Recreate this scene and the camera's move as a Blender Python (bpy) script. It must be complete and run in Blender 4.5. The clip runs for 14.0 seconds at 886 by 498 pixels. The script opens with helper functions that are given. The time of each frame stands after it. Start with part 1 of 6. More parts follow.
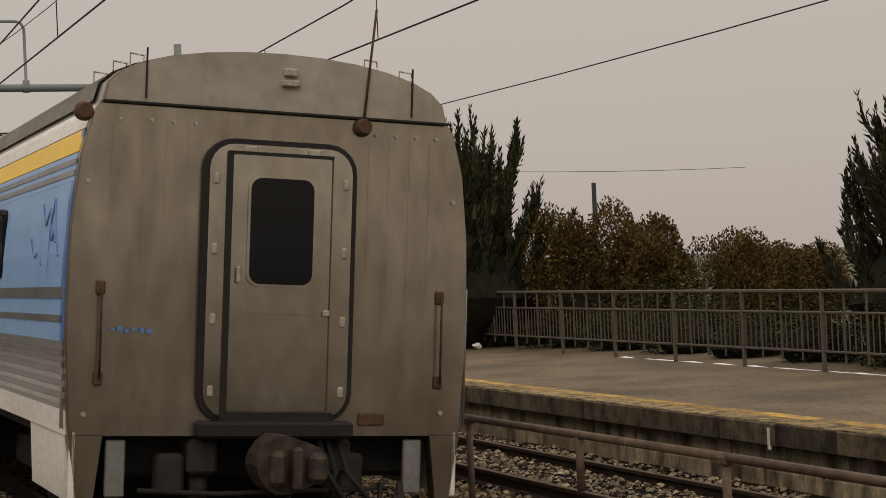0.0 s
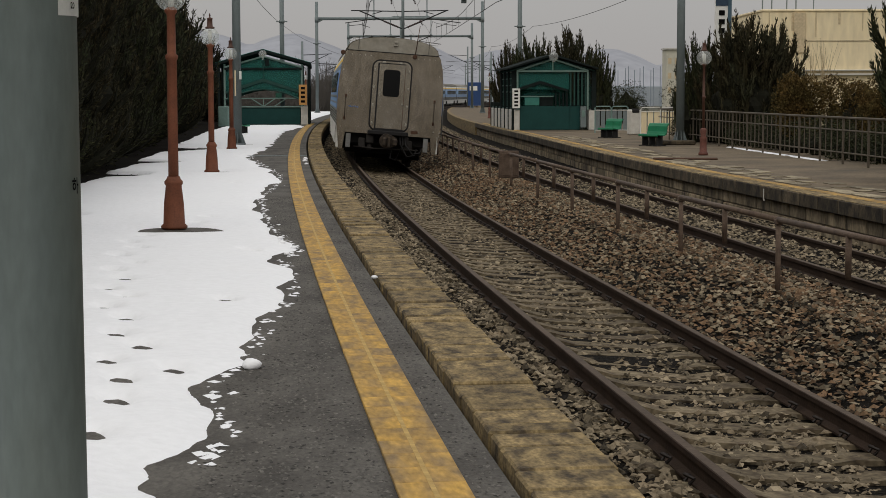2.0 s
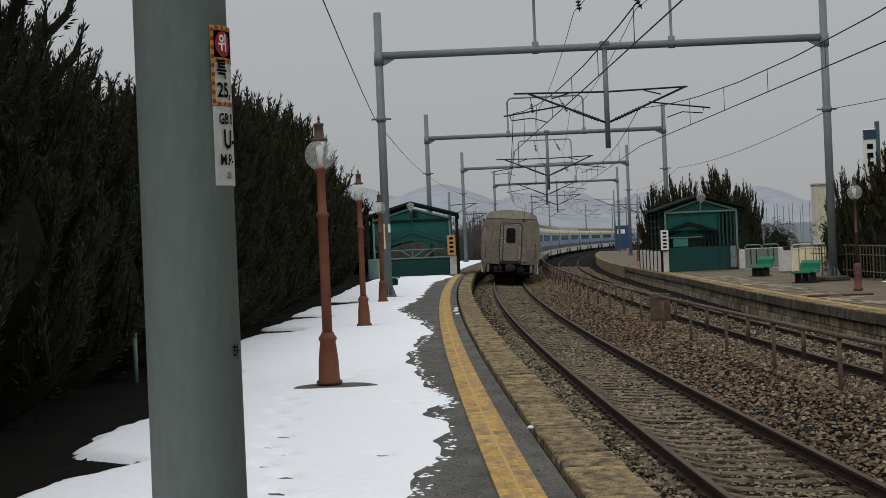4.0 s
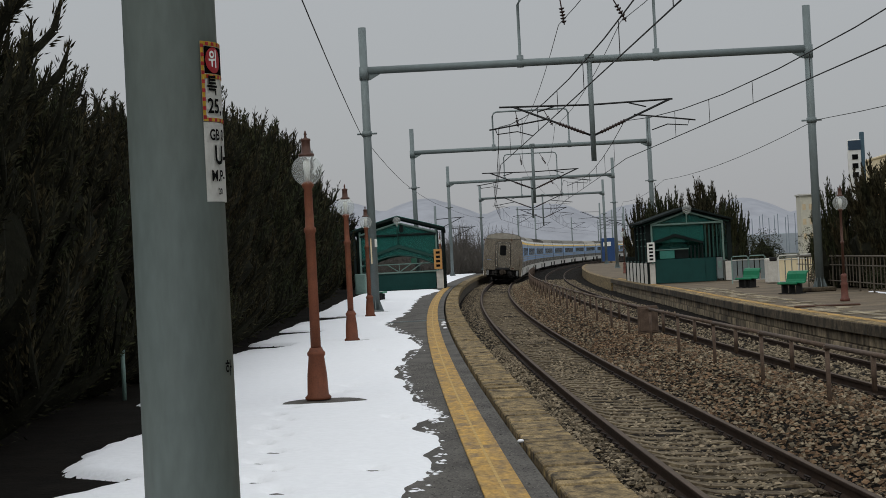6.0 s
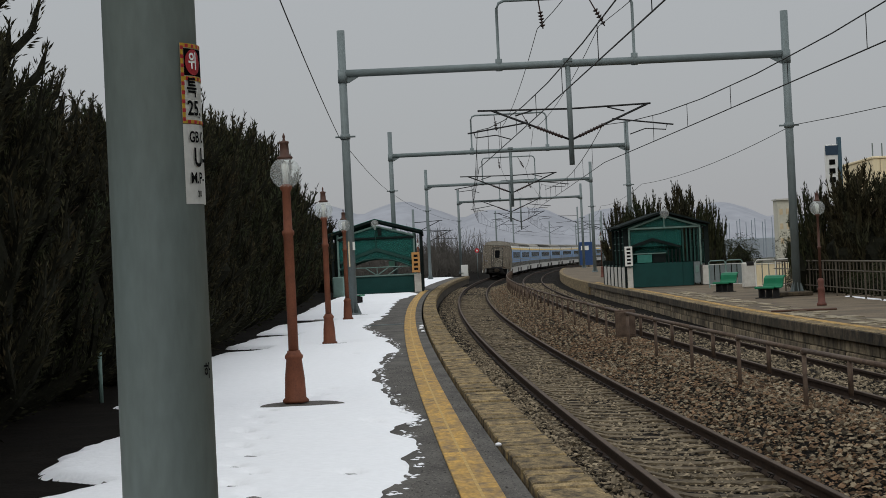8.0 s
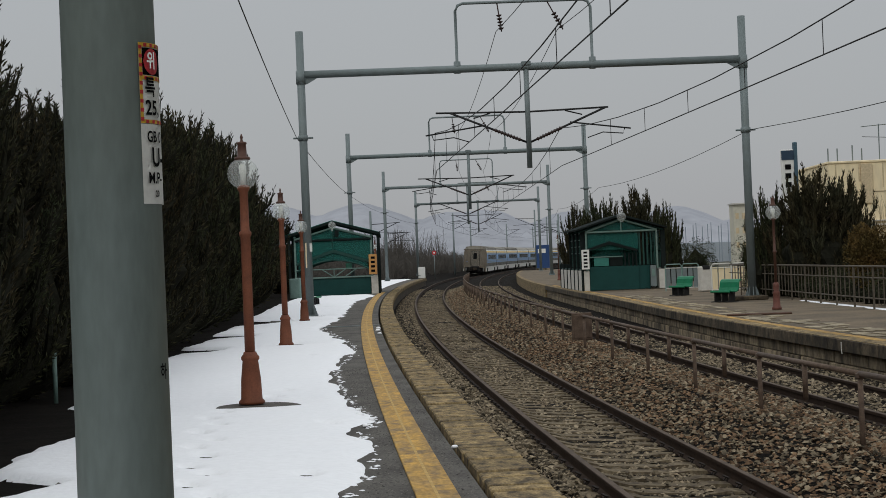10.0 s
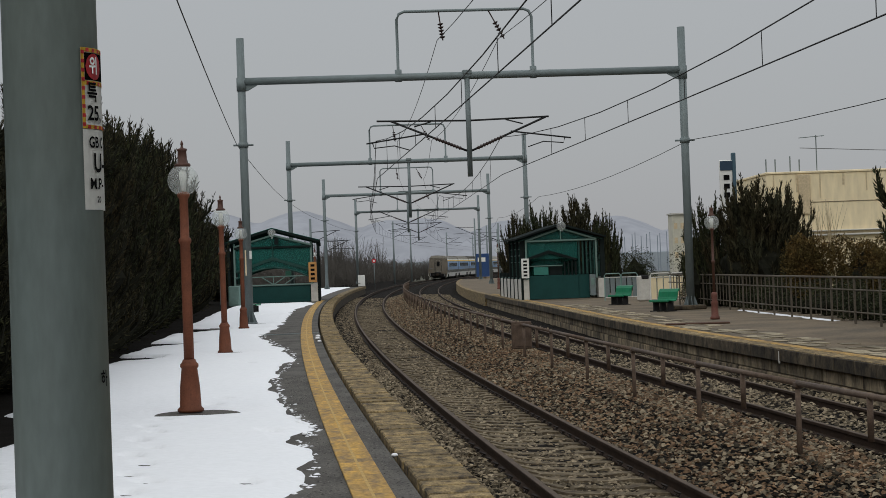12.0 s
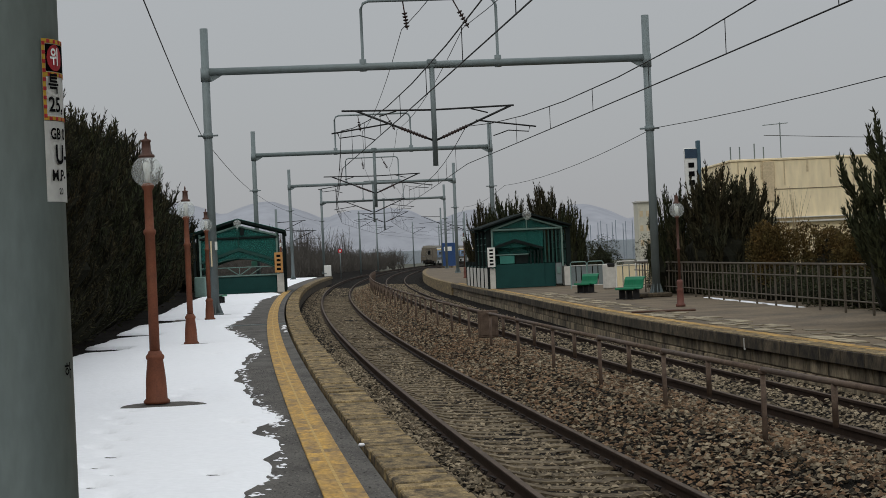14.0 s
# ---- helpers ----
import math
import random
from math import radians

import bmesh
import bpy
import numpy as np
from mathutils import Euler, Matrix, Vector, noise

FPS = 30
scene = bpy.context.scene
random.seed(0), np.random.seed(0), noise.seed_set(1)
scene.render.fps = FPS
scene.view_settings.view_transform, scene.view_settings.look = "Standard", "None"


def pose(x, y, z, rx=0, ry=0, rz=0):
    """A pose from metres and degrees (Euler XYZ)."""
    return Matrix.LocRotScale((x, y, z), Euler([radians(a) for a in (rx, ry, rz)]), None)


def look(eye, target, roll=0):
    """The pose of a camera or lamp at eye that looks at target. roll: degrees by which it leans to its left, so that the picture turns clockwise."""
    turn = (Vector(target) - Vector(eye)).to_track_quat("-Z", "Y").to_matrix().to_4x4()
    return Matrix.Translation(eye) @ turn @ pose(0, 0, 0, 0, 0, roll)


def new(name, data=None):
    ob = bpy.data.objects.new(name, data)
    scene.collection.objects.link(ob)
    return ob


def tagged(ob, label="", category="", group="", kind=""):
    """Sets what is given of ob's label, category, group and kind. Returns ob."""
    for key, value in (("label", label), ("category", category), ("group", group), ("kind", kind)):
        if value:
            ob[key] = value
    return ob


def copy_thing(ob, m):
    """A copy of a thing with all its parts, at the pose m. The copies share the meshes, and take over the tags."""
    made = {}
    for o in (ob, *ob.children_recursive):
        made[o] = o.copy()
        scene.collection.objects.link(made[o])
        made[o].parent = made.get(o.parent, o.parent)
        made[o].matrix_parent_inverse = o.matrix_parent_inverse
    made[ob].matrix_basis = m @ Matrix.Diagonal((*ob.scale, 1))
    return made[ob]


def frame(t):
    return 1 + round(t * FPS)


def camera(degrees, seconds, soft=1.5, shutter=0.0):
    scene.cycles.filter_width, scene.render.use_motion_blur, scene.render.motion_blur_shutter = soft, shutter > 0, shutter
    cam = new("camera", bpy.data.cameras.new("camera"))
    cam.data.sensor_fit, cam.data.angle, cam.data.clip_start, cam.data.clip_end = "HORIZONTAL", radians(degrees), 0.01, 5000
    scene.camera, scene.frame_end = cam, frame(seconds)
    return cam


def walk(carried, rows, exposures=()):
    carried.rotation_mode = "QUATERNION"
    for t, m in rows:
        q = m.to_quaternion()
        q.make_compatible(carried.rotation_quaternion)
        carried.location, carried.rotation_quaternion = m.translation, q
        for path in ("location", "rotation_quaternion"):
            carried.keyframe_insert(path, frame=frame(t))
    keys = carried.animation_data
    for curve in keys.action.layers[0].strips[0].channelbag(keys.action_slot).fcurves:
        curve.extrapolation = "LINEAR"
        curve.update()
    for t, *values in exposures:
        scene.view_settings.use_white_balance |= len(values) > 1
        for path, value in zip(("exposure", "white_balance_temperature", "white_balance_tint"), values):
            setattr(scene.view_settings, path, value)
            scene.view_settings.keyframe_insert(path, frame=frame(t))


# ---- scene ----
cam = camera(28.384, 14.0, soft=0.65)

def aim(x, y, z, yaw, pitch, roll):
    a, b = radians(yaw), radians(pitch)
    way = Vector((math.sin(a) * math.cos(b), math.cos(a) * math.cos(b), math.sin(b)))
    eye = Vector((x, y, z))
    return look(eye, eye + way, roll)


# seconds, eye, yaw, pitch and roll in degrees
PATH = [
    (0.0, -0.23, 0.0, 1.620, 17.237, 0.476, -2.594),
    (0.1, -0.19, 0.0, 1.619, 16.464, 0.318, -1.841),
    (0.2, -0.15, 0.0, 1.618, 15.081, 0.381, -0.946),
    (0.3, -0.1, 0.0, 1.617, 12.928, 0.464, -0.652),
    (0.5, -0.02, 0.0, 1.615, 7.024, 0.256, -1.539),
    (1.0, 0.04, 0.0, 1.610, 3.683, -1.158, -1.062),
    (1.5, 0.06, 0.0, 1.600, 2.164, -1.113, -0.563),
    (2.0, 0.05, 0.0, 1.622, 0.930, -5.086, -0.145),
    (2.5, 0.045, 0.0, 1.636, -1.092, -2.903, -1.515),
    (3.0, 0.041, 0.0, 1.641, -3.329, -0.773, -2.232),
    (3.2, 0.04, 0.0, 1.650, -3.794, -0.545, -2.252),
    (5.5, 0.016, 0.0, 1.654, -3.574, 0.128, -2.778),
    (6.0, 0.013, 0.0, 1.654, -3.407, 0.253, -2.901),
    (6.5, 0.006, 0.0, 1.654, -3.327, 0.098, -2.468),
    (7.0, 0.012, 0.0, 1.654, -3.003, 0.216, -2.618),
    (7.5, 0.009, 0.0, 1.654, -2.778, 0.339, -2.697),
    (9.8, 0.006, 0.0, 1.653, -1.604, 0.228, -2.429),
    (10.0, 0.004, 0.0, 1.653, -1.273, 0.337, -2.343),
    (10.5, 0.002, 0.0, 1.653, -0.516, 0.384, -2.025),
    (11.0, 0.000, 0.0, 1.653, 0.000, 0.212, -2.262),
    (11.5, -0.001, 0.0, 1.653, 0.323, 0.315, -2.095),
    (12.0, -0.007, 0.0, 1.652, 0.704, 0.534, -2.052),
    (12.5, -0.005, 0.0, 1.652, 0.979, 0.738, -2.214),
    (13.0, -0.004, 0.0, 1.652, 1.087, 0.607, -2.382),
    (13.5, 0.003, 0.0, 1.652, 1.299, 0.195, -2.543),
    (14.0, 0.000, 0.0, 1.652, 1.794, 0.143, -2.466),
]
EXPO = [(0.0, 0.15, 8000, 13), (0.35, 0.17, 7800, 13), (0.6, 0.1, 7500, 12), (1.0, 0.06, 7200, 11), (1.5, 0.02, 7000, 9), (2.2, 0.0, 6900, 8), (3.0, 0.0, 6500, 6), (14.0, 0.0, 6500, 6)]
walk(cam, [(t, aim(*row)) for t, *row in PATH], EXPO)

# ---- light: an overcast winter afternoon ----
world = bpy.data.worlds.new("overcast_sky")
scene.world = world
world.use_nodes = True
wn, wl = world.node_tree.nodes, world.node_tree.links
wn.clear()
w_out, w_bg = wn.new("ShaderNodeOutputWorld"), wn.new("ShaderNodeBackground")
w_sky = wn.new("ShaderNodeTexSky")
w_sky.sky_type, w_sky.sun_disc = "NISHITA", False
w_sky.sun_elevation, w_sky.sun_rotation = radians(42), radians(150)
w_sky.dust_density, w_sky.air_density = 4.0, 1.0
w_co, w_sep, w_ramp, w_mix, w_scale = (wn.new("ShaderNodeTexCoord"), wn.new("ShaderNodeSeparateXYZ"), wn.new("ShaderNodeValToRGB"),
                                       wn.new("ShaderNodeMix"), wn.new("ShaderNodeVectorMath"))
wl.new(w_co.outputs["Generated"], w_sep.inputs[0])
wl.new(w_sep.outputs["Z"], w_ramp.inputs[0])
w_ramp.color_ramp.elements[0].position, w_ramp.color_ramp.elements[0].color = 0.0, (0.395, 0.388, 0.408, 1)
w_ramp.color_ramp.elements[1].position, w_ramp.color_ramp.elements[1].color = 1.0, (1.0, 1.02, 1.08, 1)
for at_z, tone in ((0.06, (0.42, 0.424, 0.446, 1)), (0.2, (0.46, 0.468, 0.494, 1)), (0.5, (0.72, 0.74, 0.79, 1))):
    w_ramp.color_ramp.elements.new(at_z).color = tone
w_scale.operation = "SCALE"
w_scale.inputs["Scale"].default_value = 0.07
wl.new(w_sky.outputs[0], w_scale.inputs[0])
w_mix.data_type = "RGBA"
w_mix.inputs["Factor"].default_value = 0.9
wl.new(w_scale.outputs[0], w_mix.inputs["A"])
wl.new(w_ramp.outputs[0], w_mix.inputs["B"])
wl.new(w_mix.outputs["Result"], w_bg.inputs["Color"])
w_bg.inputs["Strength"].default_value = 1.0
wl.new(w_bg.outputs[0], w_out.inputs["Surface"])
sun = new("sun", bpy.data.lights.new("sun", "SUN"))
sun.data.energy, sun.data.angle, sun.data.color = 0.5, radians(25), (1.0, 0.96, 0.9)
sun.rotation_euler = Euler((radians(48), 0, radians(150 + 180)))


# ---- materials ----
def material(name, base, rough=0.7, metal=0.0, var=0.25, scale=6.0, fine=60.0, bump=0.15, tint=None, island=False, objrand=0.0, spec=0.4, stretch=(1, 1, 1), depth=0.01):
    """Two scales of variation over a base colour, with a fine relief."""
    m = bpy.data.materials.new(name)
    m.use_nodes = True
    n, l = m.node_tree.nodes, m.node_tree.links
    b = n["Principled BSDF"]
    b.inputs["Roughness"].default_value, b.inputs["Metallic"].default_value = rough, metal
    b.inputs["Specular IOR Level"].default_value = spec
    co, mp = n.new("ShaderNodeTexCoord"), n.new("ShaderNodeMapping")
    mp.inputs["Scale"].default_value = stretch
    if objrand and not island:
        whose, shift, moved = n.new("ShaderNodeObjectInfo"), n.new("ShaderNodeMath"), n.new("ShaderNodeVectorMath")
        shift.operation, shift.inputs[1].default_value = "MULTIPLY", 53.0
        l.new(whose.outputs["Random"], shift.inputs[0])
        l.new(co.outputs["Object"], moved.inputs[0])
        l.new(shift.outputs[0], moved.inputs[1])
        l.new(moved.outputs[0], mp.inputs[0])
    else:
        l.new(co.outputs["Object"], mp.inputs[0])
    n1, n2 = n.new("ShaderNodeTexNoise"), n.new("ShaderNodeTexNoise")
    n1.inputs["Scale"].default_value, n1.inputs["Detail"].default_value = scale, 5
    n2.inputs["Scale"].default_value, n2.inputs["Detail"].default_value = fine, 4
    l.new(mp.outputs[0], n1.inputs["Vector"])
    l.new(mp.outputs[0], n2.inputs["Vector"])
    c2 = tint or tuple(v * 0.55 for v in base)
    r1 = n.new("ShaderNodeMapRange")
    r1.inputs["From Min"].default_value, r1.inputs["From Max"].default_value = 0.35, 0.68
    l.new(n1.outputs["Fac"], r1.inputs["Value"])
    mx = n.new("ShaderNodeMix")
    mx.data_type = "RGBA"
    mx.inputs["A"].default_value, mx.inputs["B"].default_value = (*base, 1), (*c2, 1)
    k = n.new("ShaderNodeMath")
    k.operation = "MULTIPLY"
    k.inputs[1].default_value = min(1.0, var * 2)
    l.new(r1.outputs[0], k.inputs[0])
    l.new(k.outputs[0], mx.inputs["Factor"])
    hsv = n.new("ShaderNodeHueSaturation")
    l.new(mx.outputs["Result"], hsv.inputs["Color"])
    v = n.new("ShaderNodeMapRange")
    v.inputs["From Min"].default_value, v.inputs["From Max"].default_value = 0.25, 0.75
    v.inputs["To Min"].default_value, v.inputs["To Max"].default_value = 1 - var * 0.7, 1 + var * 0.5
    l.new(n2.outputs["Fac"], v.inputs["Value"])
    last = v.outputs[0]
    if island or objrand:
        src = n.new("ShaderNodeNewGeometry").outputs["Random Per Island"] if island else n.new("ShaderNodeObjectInfo").outputs["Random"]
        rr = n.new("ShaderNodeMapRange")
        amount = objrand or 0.4
        rr.inputs["To Min"].default_value, rr.inputs["To Max"].default_value = 1 - amount, 1 + amount
        l.new(src, rr.inputs["Value"])
        mm = n.new("ShaderNodeMath")
        mm.operation = "MULTIPLY"
        l.new(last, mm.inputs[0])
        l.new(rr.outputs[0], mm.inputs[1])
        last = mm.outputs[0]
    l.new(last, hsv.inputs["Value"])
    l.new(hsv.outputs[0], b.inputs["Base Color"])
    if bump:
        bp = n.new("ShaderNodeBump")
        bp.inputs["Strength"].default_value, bp.inputs["Distance"].default_value = bump, depth
        l.new(n2.outputs["Fac"], bp.inputs["Height"])
        l.new(bp.outputs[0], b.inputs["Normal"])
    return m


def glassy(name, tint=(0.9, 0.95, 0.95), rough=0.05, alpha=0.35, through_tint=None):
    m = bpy.data.materials.new(name)
    m.use_nodes = True
    n, l = m.node_tree.nodes, m.node_tree.links
    b = n["Principled BSDF"]
    b.inputs["Base Color"].default_value = (*tint, 1)
    b.inputs["Roughness"].default_value = rough
    b.inputs["IOR"].default_value = 1.45
    tr, mx = n.new("ShaderNodeBsdfTransparent"), n.new("ShaderNodeMixShader")
    tr.inputs["Color"].default_value = (*(through_tint or tint), 1)
    mx.inputs["Fac"].default_value = alpha
    l.new(tr.outputs[0], mx.inputs[1])
    l.new(b.outputs[0], mx.inputs[2])
    l.new(mx.outputs[0], n["Material Output"].inputs["Surface"])
    return m


M_asphalt = material("worn_asphalt", (0.12, 0.11, 0.096), 0.9, var=0.5, scale=2.2, fine=45, bump=1.0, tint=(0.056, 0.05, 0.043), stretch=(1.2, 0.5, 1))
M_coping = material("coping_concrete", (0.34, 0.245, 0.115), 0.95, var=0.8, scale=7, fine=34, bump=1.0, objrand=0.25, tint=(0.06, 0.044, 0.027), stretch=(1.5, 0.75, 1))
M_yellow = material("yellow_tactile_paint", (0.56, 0.33, 0.075), 0.85, var=0.5, scale=6, fine=26, bump=0.6, objrand=0.1, tint=(0.25, 0.17, 0.085), stretch=(1.3, 0.4, 1))
M_snow = material("old_snow", (0.93, 0.935, 0.955), 0.75, var=0.06, scale=0.8, fine=14, bump=0.3, depth=0.03, tint=(0.86, 0.88, 0.92))
M_concrete = material("platform_concrete", (0.34, 0.27, 0.175), 0.92, var=0.65, scale=3.0, fine=20, bump=0.6, tint=(0.05, 0.038, 0.026), stretch=(1.3, 1.3, 0.5), objrand=0.35)
M_dirtwall = material("stained_coping", (0.11, 0.084, 0.052), 0.95, var=0.7, scale=4, fine=24, bump=0.5, objrand=0.4, tint=(0.018, 0.014, 0.01), stretch=(1.1, 1.1, 0.8))
M_yellow_worn = material("worn_yellow_line", (0.56, 0.33, 0.08), 0.9, var=0.6, scale=4, fine=20, bump=0.4, objrand=0.2, tint=(0.2, 0.14, 0.07))
M_pave = material("far_platform_paving", (0.185, 0.138, 0.086), 0.9, var=0.5, scale=0.7, fine=14, bump=0.4, tint=(0.088, 0.069, 0.046))
# Near-black base colour carries the shade in the gaps between stones.
M_bed_gap_shade = material("ballast_bed", (0.013, 0.01, 0.007), 0.95, var=0.5, scale=9, fine=30, bump=1.0, depth=0.05, tint=(0.007, 0.0055, 0.004), spec=0.1)
M_stone = material("ballast_stone", (0.23, 0.188, 0.128), 0.9, var=0.35, scale=3, fine=45, bump=0.4, island=True, objrand=0.85, tint=(0.12, 0.088, 0.056), spec=0.2)
M_rust_stone = material("rusty_ballast_stone", (0.17, 0.112, 0.066), 0.9, var=0.35, scale=3, fine=45, bump=0.4, island=True, objrand=0.85, tint=(0.11, 0.06, 0.034), spec=0.2)
M_sleeper = material("sleeper_concrete", (0.21, 0.167, 0.106), 0.93, var=0.7, scale=7, fine=26, bump=0.5, objrand=0.25, tint=(0.08, 0.058, 0.038), spec=0.2)
M_rail = material("rusty_rail", (0.045, 0.028, 0.019), 0.85, var=0.4, scale=4, fine=50, bump=0.3, spec=0.15)
M_railtop = material("dull_rail_head", (0.115, 0.085, 0.063), 0.75, metal=0.1, var=0.35, scale=3, fine=40, bump=0.05, spec=0.15)
M_clip = material("rail_clip", (0.03, 0.022, 0.018), 0.7, metal=0.3, var=0.3)
M_steel = material("grey_green_painted_steel", (0.185, 0.222, 0.225), 0.55, metal=0.1, var=0.22, scale=3, fine=40, bump=0.08, tint=(0.135, 0.155, 0.15))
M_pole = material("grey_olive_pole_paint", (0.172, 0.208, 0.194), 0.6, var=0.2, scale=2.0, fine=22, bump=0.1, tint=(0.15, 0.16, 0.125), stretch=(1.5, 1.5, 0.4))
M_wire = material("overhead_wire", (0.03, 0.03, 0.03), 0.6, metal=0.5, var=0.1, bump=0)
M_insul = material("dark_insulator", (0.035, 0.018, 0.015), 0.35, var=0.2)
M_lamp_post = material("red_brown_lamp_paint", (0.2, 0.07, 0.037), 0.65, var=0.3, scale=8, fine=50, tint=(0.125, 0.046, 0.027), spec=0.25)
M_lamp_dark = material("dark_brown_lamp_cap", (0.1, 0.045, 0.03), 0.6, var=0.25)
M_globe = glassy("clear_globe", (0.93, 0.95, 0.93), 0.08, 0.18)
M_white_plastic = material("white_plastic", (0.75, 0.75, 0.72), 0.5, var=0.08)
M_green = material("green_painted_panel", (0.009, 0.06, 0.054), 0.55, var=0.25, scale=2, fine=30, tint=(0.006, 0.04, 0.037), spec=0.25)
M_green_dk = material("dark_green_frame", (0.01, 0.06, 0.048), 0.55, var=0.25, scale=4)
M_green_lt = glassy("green_glazing", (0.035, 0.18, 0.155), 0.22, 0.45, (0.22, 0.6, 0.54))
M_whitepaint = material("white_painted_post", (0.62, 0.6, 0.55), 0.7, var=0.2, scale=5, tint=(0.4, 0.37, 0.32))
M_orange = material("orange_notice", (0.58, 0.29, 0.09), 0.6, var=0.15)
M_black = material("black_rubber", (0.014, 0.013, 0.013), 0.8, var=0.3, scale=8)
M_under = material("dirty_underframe", (0.03, 0.026, 0.023), 0.85, var=0.4, scale=8, fine=40, bump=0.3)
M_stainless = material("dull_stainless", (0.365, 0.32, 0.26), 0.27, metal=0.92, var=0.32, scale=1.1, fine=5, bump=0.1, tint=(0.225, 0.185, 0.13), stretch=(1.6, 1.6, 0.6))
M_stain2 = material("bare_stainless_door", (0.42, 0.385, 0.325), 0.2, metal=0.92, var=0.25, scale=2.0, fine=7, bump=0.1, tint=(0.28, 0.23, 0.165), stretch=(1, 1, 0.6))
M_train_white = material("white_train_paint", (0.8, 0.78, 0.73), 0.4, var=0.2, scale=1.4, fine=20, bump=0.05, tint=(0.55, 0.53, 0.49), stretch=(1, 0.3, 1))
M_train_blue = material("light_blue_train_paint", (0.26, 0.45, 0.74), 0.4, var=0.2, scale=1.4, fine=20, bump=0.05, tint=(0.19, 0.33, 0.56))
M_train_blue_dk = material("blue_train_edge", (0.1, 0.2, 0.46), 0.4, var=0.15)
M_train_yellow = material("yellow_train_stripe", (0.95, 0.58, 0.015), 0.4, var=0.1, scale=2)
M_train_grey = material("grey_train_side", (0.3, 0.3, 0.29), 0.35, metal=0.5, var=0.3, scale=1.5, fine=18, bump=0.05)
M_roof = material("train_roof_paint", (0.34, 0.315, 0.265), 0.6, var=0.25, scale=2, fine=9, bump=0.05, tint=(0.2, 0.175, 0.13))
M_dark_glass = material("dark_window_glass", (0.006, 0.0065, 0.007), 0.12, var=0.1, bump=0, spec=0.2)
M_rust = material("rusty_iron", (0.1, 0.05, 0.03), 0.85, var=0.4, scale=9)
M_fence = material("brown_fence_paint", (0.105, 0.086, 0.062), 0.7, var=0.3, scale=6, tint=(0.07, 0.055, 0.04))
M_midfence = material("rusty_pipe_fence", (0.14, 0.095, 0.066), 0.75, var=0.4, scale=8, tint=(0.065, 0.04, 0.028))
M_bark = material("tree_bark", (0.07, 0.05, 0.035), 0.95, var=0.4, scale=12, bump=0.6)
M_juniper = material("juniper_leaf", (0.034, 0.035, 0.02), 0.85, var=0.35, scale=1.2, fine=30, bump=0, island=True, objrand=0.65, tint=(0.05, 0.036, 0.017), spec=0.1)
M_juniper_green = material("green_juniper_leaf", (0.031, 0.038, 0.02), 0.85, var=0.35, scale=1.2, fine=30, bump=0, island=True, objrand=0.65, tint=(0.046, 0.041, 0.017), spec=0.1)
M_bush = material("olive_bush_leaf", (0.085, 0.066, 0.024), 0.85, var=0.35, scale=1.5, fine=30, bump=0, island=True, objrand=0.6, tint=(0.11, 0.06, 0.02), spec=0.1)
# Twig colour is lightened to include the haze over the far thicket.
M_twig = material("bare_twig", (0.1, 0.09, 0.078), 0.95, var=0.3, bump=0)
# Soil colour is blackened to hold the shade under the trees.
M_shaded_soil = material("bare_soil", (0.011, 0.009, 0.007), 0.98, var=0.5, scale=3, fine=24, bump=0.8, spec=0.05)
M_ground = material("winter_ground", (0.09, 0.085, 0.06), 0.98, var=0.4, scale=0.05, fine=1.2, bump=0.2, tint=(0.05, 0.055, 0.035))
# Aerial haze is mixed into the hills' base colour; no volume is used.
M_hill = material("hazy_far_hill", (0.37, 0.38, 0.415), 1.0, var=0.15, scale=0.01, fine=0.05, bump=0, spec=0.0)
M_cream = material("cream_render", (0.9, 0.76, 0.5), 0.85, var=0.2, scale=0.5, fine=3, bump=0.1, tint=(0.7, 0.57, 0.36), stretch=(1.5, 1.5, 0.4))
M_bluebooth = material("blue_booth_panel", (0.022, 0.065, 0.19), 0.5, var=0.15)
M_bench = material("green_plastic_bench", (0.005, 0.19, 0.085), 0.45, var=0.15)
M_label = material("white_label", (0.86, 0.85, 0.8), 0.5, var=0.08)
M_label_yellow = material("yellow_label", (0.75, 0.5, 0.05), 0.5, var=0.1)
M_red = material("red_label", (0.6, 0.04, 0.05), 0.5, var=0.1)
M_ink = material("black_ink", (0.008, 0.008, 0.008), 0.95, var=0.1, bump=0, spec=0.02)
M_navy = material("navy_signboard", (0.03, 0.06, 0.1), 0.5, var=0.15)


# ---- mesh helpers ----
def part(name, bm, mat, parent=None, label="", kind=""):
    me = bpy.data.meshes.new(name)
    if isinstance(bm, bmesh.types.BMesh):
        bm.to_mesh(me)
        bm.free()
    else:
        me.from_pydata(bm[0], [], bm[1])
    for m in (mat if isinstance(mat, (list, tuple)) else [mat]):
        me.materials.append(m)
    ob = new(name, me)
    ob.parent = parent
    if label or kind:
        tagged(ob, label, kind=kind)
    return ob


def thing(name, m, label, category, group=""):
    ob = new(name)
    ob.matrix_basis = m
    ob.empty_display_size = 0.2
    return tagged(ob, label, category, group)


def smooth(ob):
    ob.data.polygons.foreach_set("use_smooth", [True] * len(ob.data.polygons))
    return ob


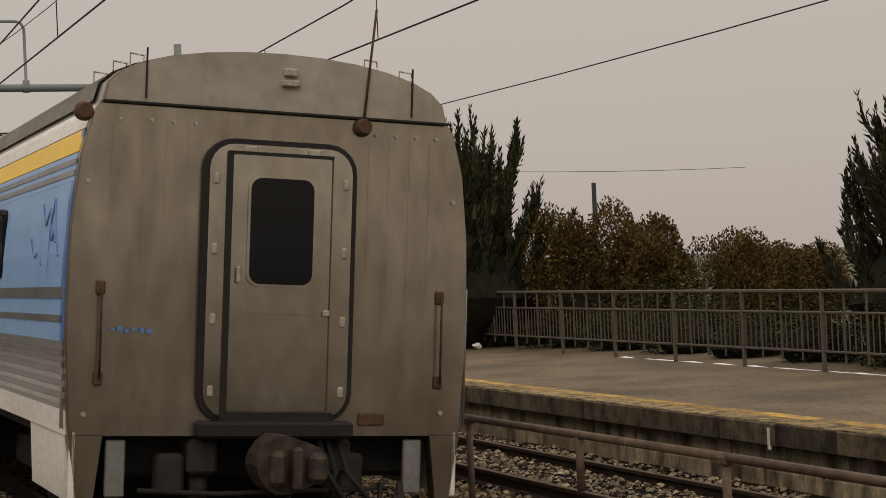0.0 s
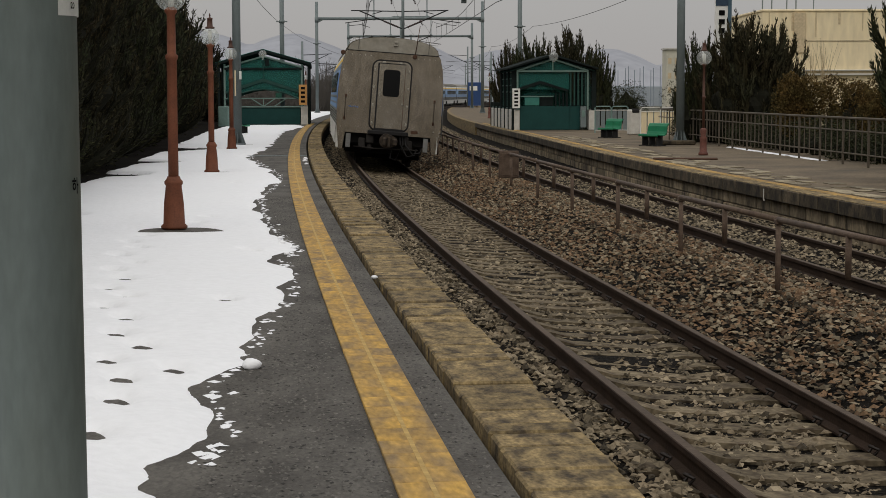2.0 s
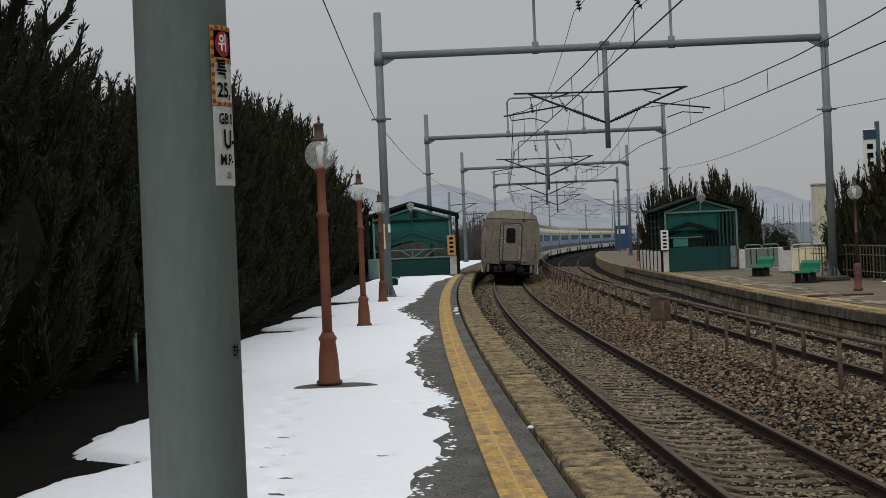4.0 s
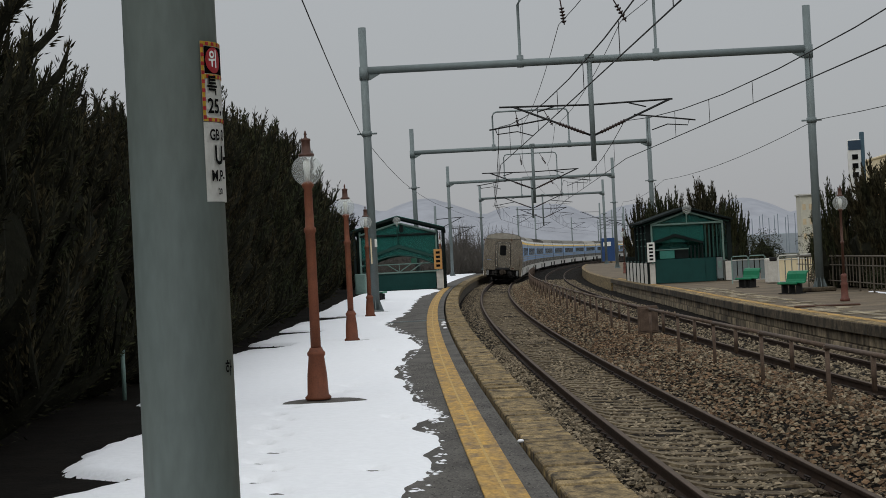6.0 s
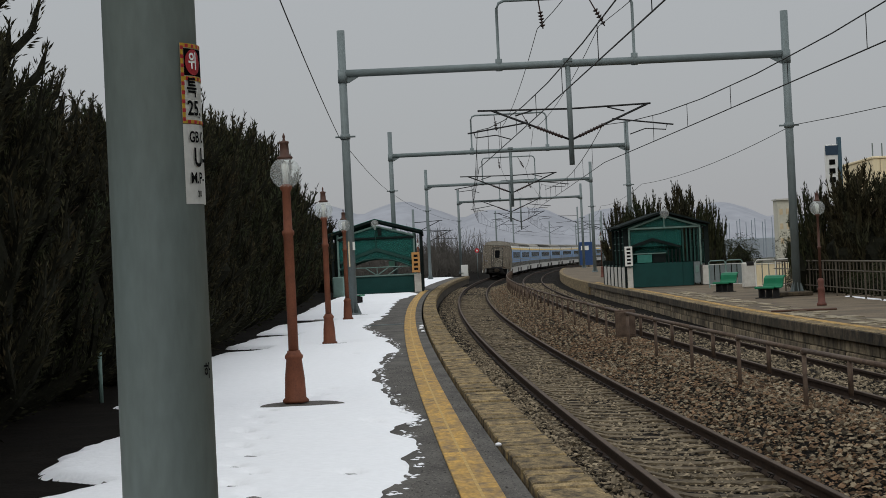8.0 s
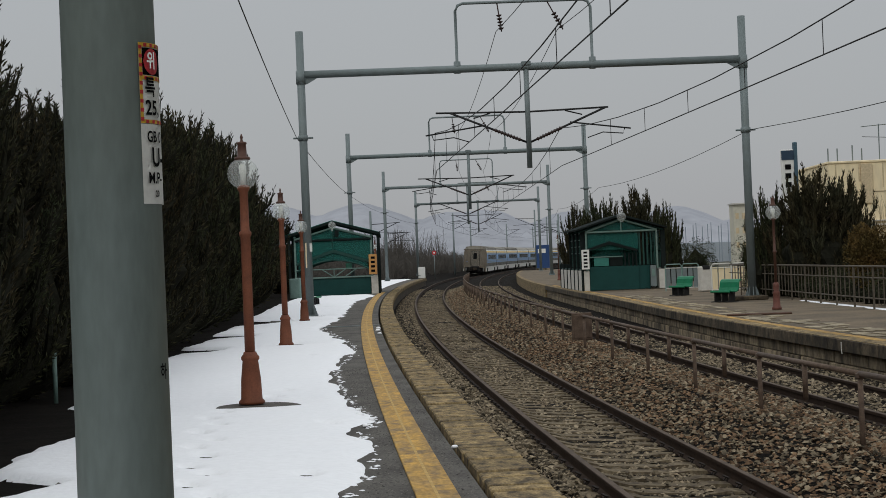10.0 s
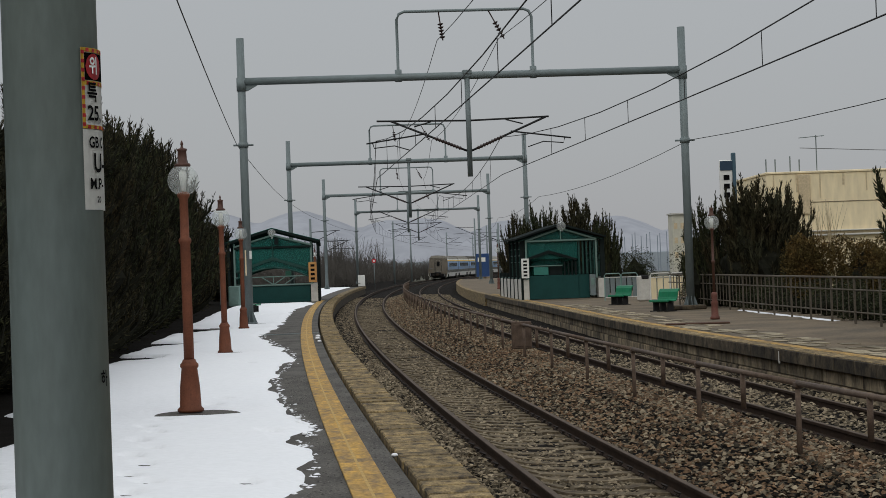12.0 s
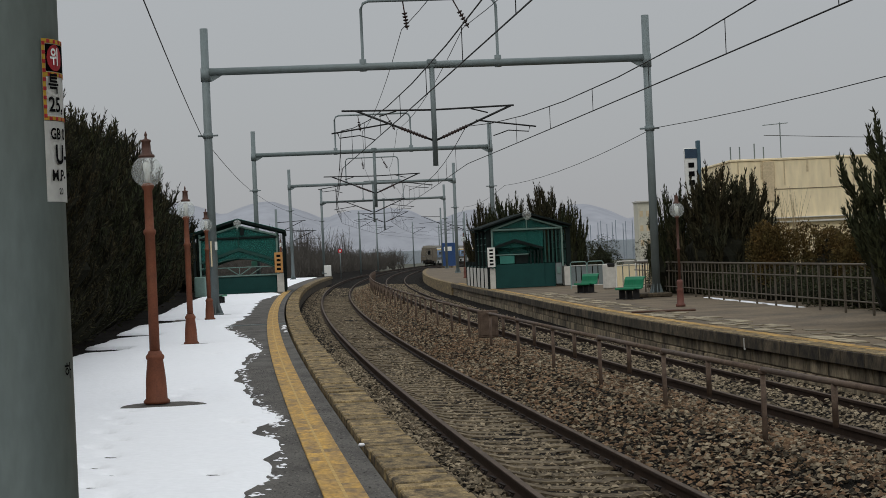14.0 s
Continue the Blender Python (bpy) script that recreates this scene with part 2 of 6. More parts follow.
def box(bm, x, y, z, sx, sy, sz, bev=0.0, turn=None, mat=0):
    """A box by its centre and size; bev: its bevel."""
    m = Matrix.Translation((x, y, z))
    if turn is not None:
        m = m @ turn
    vs = bmesh.ops.create_cube(bm, size=1.0, matrix=m @ Matrix.Diagonal((sx, sy, sz, 1)))["verts"]
    faces = {f for v in vs for f in v.link_faces}
    for f in faces:
        f.material_index = mat
    if bev:
        edges = list({e for v in vs for e in v.link_edges})
        bmesh.ops.bevel(bm, geom=edges, offset=bev, segments=1, affect="EDGES")


def rod(bm, a, b, r, r2=None, n=8, mat=0):
    """A round bar from a to b, which may taper."""
    a, b = Vector(a), Vector(b)
    d = b - a
    m = Matrix.Translation((a + b) / 2) @ d.to_track_quat("Z", "Y").to_matrix().to_4x4()
    vs = bmesh.ops.create_cone(bm, cap_ends=True, segments=n, radius1=r, radius2=r if r2 is None else r2, depth=d.length, matrix=m)["verts"]
    for f in {f for v in vs for f in v.link_faces}:
        f.material_index = mat
        f.smooth = n > 6 and len(f.verts) == 4


def tube(bm, pts, r, n=6):
    """A bent round bar through the points, in one piece."""
    pts = [Vector(p) for p in pts]
    rings = []
    for k, p in enumerate(pts):
        way = (pts[min(k + 1, len(pts) - 1)] - pts[max(k - 1, 0)]).normalized()
        ref = Vector((0.31, 0.17, 0.93)) if abs(way.z) < 0.9 else Vector((0.93, 0.3, 0.1))
        u = way.cross(ref).normalized()
        v = way.cross(u)
        rings.append([bm.verts.new(p + (u * math.cos(2 * math.pi * j / n) + v * math.sin(2 * math.pi * j / n)) * r) for j in range(n)])
    for a, b in zip(rings[:-1], rings[1:]):
        for j in range(n):
            bm.faces.new((a[j], a[(j + 1) % n], b[(j + 1) % n], b[j])).smooth = True
    bm.faces.new(rings[0])
    bm.faces.new(rings[-1][::-1])


def lathe(bm, prof, n=20, x=0, y=0):
    """A turned body from (radius, height) pairs."""
    rings = [[bm.verts.new((x + r * math.cos(2 * math.pi * k / n), y + r * math.sin(2 * math.pi * k / n), z)) for k in range(n)] for r, z in prof]
    for p, q in zip(rings[:-1], rings[1:]):
        for k in range(n):
            f = bm.faces.new((p[k], p[(k + 1) % n], q[(k + 1) % n], q[k]))
            f.smooth = True
    bm.faces.new(rings[-1])
    bm.faces.new(rings[0][::-1])


def ribbed(bm, a, b, wide, thin, count, first):
    """A turned insulator from a to b: a thin stem with a row of sheds from the share first onwards."""
    length = (b - a).length
    pitch = length * (0.97 - first) / count
    prof = [(thin, 0.0), (thin, length * first)]
    for k in range(count):
        z = length * first + k * pitch
        prof += [(wide, z + pitch * 0.15), (wide * 0.6, z + pitch * 0.6), (thin, z + pitch * 0.7), (thin, z + pitch * 0.99)]
    prof.append((thin, length))
    turned = bmesh.new()
    lathe(turned, prof, 8)
    turned.transform(Matrix.Translation(a) @ (b - a).to_track_quat("Z", "Y").to_matrix().to_4x4())
    spare = bpy.data.meshes.new("insulator")
    turned.to_mesh(spare)
    turned.free()
    bm.from_mesh(spare)
    bpy.data.meshes.remove(spare)


def prism(bm, outline, lo, hi, axis="y", mat=0):
    """An outline in two axes, drawn out along the third from lo to hi."""
    put = {"y": lambda p, w: (p[0], w, p[1]), "x": lambda p, w: (w, p[0], p[1]), "z": lambda p, w: (p[0], p[1], w)}[axis]
    a = [bm.verts.new(put(p, lo)) for p in outline]
    b = [bm.verts.new(put(p, hi)) for p in outline]
    faces = [bm.faces.new(a[::-1]), bm.faces.new(b)]
    n = len(outline)
    for k in range(n):
        faces.append(bm.faces.new((a[k], a[(k + 1) % n], b[(k + 1) % n], b[k])))
    for f in faces:
        f.material_index = mat
    return faces


def rounded(x0, x1, z0, z1, r, n=5):
    """The outline of a rectangle with round corners."""
    out = []
    for cx, cz, a in ((x1 - r, z1 - r, 0), (x0 + r, z1 - r, 90), (x0 + r, z0 + r, 180), (x1 - r, z0 + r, 270)):
        for k in range(n + 1):
            b = radians(a + 90 * k / n)
            out.append((cx + r * math.cos(b), cz + r * math.sin(b)))
    return out


# ---- the line of the near track ----
X0, TH0, K0, K1, K2 = 2.8166, -0.09884, 0.000795, -0.0000167, -0.0000082
STEP = 0.5
S_LO, S_HI = -40.0, 760.0
LINE = []


def lay_line():
    fwd, x, y, h = [], X0, 6.0, TH0
    s = 0.0
    while s <= S_HI:
        fwd.append((s, x, y, h))
        u = min(s, 200.0) / 50
        x, y, h, s = x + math.sin(h) * STEP, y + math.cos(h) * STEP, h + (K0 + K1 * u + K2 * u * u) * STEP, s + STEP
    back, x, y, h, s = [], X0, 6.0, TH0, 0.0
    while s > S_LO:
        h, s = h - K0 * STEP, s - STEP
        x, y = x - math.sin(h) * STEP, y - math.cos(h) * STEP
        back.append((s, x, y, h))
    LINE.extend(back[::-1] + fwd)


lay_line()


def trk(s, d=0.0):
    """The place and heading at s metres along the near track and d metres to its right."""
    i = (s - LINE[0][0]) / STEP
    k = max(0, min(len(LINE) - 2, int(i)))
    u = i - k
    a, b = LINE[k], LINE[k + 1]
    x, y, h = (a[j] + (b[j] - a[j]) * u for j in (1, 2, 3))
    return x + d * math.cos(h), y - d * math.sin(h), h


def on(s, d, z=0.0, turn=0.0):
    x, y, h = trk(s, d)
    return pose(x, y, z, 0, 0, -math.degrees(h) + turn)


def along(prof, s0, s1, step=2.0, closed=True, jitter=0.0):
    """A (d, z) outline drawn along the track, as vertices and faces."""
    n, verts, faces = len(prof), [], []
    count = max(1, int(round((s1 - s0) / step)))
    for k in range(count + 1):
        s = s0 + (s1 - s0) * k / count
        for d, z in prof:
            x, y, _ = trk(s, d)
            verts.append((x, y, z + (noise.noise((x * 1.3, y * 1.3, 0)) * jitter if jitter else 0)))
    for k in range(count):
        for j in range(n if closed else n - 1):
            a, b = k * n + j, k * n + (j + 1) % n
            faces.append((a, b, b + n, a + n))
    if closed:
        faces.append(tuple(range(n))[::-1])
        faces.append(tuple(count * n + j for j in range(n)))
    return verts, faces


RZ = -0.512
CANT = 0.055


def structure(ob, label):
    return tagged(ob, label, kind="structure")


# ---- the large structure ----
def build_setting():
    bm = bmesh.new()
    bmesh.ops.create_grid(bm, x_segments=60, y_segments=60, size=2600)
    g = part("ground", bm, M_ground)
    g.location = (0, 0, -1.0)
    structure(g, "flat winter ground around the station")
    bed = [(-3.2, -1.1), (-3.2, RZ - 0.24), (-1.35, RZ - 0.15), (-0.98, RZ - 0.115), (-0.6, RZ - 0.17), (0.6, RZ - 0.235), (0.98, RZ - 0.23), (1.4, RZ - 0.14), (2.0, RZ + 0.06),
           (2.7, RZ - 0.02), (3.1, RZ - 0.05), (5.0, RZ - 0.14), (6.6, RZ - 0.2), (6.6, -1.1)]
    structure(part("ballast_bed", along(bed, S_LO, S_HI, 1.0, jitter=0.05), M_bed_gap_shade), "stone ballast bed under both tracks, near-black for shaded gaps")
    structure(part("platform_near", along([(-5.5, -1.0), (-2.235, -1.0), (-2.235, -0.012), (-5.5, -0.012)], S_LO, 150, 1.0), M_asphalt), "worn grey asphalt platform")
    structure(part("platform_verge", along([(-40, -1.0), (-5.5, -1.0), (-5.5, -0.03), (-7.2, -0.03), (-9, 0.02), (-40, -0.1)], S_LO, 150, 1.0, jitter=0.03), M_shaded_soil), "bare soil behind the platform, blackened for tree shade")


def build_rail(s0, s1, d, lift, name):
    foot = [(-0.07, -0.155), (0.07, -0.155), (0.07, -0.14), (0.012, -0.12), (0.012, -0.045), (0.035, -0.035), (0.035, -0.004), (0.028, 0.0),
            (-0.028, 0.0), (-0.035, -0.004), (-0.035, -0.035), (-0.012, -0.045), (-0.012, -0.12), (-0.07, -0.14)]
    ob = part(name, along([(d + a, RZ + lift + b) for a, b in foot], s0, s1, 1.0), [M_rail, M_railtop])
    n = len(foot)
    for f in ob.data.polygons:
        if f.index % n == 7 and f.index < len(ob.data.polygons) - 2:
            f.material_index = 1
    structure(ob, "rusty steel rail with a polished head")
    return ob


def build_rails():
    for name, d, lift in (("rail_near_1", -0.75, CANT), ("rail_near_2", 0.75, -CANT), ("rail_far_1", 3.27, CANT + 0.06), ("rail_far_2", 4.77, 0.06 - CANT)):
        build_rail(S_LO, S_HI, d, lift, name)


FAR_Z = -0.04


# ---- gantries ----
def gantry(s, dl, dr, base_z, high, beam, label, frames=True):
    x, y, h = trk(s, 0)
    m = on(s, 0)
    g = thing("catenary_gantry", m, label, "gantry", "gantries over the tracks")
    for d in (dl, dr):
        bm = bmesh.new()
        rod(bm, (d, 0, base_z), (d, 0, high), 0.135, 0.125, 16)
        p = part("post", bm, M_steel, g)
        bm = bmesh.new()
        box(bm, d, 0, base_z + 0.03, 0.5, 0.5, 0.06, 0.01)
        for k in range(8):
            ca, sa = math.cos(k * math.pi / 4), math.sin(k * math.pi / 4)
            vs = [bm.verts.new((d + r * ca - w * sa, r * sa + w * ca, base_z + z)) for w in (-0.008, 0.008) for r, z in ((0.11, 0.06), (0.24, 0.06), (0.12, 0.42))]
            bm.faces.new((vs[2], vs[1], vs[0]))
            bm.faces.new((vs[3], vs[4], vs[5]))
            for i0, i1 in ((0, 1), (1, 2), (2, 0)):
                bm.faces.new((vs[i0], vs[i1], vs[i1 + 3], vs[i0 + 3]))
        part("foot", bm, M_steel, p)
        bm = bmesh.new()
        rod(bm, (d, 0, beam - 0.3), (d, 0, beam + 0.12), 0.155, n=16)
        sg = 1 if d < 0 else -1
        prism(bm, [(d, beam - 0.34), (d, beam - 0.08), (d + sg * 0.55, beam - 0.08), (d + sg * 0.5, beam - 0.13), (d + sg * 0.2, beam - 0.3)], -0.03, 0.03)
        part("bracket", bm, M_steel, p)
        bm = bmesh.new()
        low = beam - (2.02 if d < 0 else 2.3)
        rod(bm, (d - 0.32, 0, low), (d + 0.32, 0, low), 0.03)
        rod(bm, (d, 0, low - 0.08), (d, 0, low + 0.08), 0.16, n=14)
        part("cable_arm", bm, M_steel, p)
    bm = bmesh.new()
    rod(bm, (dl + 0.1, 0, beam), (dr - 0.1, 0, beam), 0.122, n=16)
    part("beam", bm, M_steel, g)
    bm = bmesh.new()
    mid = (dl + dr) / 2 + 0.1
    rod(bm, (mid, 0, beam + 0.15), (mid, 0, beam - 3.25), 0.085, n=12)
    box(bm, mid, 0, beam + 0.1, 0.3, 0.3, 0.14, 0.02)
    part("drop_post", bm, M_steel, g)
    bm = bmesh.new()
    a, b, t = mid - 2.2, mid + 2.15, beam + 2.1
    tube(bm, [(a, 0, beam), (a, 0, t - 0.25), (a + 0.08, 0, t - 0.07), (a + 0.25, 0, t), (b - 0.25, 0, t), (b - 0.08, 0, t - 0.07), (b, 0, t - 0.25), (b, 0, beam)], 0.05, 8)
    for q in (a, b):
        rod(bm, (q, 0, beam - 0.14), (q, 0, beam + 0.24), 0.11, n=12)
    part("top_frame", bm, M_steel, g)
    for q, lean in ((a + 1.35, 0.12), (b - 1.4, 0.5)):
        bm = bmesh.new()
        top, low = Vector((q, 0, t)), Vector((q + lean, 0, t - 0.95))
        ribbed(bm, top, low, 0.1, 0.022, 5, 0.42)
        part("insulator", bm, M_insul, g)
    arm_set(g, mid, beam)
    return g


def arm_set(g, mid, beam):
    """Cantilever arms that hold the wires of both tracks."""
    for side in (-1, 1):
        bm = bmesh.new()
        z1, z2 = beam - 1.45, beam - 2.55
        tip = mid + side * (2.95 if side < 0 else 2.6)
        rod(bm, (mid, 0, z1), (tip, 0, z1 + 0.06), 0.03)
        rod(bm, (mid, 0, z2 + 0.1), (mid + side * 2.5, 0, z1 + 0.05), 0.035)
        rod(bm, (mid + side * 1.2, 0, z1), (mid + side * 1.75, 0, z2 + 0.95), 0.022)
        rod(bm, (mid + side * 1.35, 0, z2 + 0.72), (mid + side * 3.3, 0, z2 + 0.45), 0.025)
        tube(bm, [(mid + side * 3.1, 0, z2 + 0.46), (mid + side * 3.05, 0, z2 + 0.3), (mid + side * 2.4, 0, z2 + 0.36), (mid + side * 1.9, 0, z2 + 0.2)], 0.018)
        part("cantilever_arm", bm, M_wire, g, "dark cantilever arm with insulators")
        bm = bmesh.new()
        foot, tip_at = Vector((mid, 0, z2 + 0.1)), Vector((mid + side * 2.5, 0, z1 + 0.05))
        ribbed(bm, foot.lerp(tip_at, 0.1), foot.lerp(tip_at, 0.45), 0.07, 0.04, 9, 0.03)
        part("insulator", bm, M_insul, g)


GANTRIES = [(5.0, -4.4, 9.0), (50.2, -4.4, 9.82), (95.0, -4.4, 9.2), (139.0, -4.4, 9.2), (184.0, -4.4, 8.9)]


def build_gantries():
    for s, dl, dr in GANTRIES[1:]:
        gantry(s, dl, dr, 0.0, 9.1, 7.72, "grey steel catenary gantry spanning both tracks")


# ---- wires ----
def wire(name, pts, r, label, sag=0.0, n=5):
    bm = bmesh.new()
    run = []
    for a, b in zip(pts[:-1], pts[1:]):
        a, b = Vector(a), Vector(b)
        run += [a.lerp(b, k / 8) - Vector((0, 0, sag * 4 * (k / 8) * (1 - k / 8))) for k in range(8)]
    tube(bm, run + [Vector(pts[-1])], r, n)
    ob = part(name, bm, M_wire)
    return tagged(ob, label, "cable")


def build_wires():
    stops = [-38, 5, 50.2, 95, 139, 184, 230, 276, 322]
    for d in (0.0, 4.02):
        zig = [0.18 if k % 2 else -0.18 for k in range(len(stops))]
        P = [trk(s, d + q)[:2] for s, q in zip(stops, zig)]
        wire("contact_wire", [(x, y, 4.5) for x, y in P], 0.012, "thin black contact wire above the track", 0.02)
        mess = wire("messenger_wire", [(x, y, 5.7) for x, y in P], 0.012, "black messenger wire above the contact wire", 0.78)
        for (x0, y0), (x1, y1) in zip(P[:6], P[1:7]):
            for k in range(1, 9):
                bm = bmesh.new()
                u = k / 9
                x, y = x0 + (x1 - x0) * u, y0 + (y1 - y0) * u
                rod(bm, (x, y, 4.49), (x, y, 5.7 - 0.78 * 4 * u * (1 - u)), 0.007, n=4)
                part("dropper", bm, M_wire, mess)
    for off in (-0.73, 1.25):
        P = [trk(s, 2.62 + off)[:2] for s in stops[:7]]
        wire("feeder_wire", [(x, y, 8.87) for x, y in P], 0.012, "thin feeder wire hung from the top frames", 0.5)
    for d, zs, sag in ((-4.6, (5.7,) * 6, 0.15), (9.95, (4.7, 4.95, 5.42, 5.42, 5.42, 5.42), 0.3)):
        P = [trk(s, d)[:2] for s in stops[:6]]
        wire("return_wire", [(x, y, z) for (x, y), z in zip(P, zs)], 0.011, "slack return wire along the posts", sag)


# ---- platform lamps ----
def far_lamp():
    """A slimmer lamp on a short cast base."""
    g = thing("platform_lamp", Matrix(), "slim dark red-brown platform lamp with a clear globe", "lamp", "platform lamps")
    bm = bmesh.new()
    lathe(bm, [(0.13, 0.0), (0.13, 0.06), (0.1, 0.09), (0.09, 0.42), (0.1, 0.45), (0.07, 0.5), (0.085, 0.62), (0.085, 0.68), (0.05, 0.72)], 12)
    part("base", bm, M_lamp_old, g, "red-brown cast base")
    bm = bmesh.new()
    lathe(bm, [(0.04, 0.7), (0.037, 1.5), (0.055, 1.52), (0.055, 1.56), (0.035, 1.58), (0.034, 2.36), (0.07, 2.39), (0.06, 2.42)], 12)
    part("post", bm, M_lamp_dark, g, "thin dark brown post")
    bm = bmesh.new()
    lathe(bm, [(0.05, 2.4)] + [(0.2 * math.sin(radians(a)), 2.58 - 0.2 * math.cos(radians(a))) for a in range(20, 165, 12)] + [(0.05, 2.77)], 24)
    globe = part("globe", bm, M_globe, g, "clear ribbed globe")
    globe.visible_shadow = False
    bm = bmesh.new()
    lathe(bm, [(0.04, 2.42), (0.04, 2.55), (0.05, 2.58), (0.05, 2.66), (0.02, 2.7)], 12)
    part("bulb", bm, M_white_plastic, globe)
    bm = bmesh.new()
    lathe(bm, [(0.085, 2.75), (0.1, 2.77), (0.06, 2.8), (0.05, 2.93), (0.06, 2.95), (0.012, 2.98), (0.006, 3.04)], 12)
    part("cap", bm, M_lamp_dark, g)
    return g


M_lamp_old = material("faded_red_lamp_base", (0.17, 0.06, 0.042), 0.65, var=0.3, scale=9, fine=50, tint=(0.08, 0.035, 0.026))


def lamp_left():
    g = thing("platform_lamp", Matrix(), "red-brown cast platform lamp with a clear globe", "lamp", "platform lamps")
    bm = bmesh.new()
    lathe(bm, [(0.155, 0.0), (0.16, 0.03), (0.13, 0.06), (0.12, 0.3), (0.095, 0.52), (0.11, 0.54), (0.11, 0.57), (0.085, 0.6), (0.075, 0.63)], 12)
    part("base", bm, M_lamp_post, g)
    bm = bmesh.new()
    lathe(bm, [(0.062, 0.62), (0.06, 1.4), (0.06, 2.02), (0.075, 2.04), (0.075, 2.08), (0.054, 2.1), (0.05, 2.56), (0.075, 2.6), (0.075, 2.63), (0.04, 2.65)], 14)
    part("post", bm, M_lamp_post, g)
    bm = bmesh.new()
    lathe(bm, [(0.05, 2.62)] + [(0.188 * math.sin(radians(a)), 2.79 - 0.188 * math.cos(radians(a))) for a in range(20, 165, 12)] + [(0.05, 2.97)], 24)
    globe = part("globe", bm, M_globe, g, "clear ribbed globe")
    globe.visible_shadow = False
    bm = bmesh.new()
    lathe(bm, [(0.035, 2.64), (0.035, 2.78), (0.045, 2.8), (0.045, 2.88), (0.02, 2.92)], 12)
    part("bulb", bm, M_white_plastic, globe)
    bm = bmesh.new()
    lathe(bm, [(0.085, 2.95), (0.1, 2.97), (0.09, 2.99), (0.06, 3.0), (0.052, 3.14), (0.062, 3.15), (0.058, 3.17), (0.02, 3.18), (0.012, 3.21), (0.02, 3.225), (0.006, 3.27)], 12)
    part("cap", bm, M_lamp_dark, g)
    return g


def build_lamps():
    first = lamp_left()
    first.matrix_basis = on(15.6, -4.24)
    for s, d in ((30.8, -4.3), (46.2, -4.42), (123.0, -4.35)):
        copy_thing(first, on(s, d))
    second = far_lamp()
    second.matrix_basis = on(40.2, 8.29, FAR_Z)
    copy_thing(second, on(110.0, 8.4, FAR_Z))


# ---- the near pole ----
def build_pole():
    x, y = -1.19, 5.7
    g = thing("catenary_pole", pose(x, y, 0), "grey-olive painted steel pole with warning labels", "pole")
    bm = bmesh.new()
    rod(bm, (0, 0, -0.4), (0, 0, 9.0), 0.158, 0.138, 48)
    part("shaft", bm, M_pole, g)
    return g


# ---- the train ----
def side_x(z):
    """Half the body's width at a height above the rail."""
    pts = ((0.5, 1.4), (0.95, 1.46), (1.6, 1.5), (2.3, 1.5), (2.9, 1.44), (3.2, 1.36), (3.3, 1.3))
    for (z0, x0), (z1, x1) in zip(pts[:-1], pts[1:]):
        if z <= z1:
            return x0 + (x1 - x0) * (z - z0) / (z1 - z0)
    return 1.3


def roof_arc(n=14):
    out = []
    for k in range(n + 1):
        a = math.pi * k / n
        out.append((1.3 * math.cos(a), 3.3 + 0.42 * math.sin(a) ** 0.8))
    return out


COACH = 23.0
PITCH = 23.6


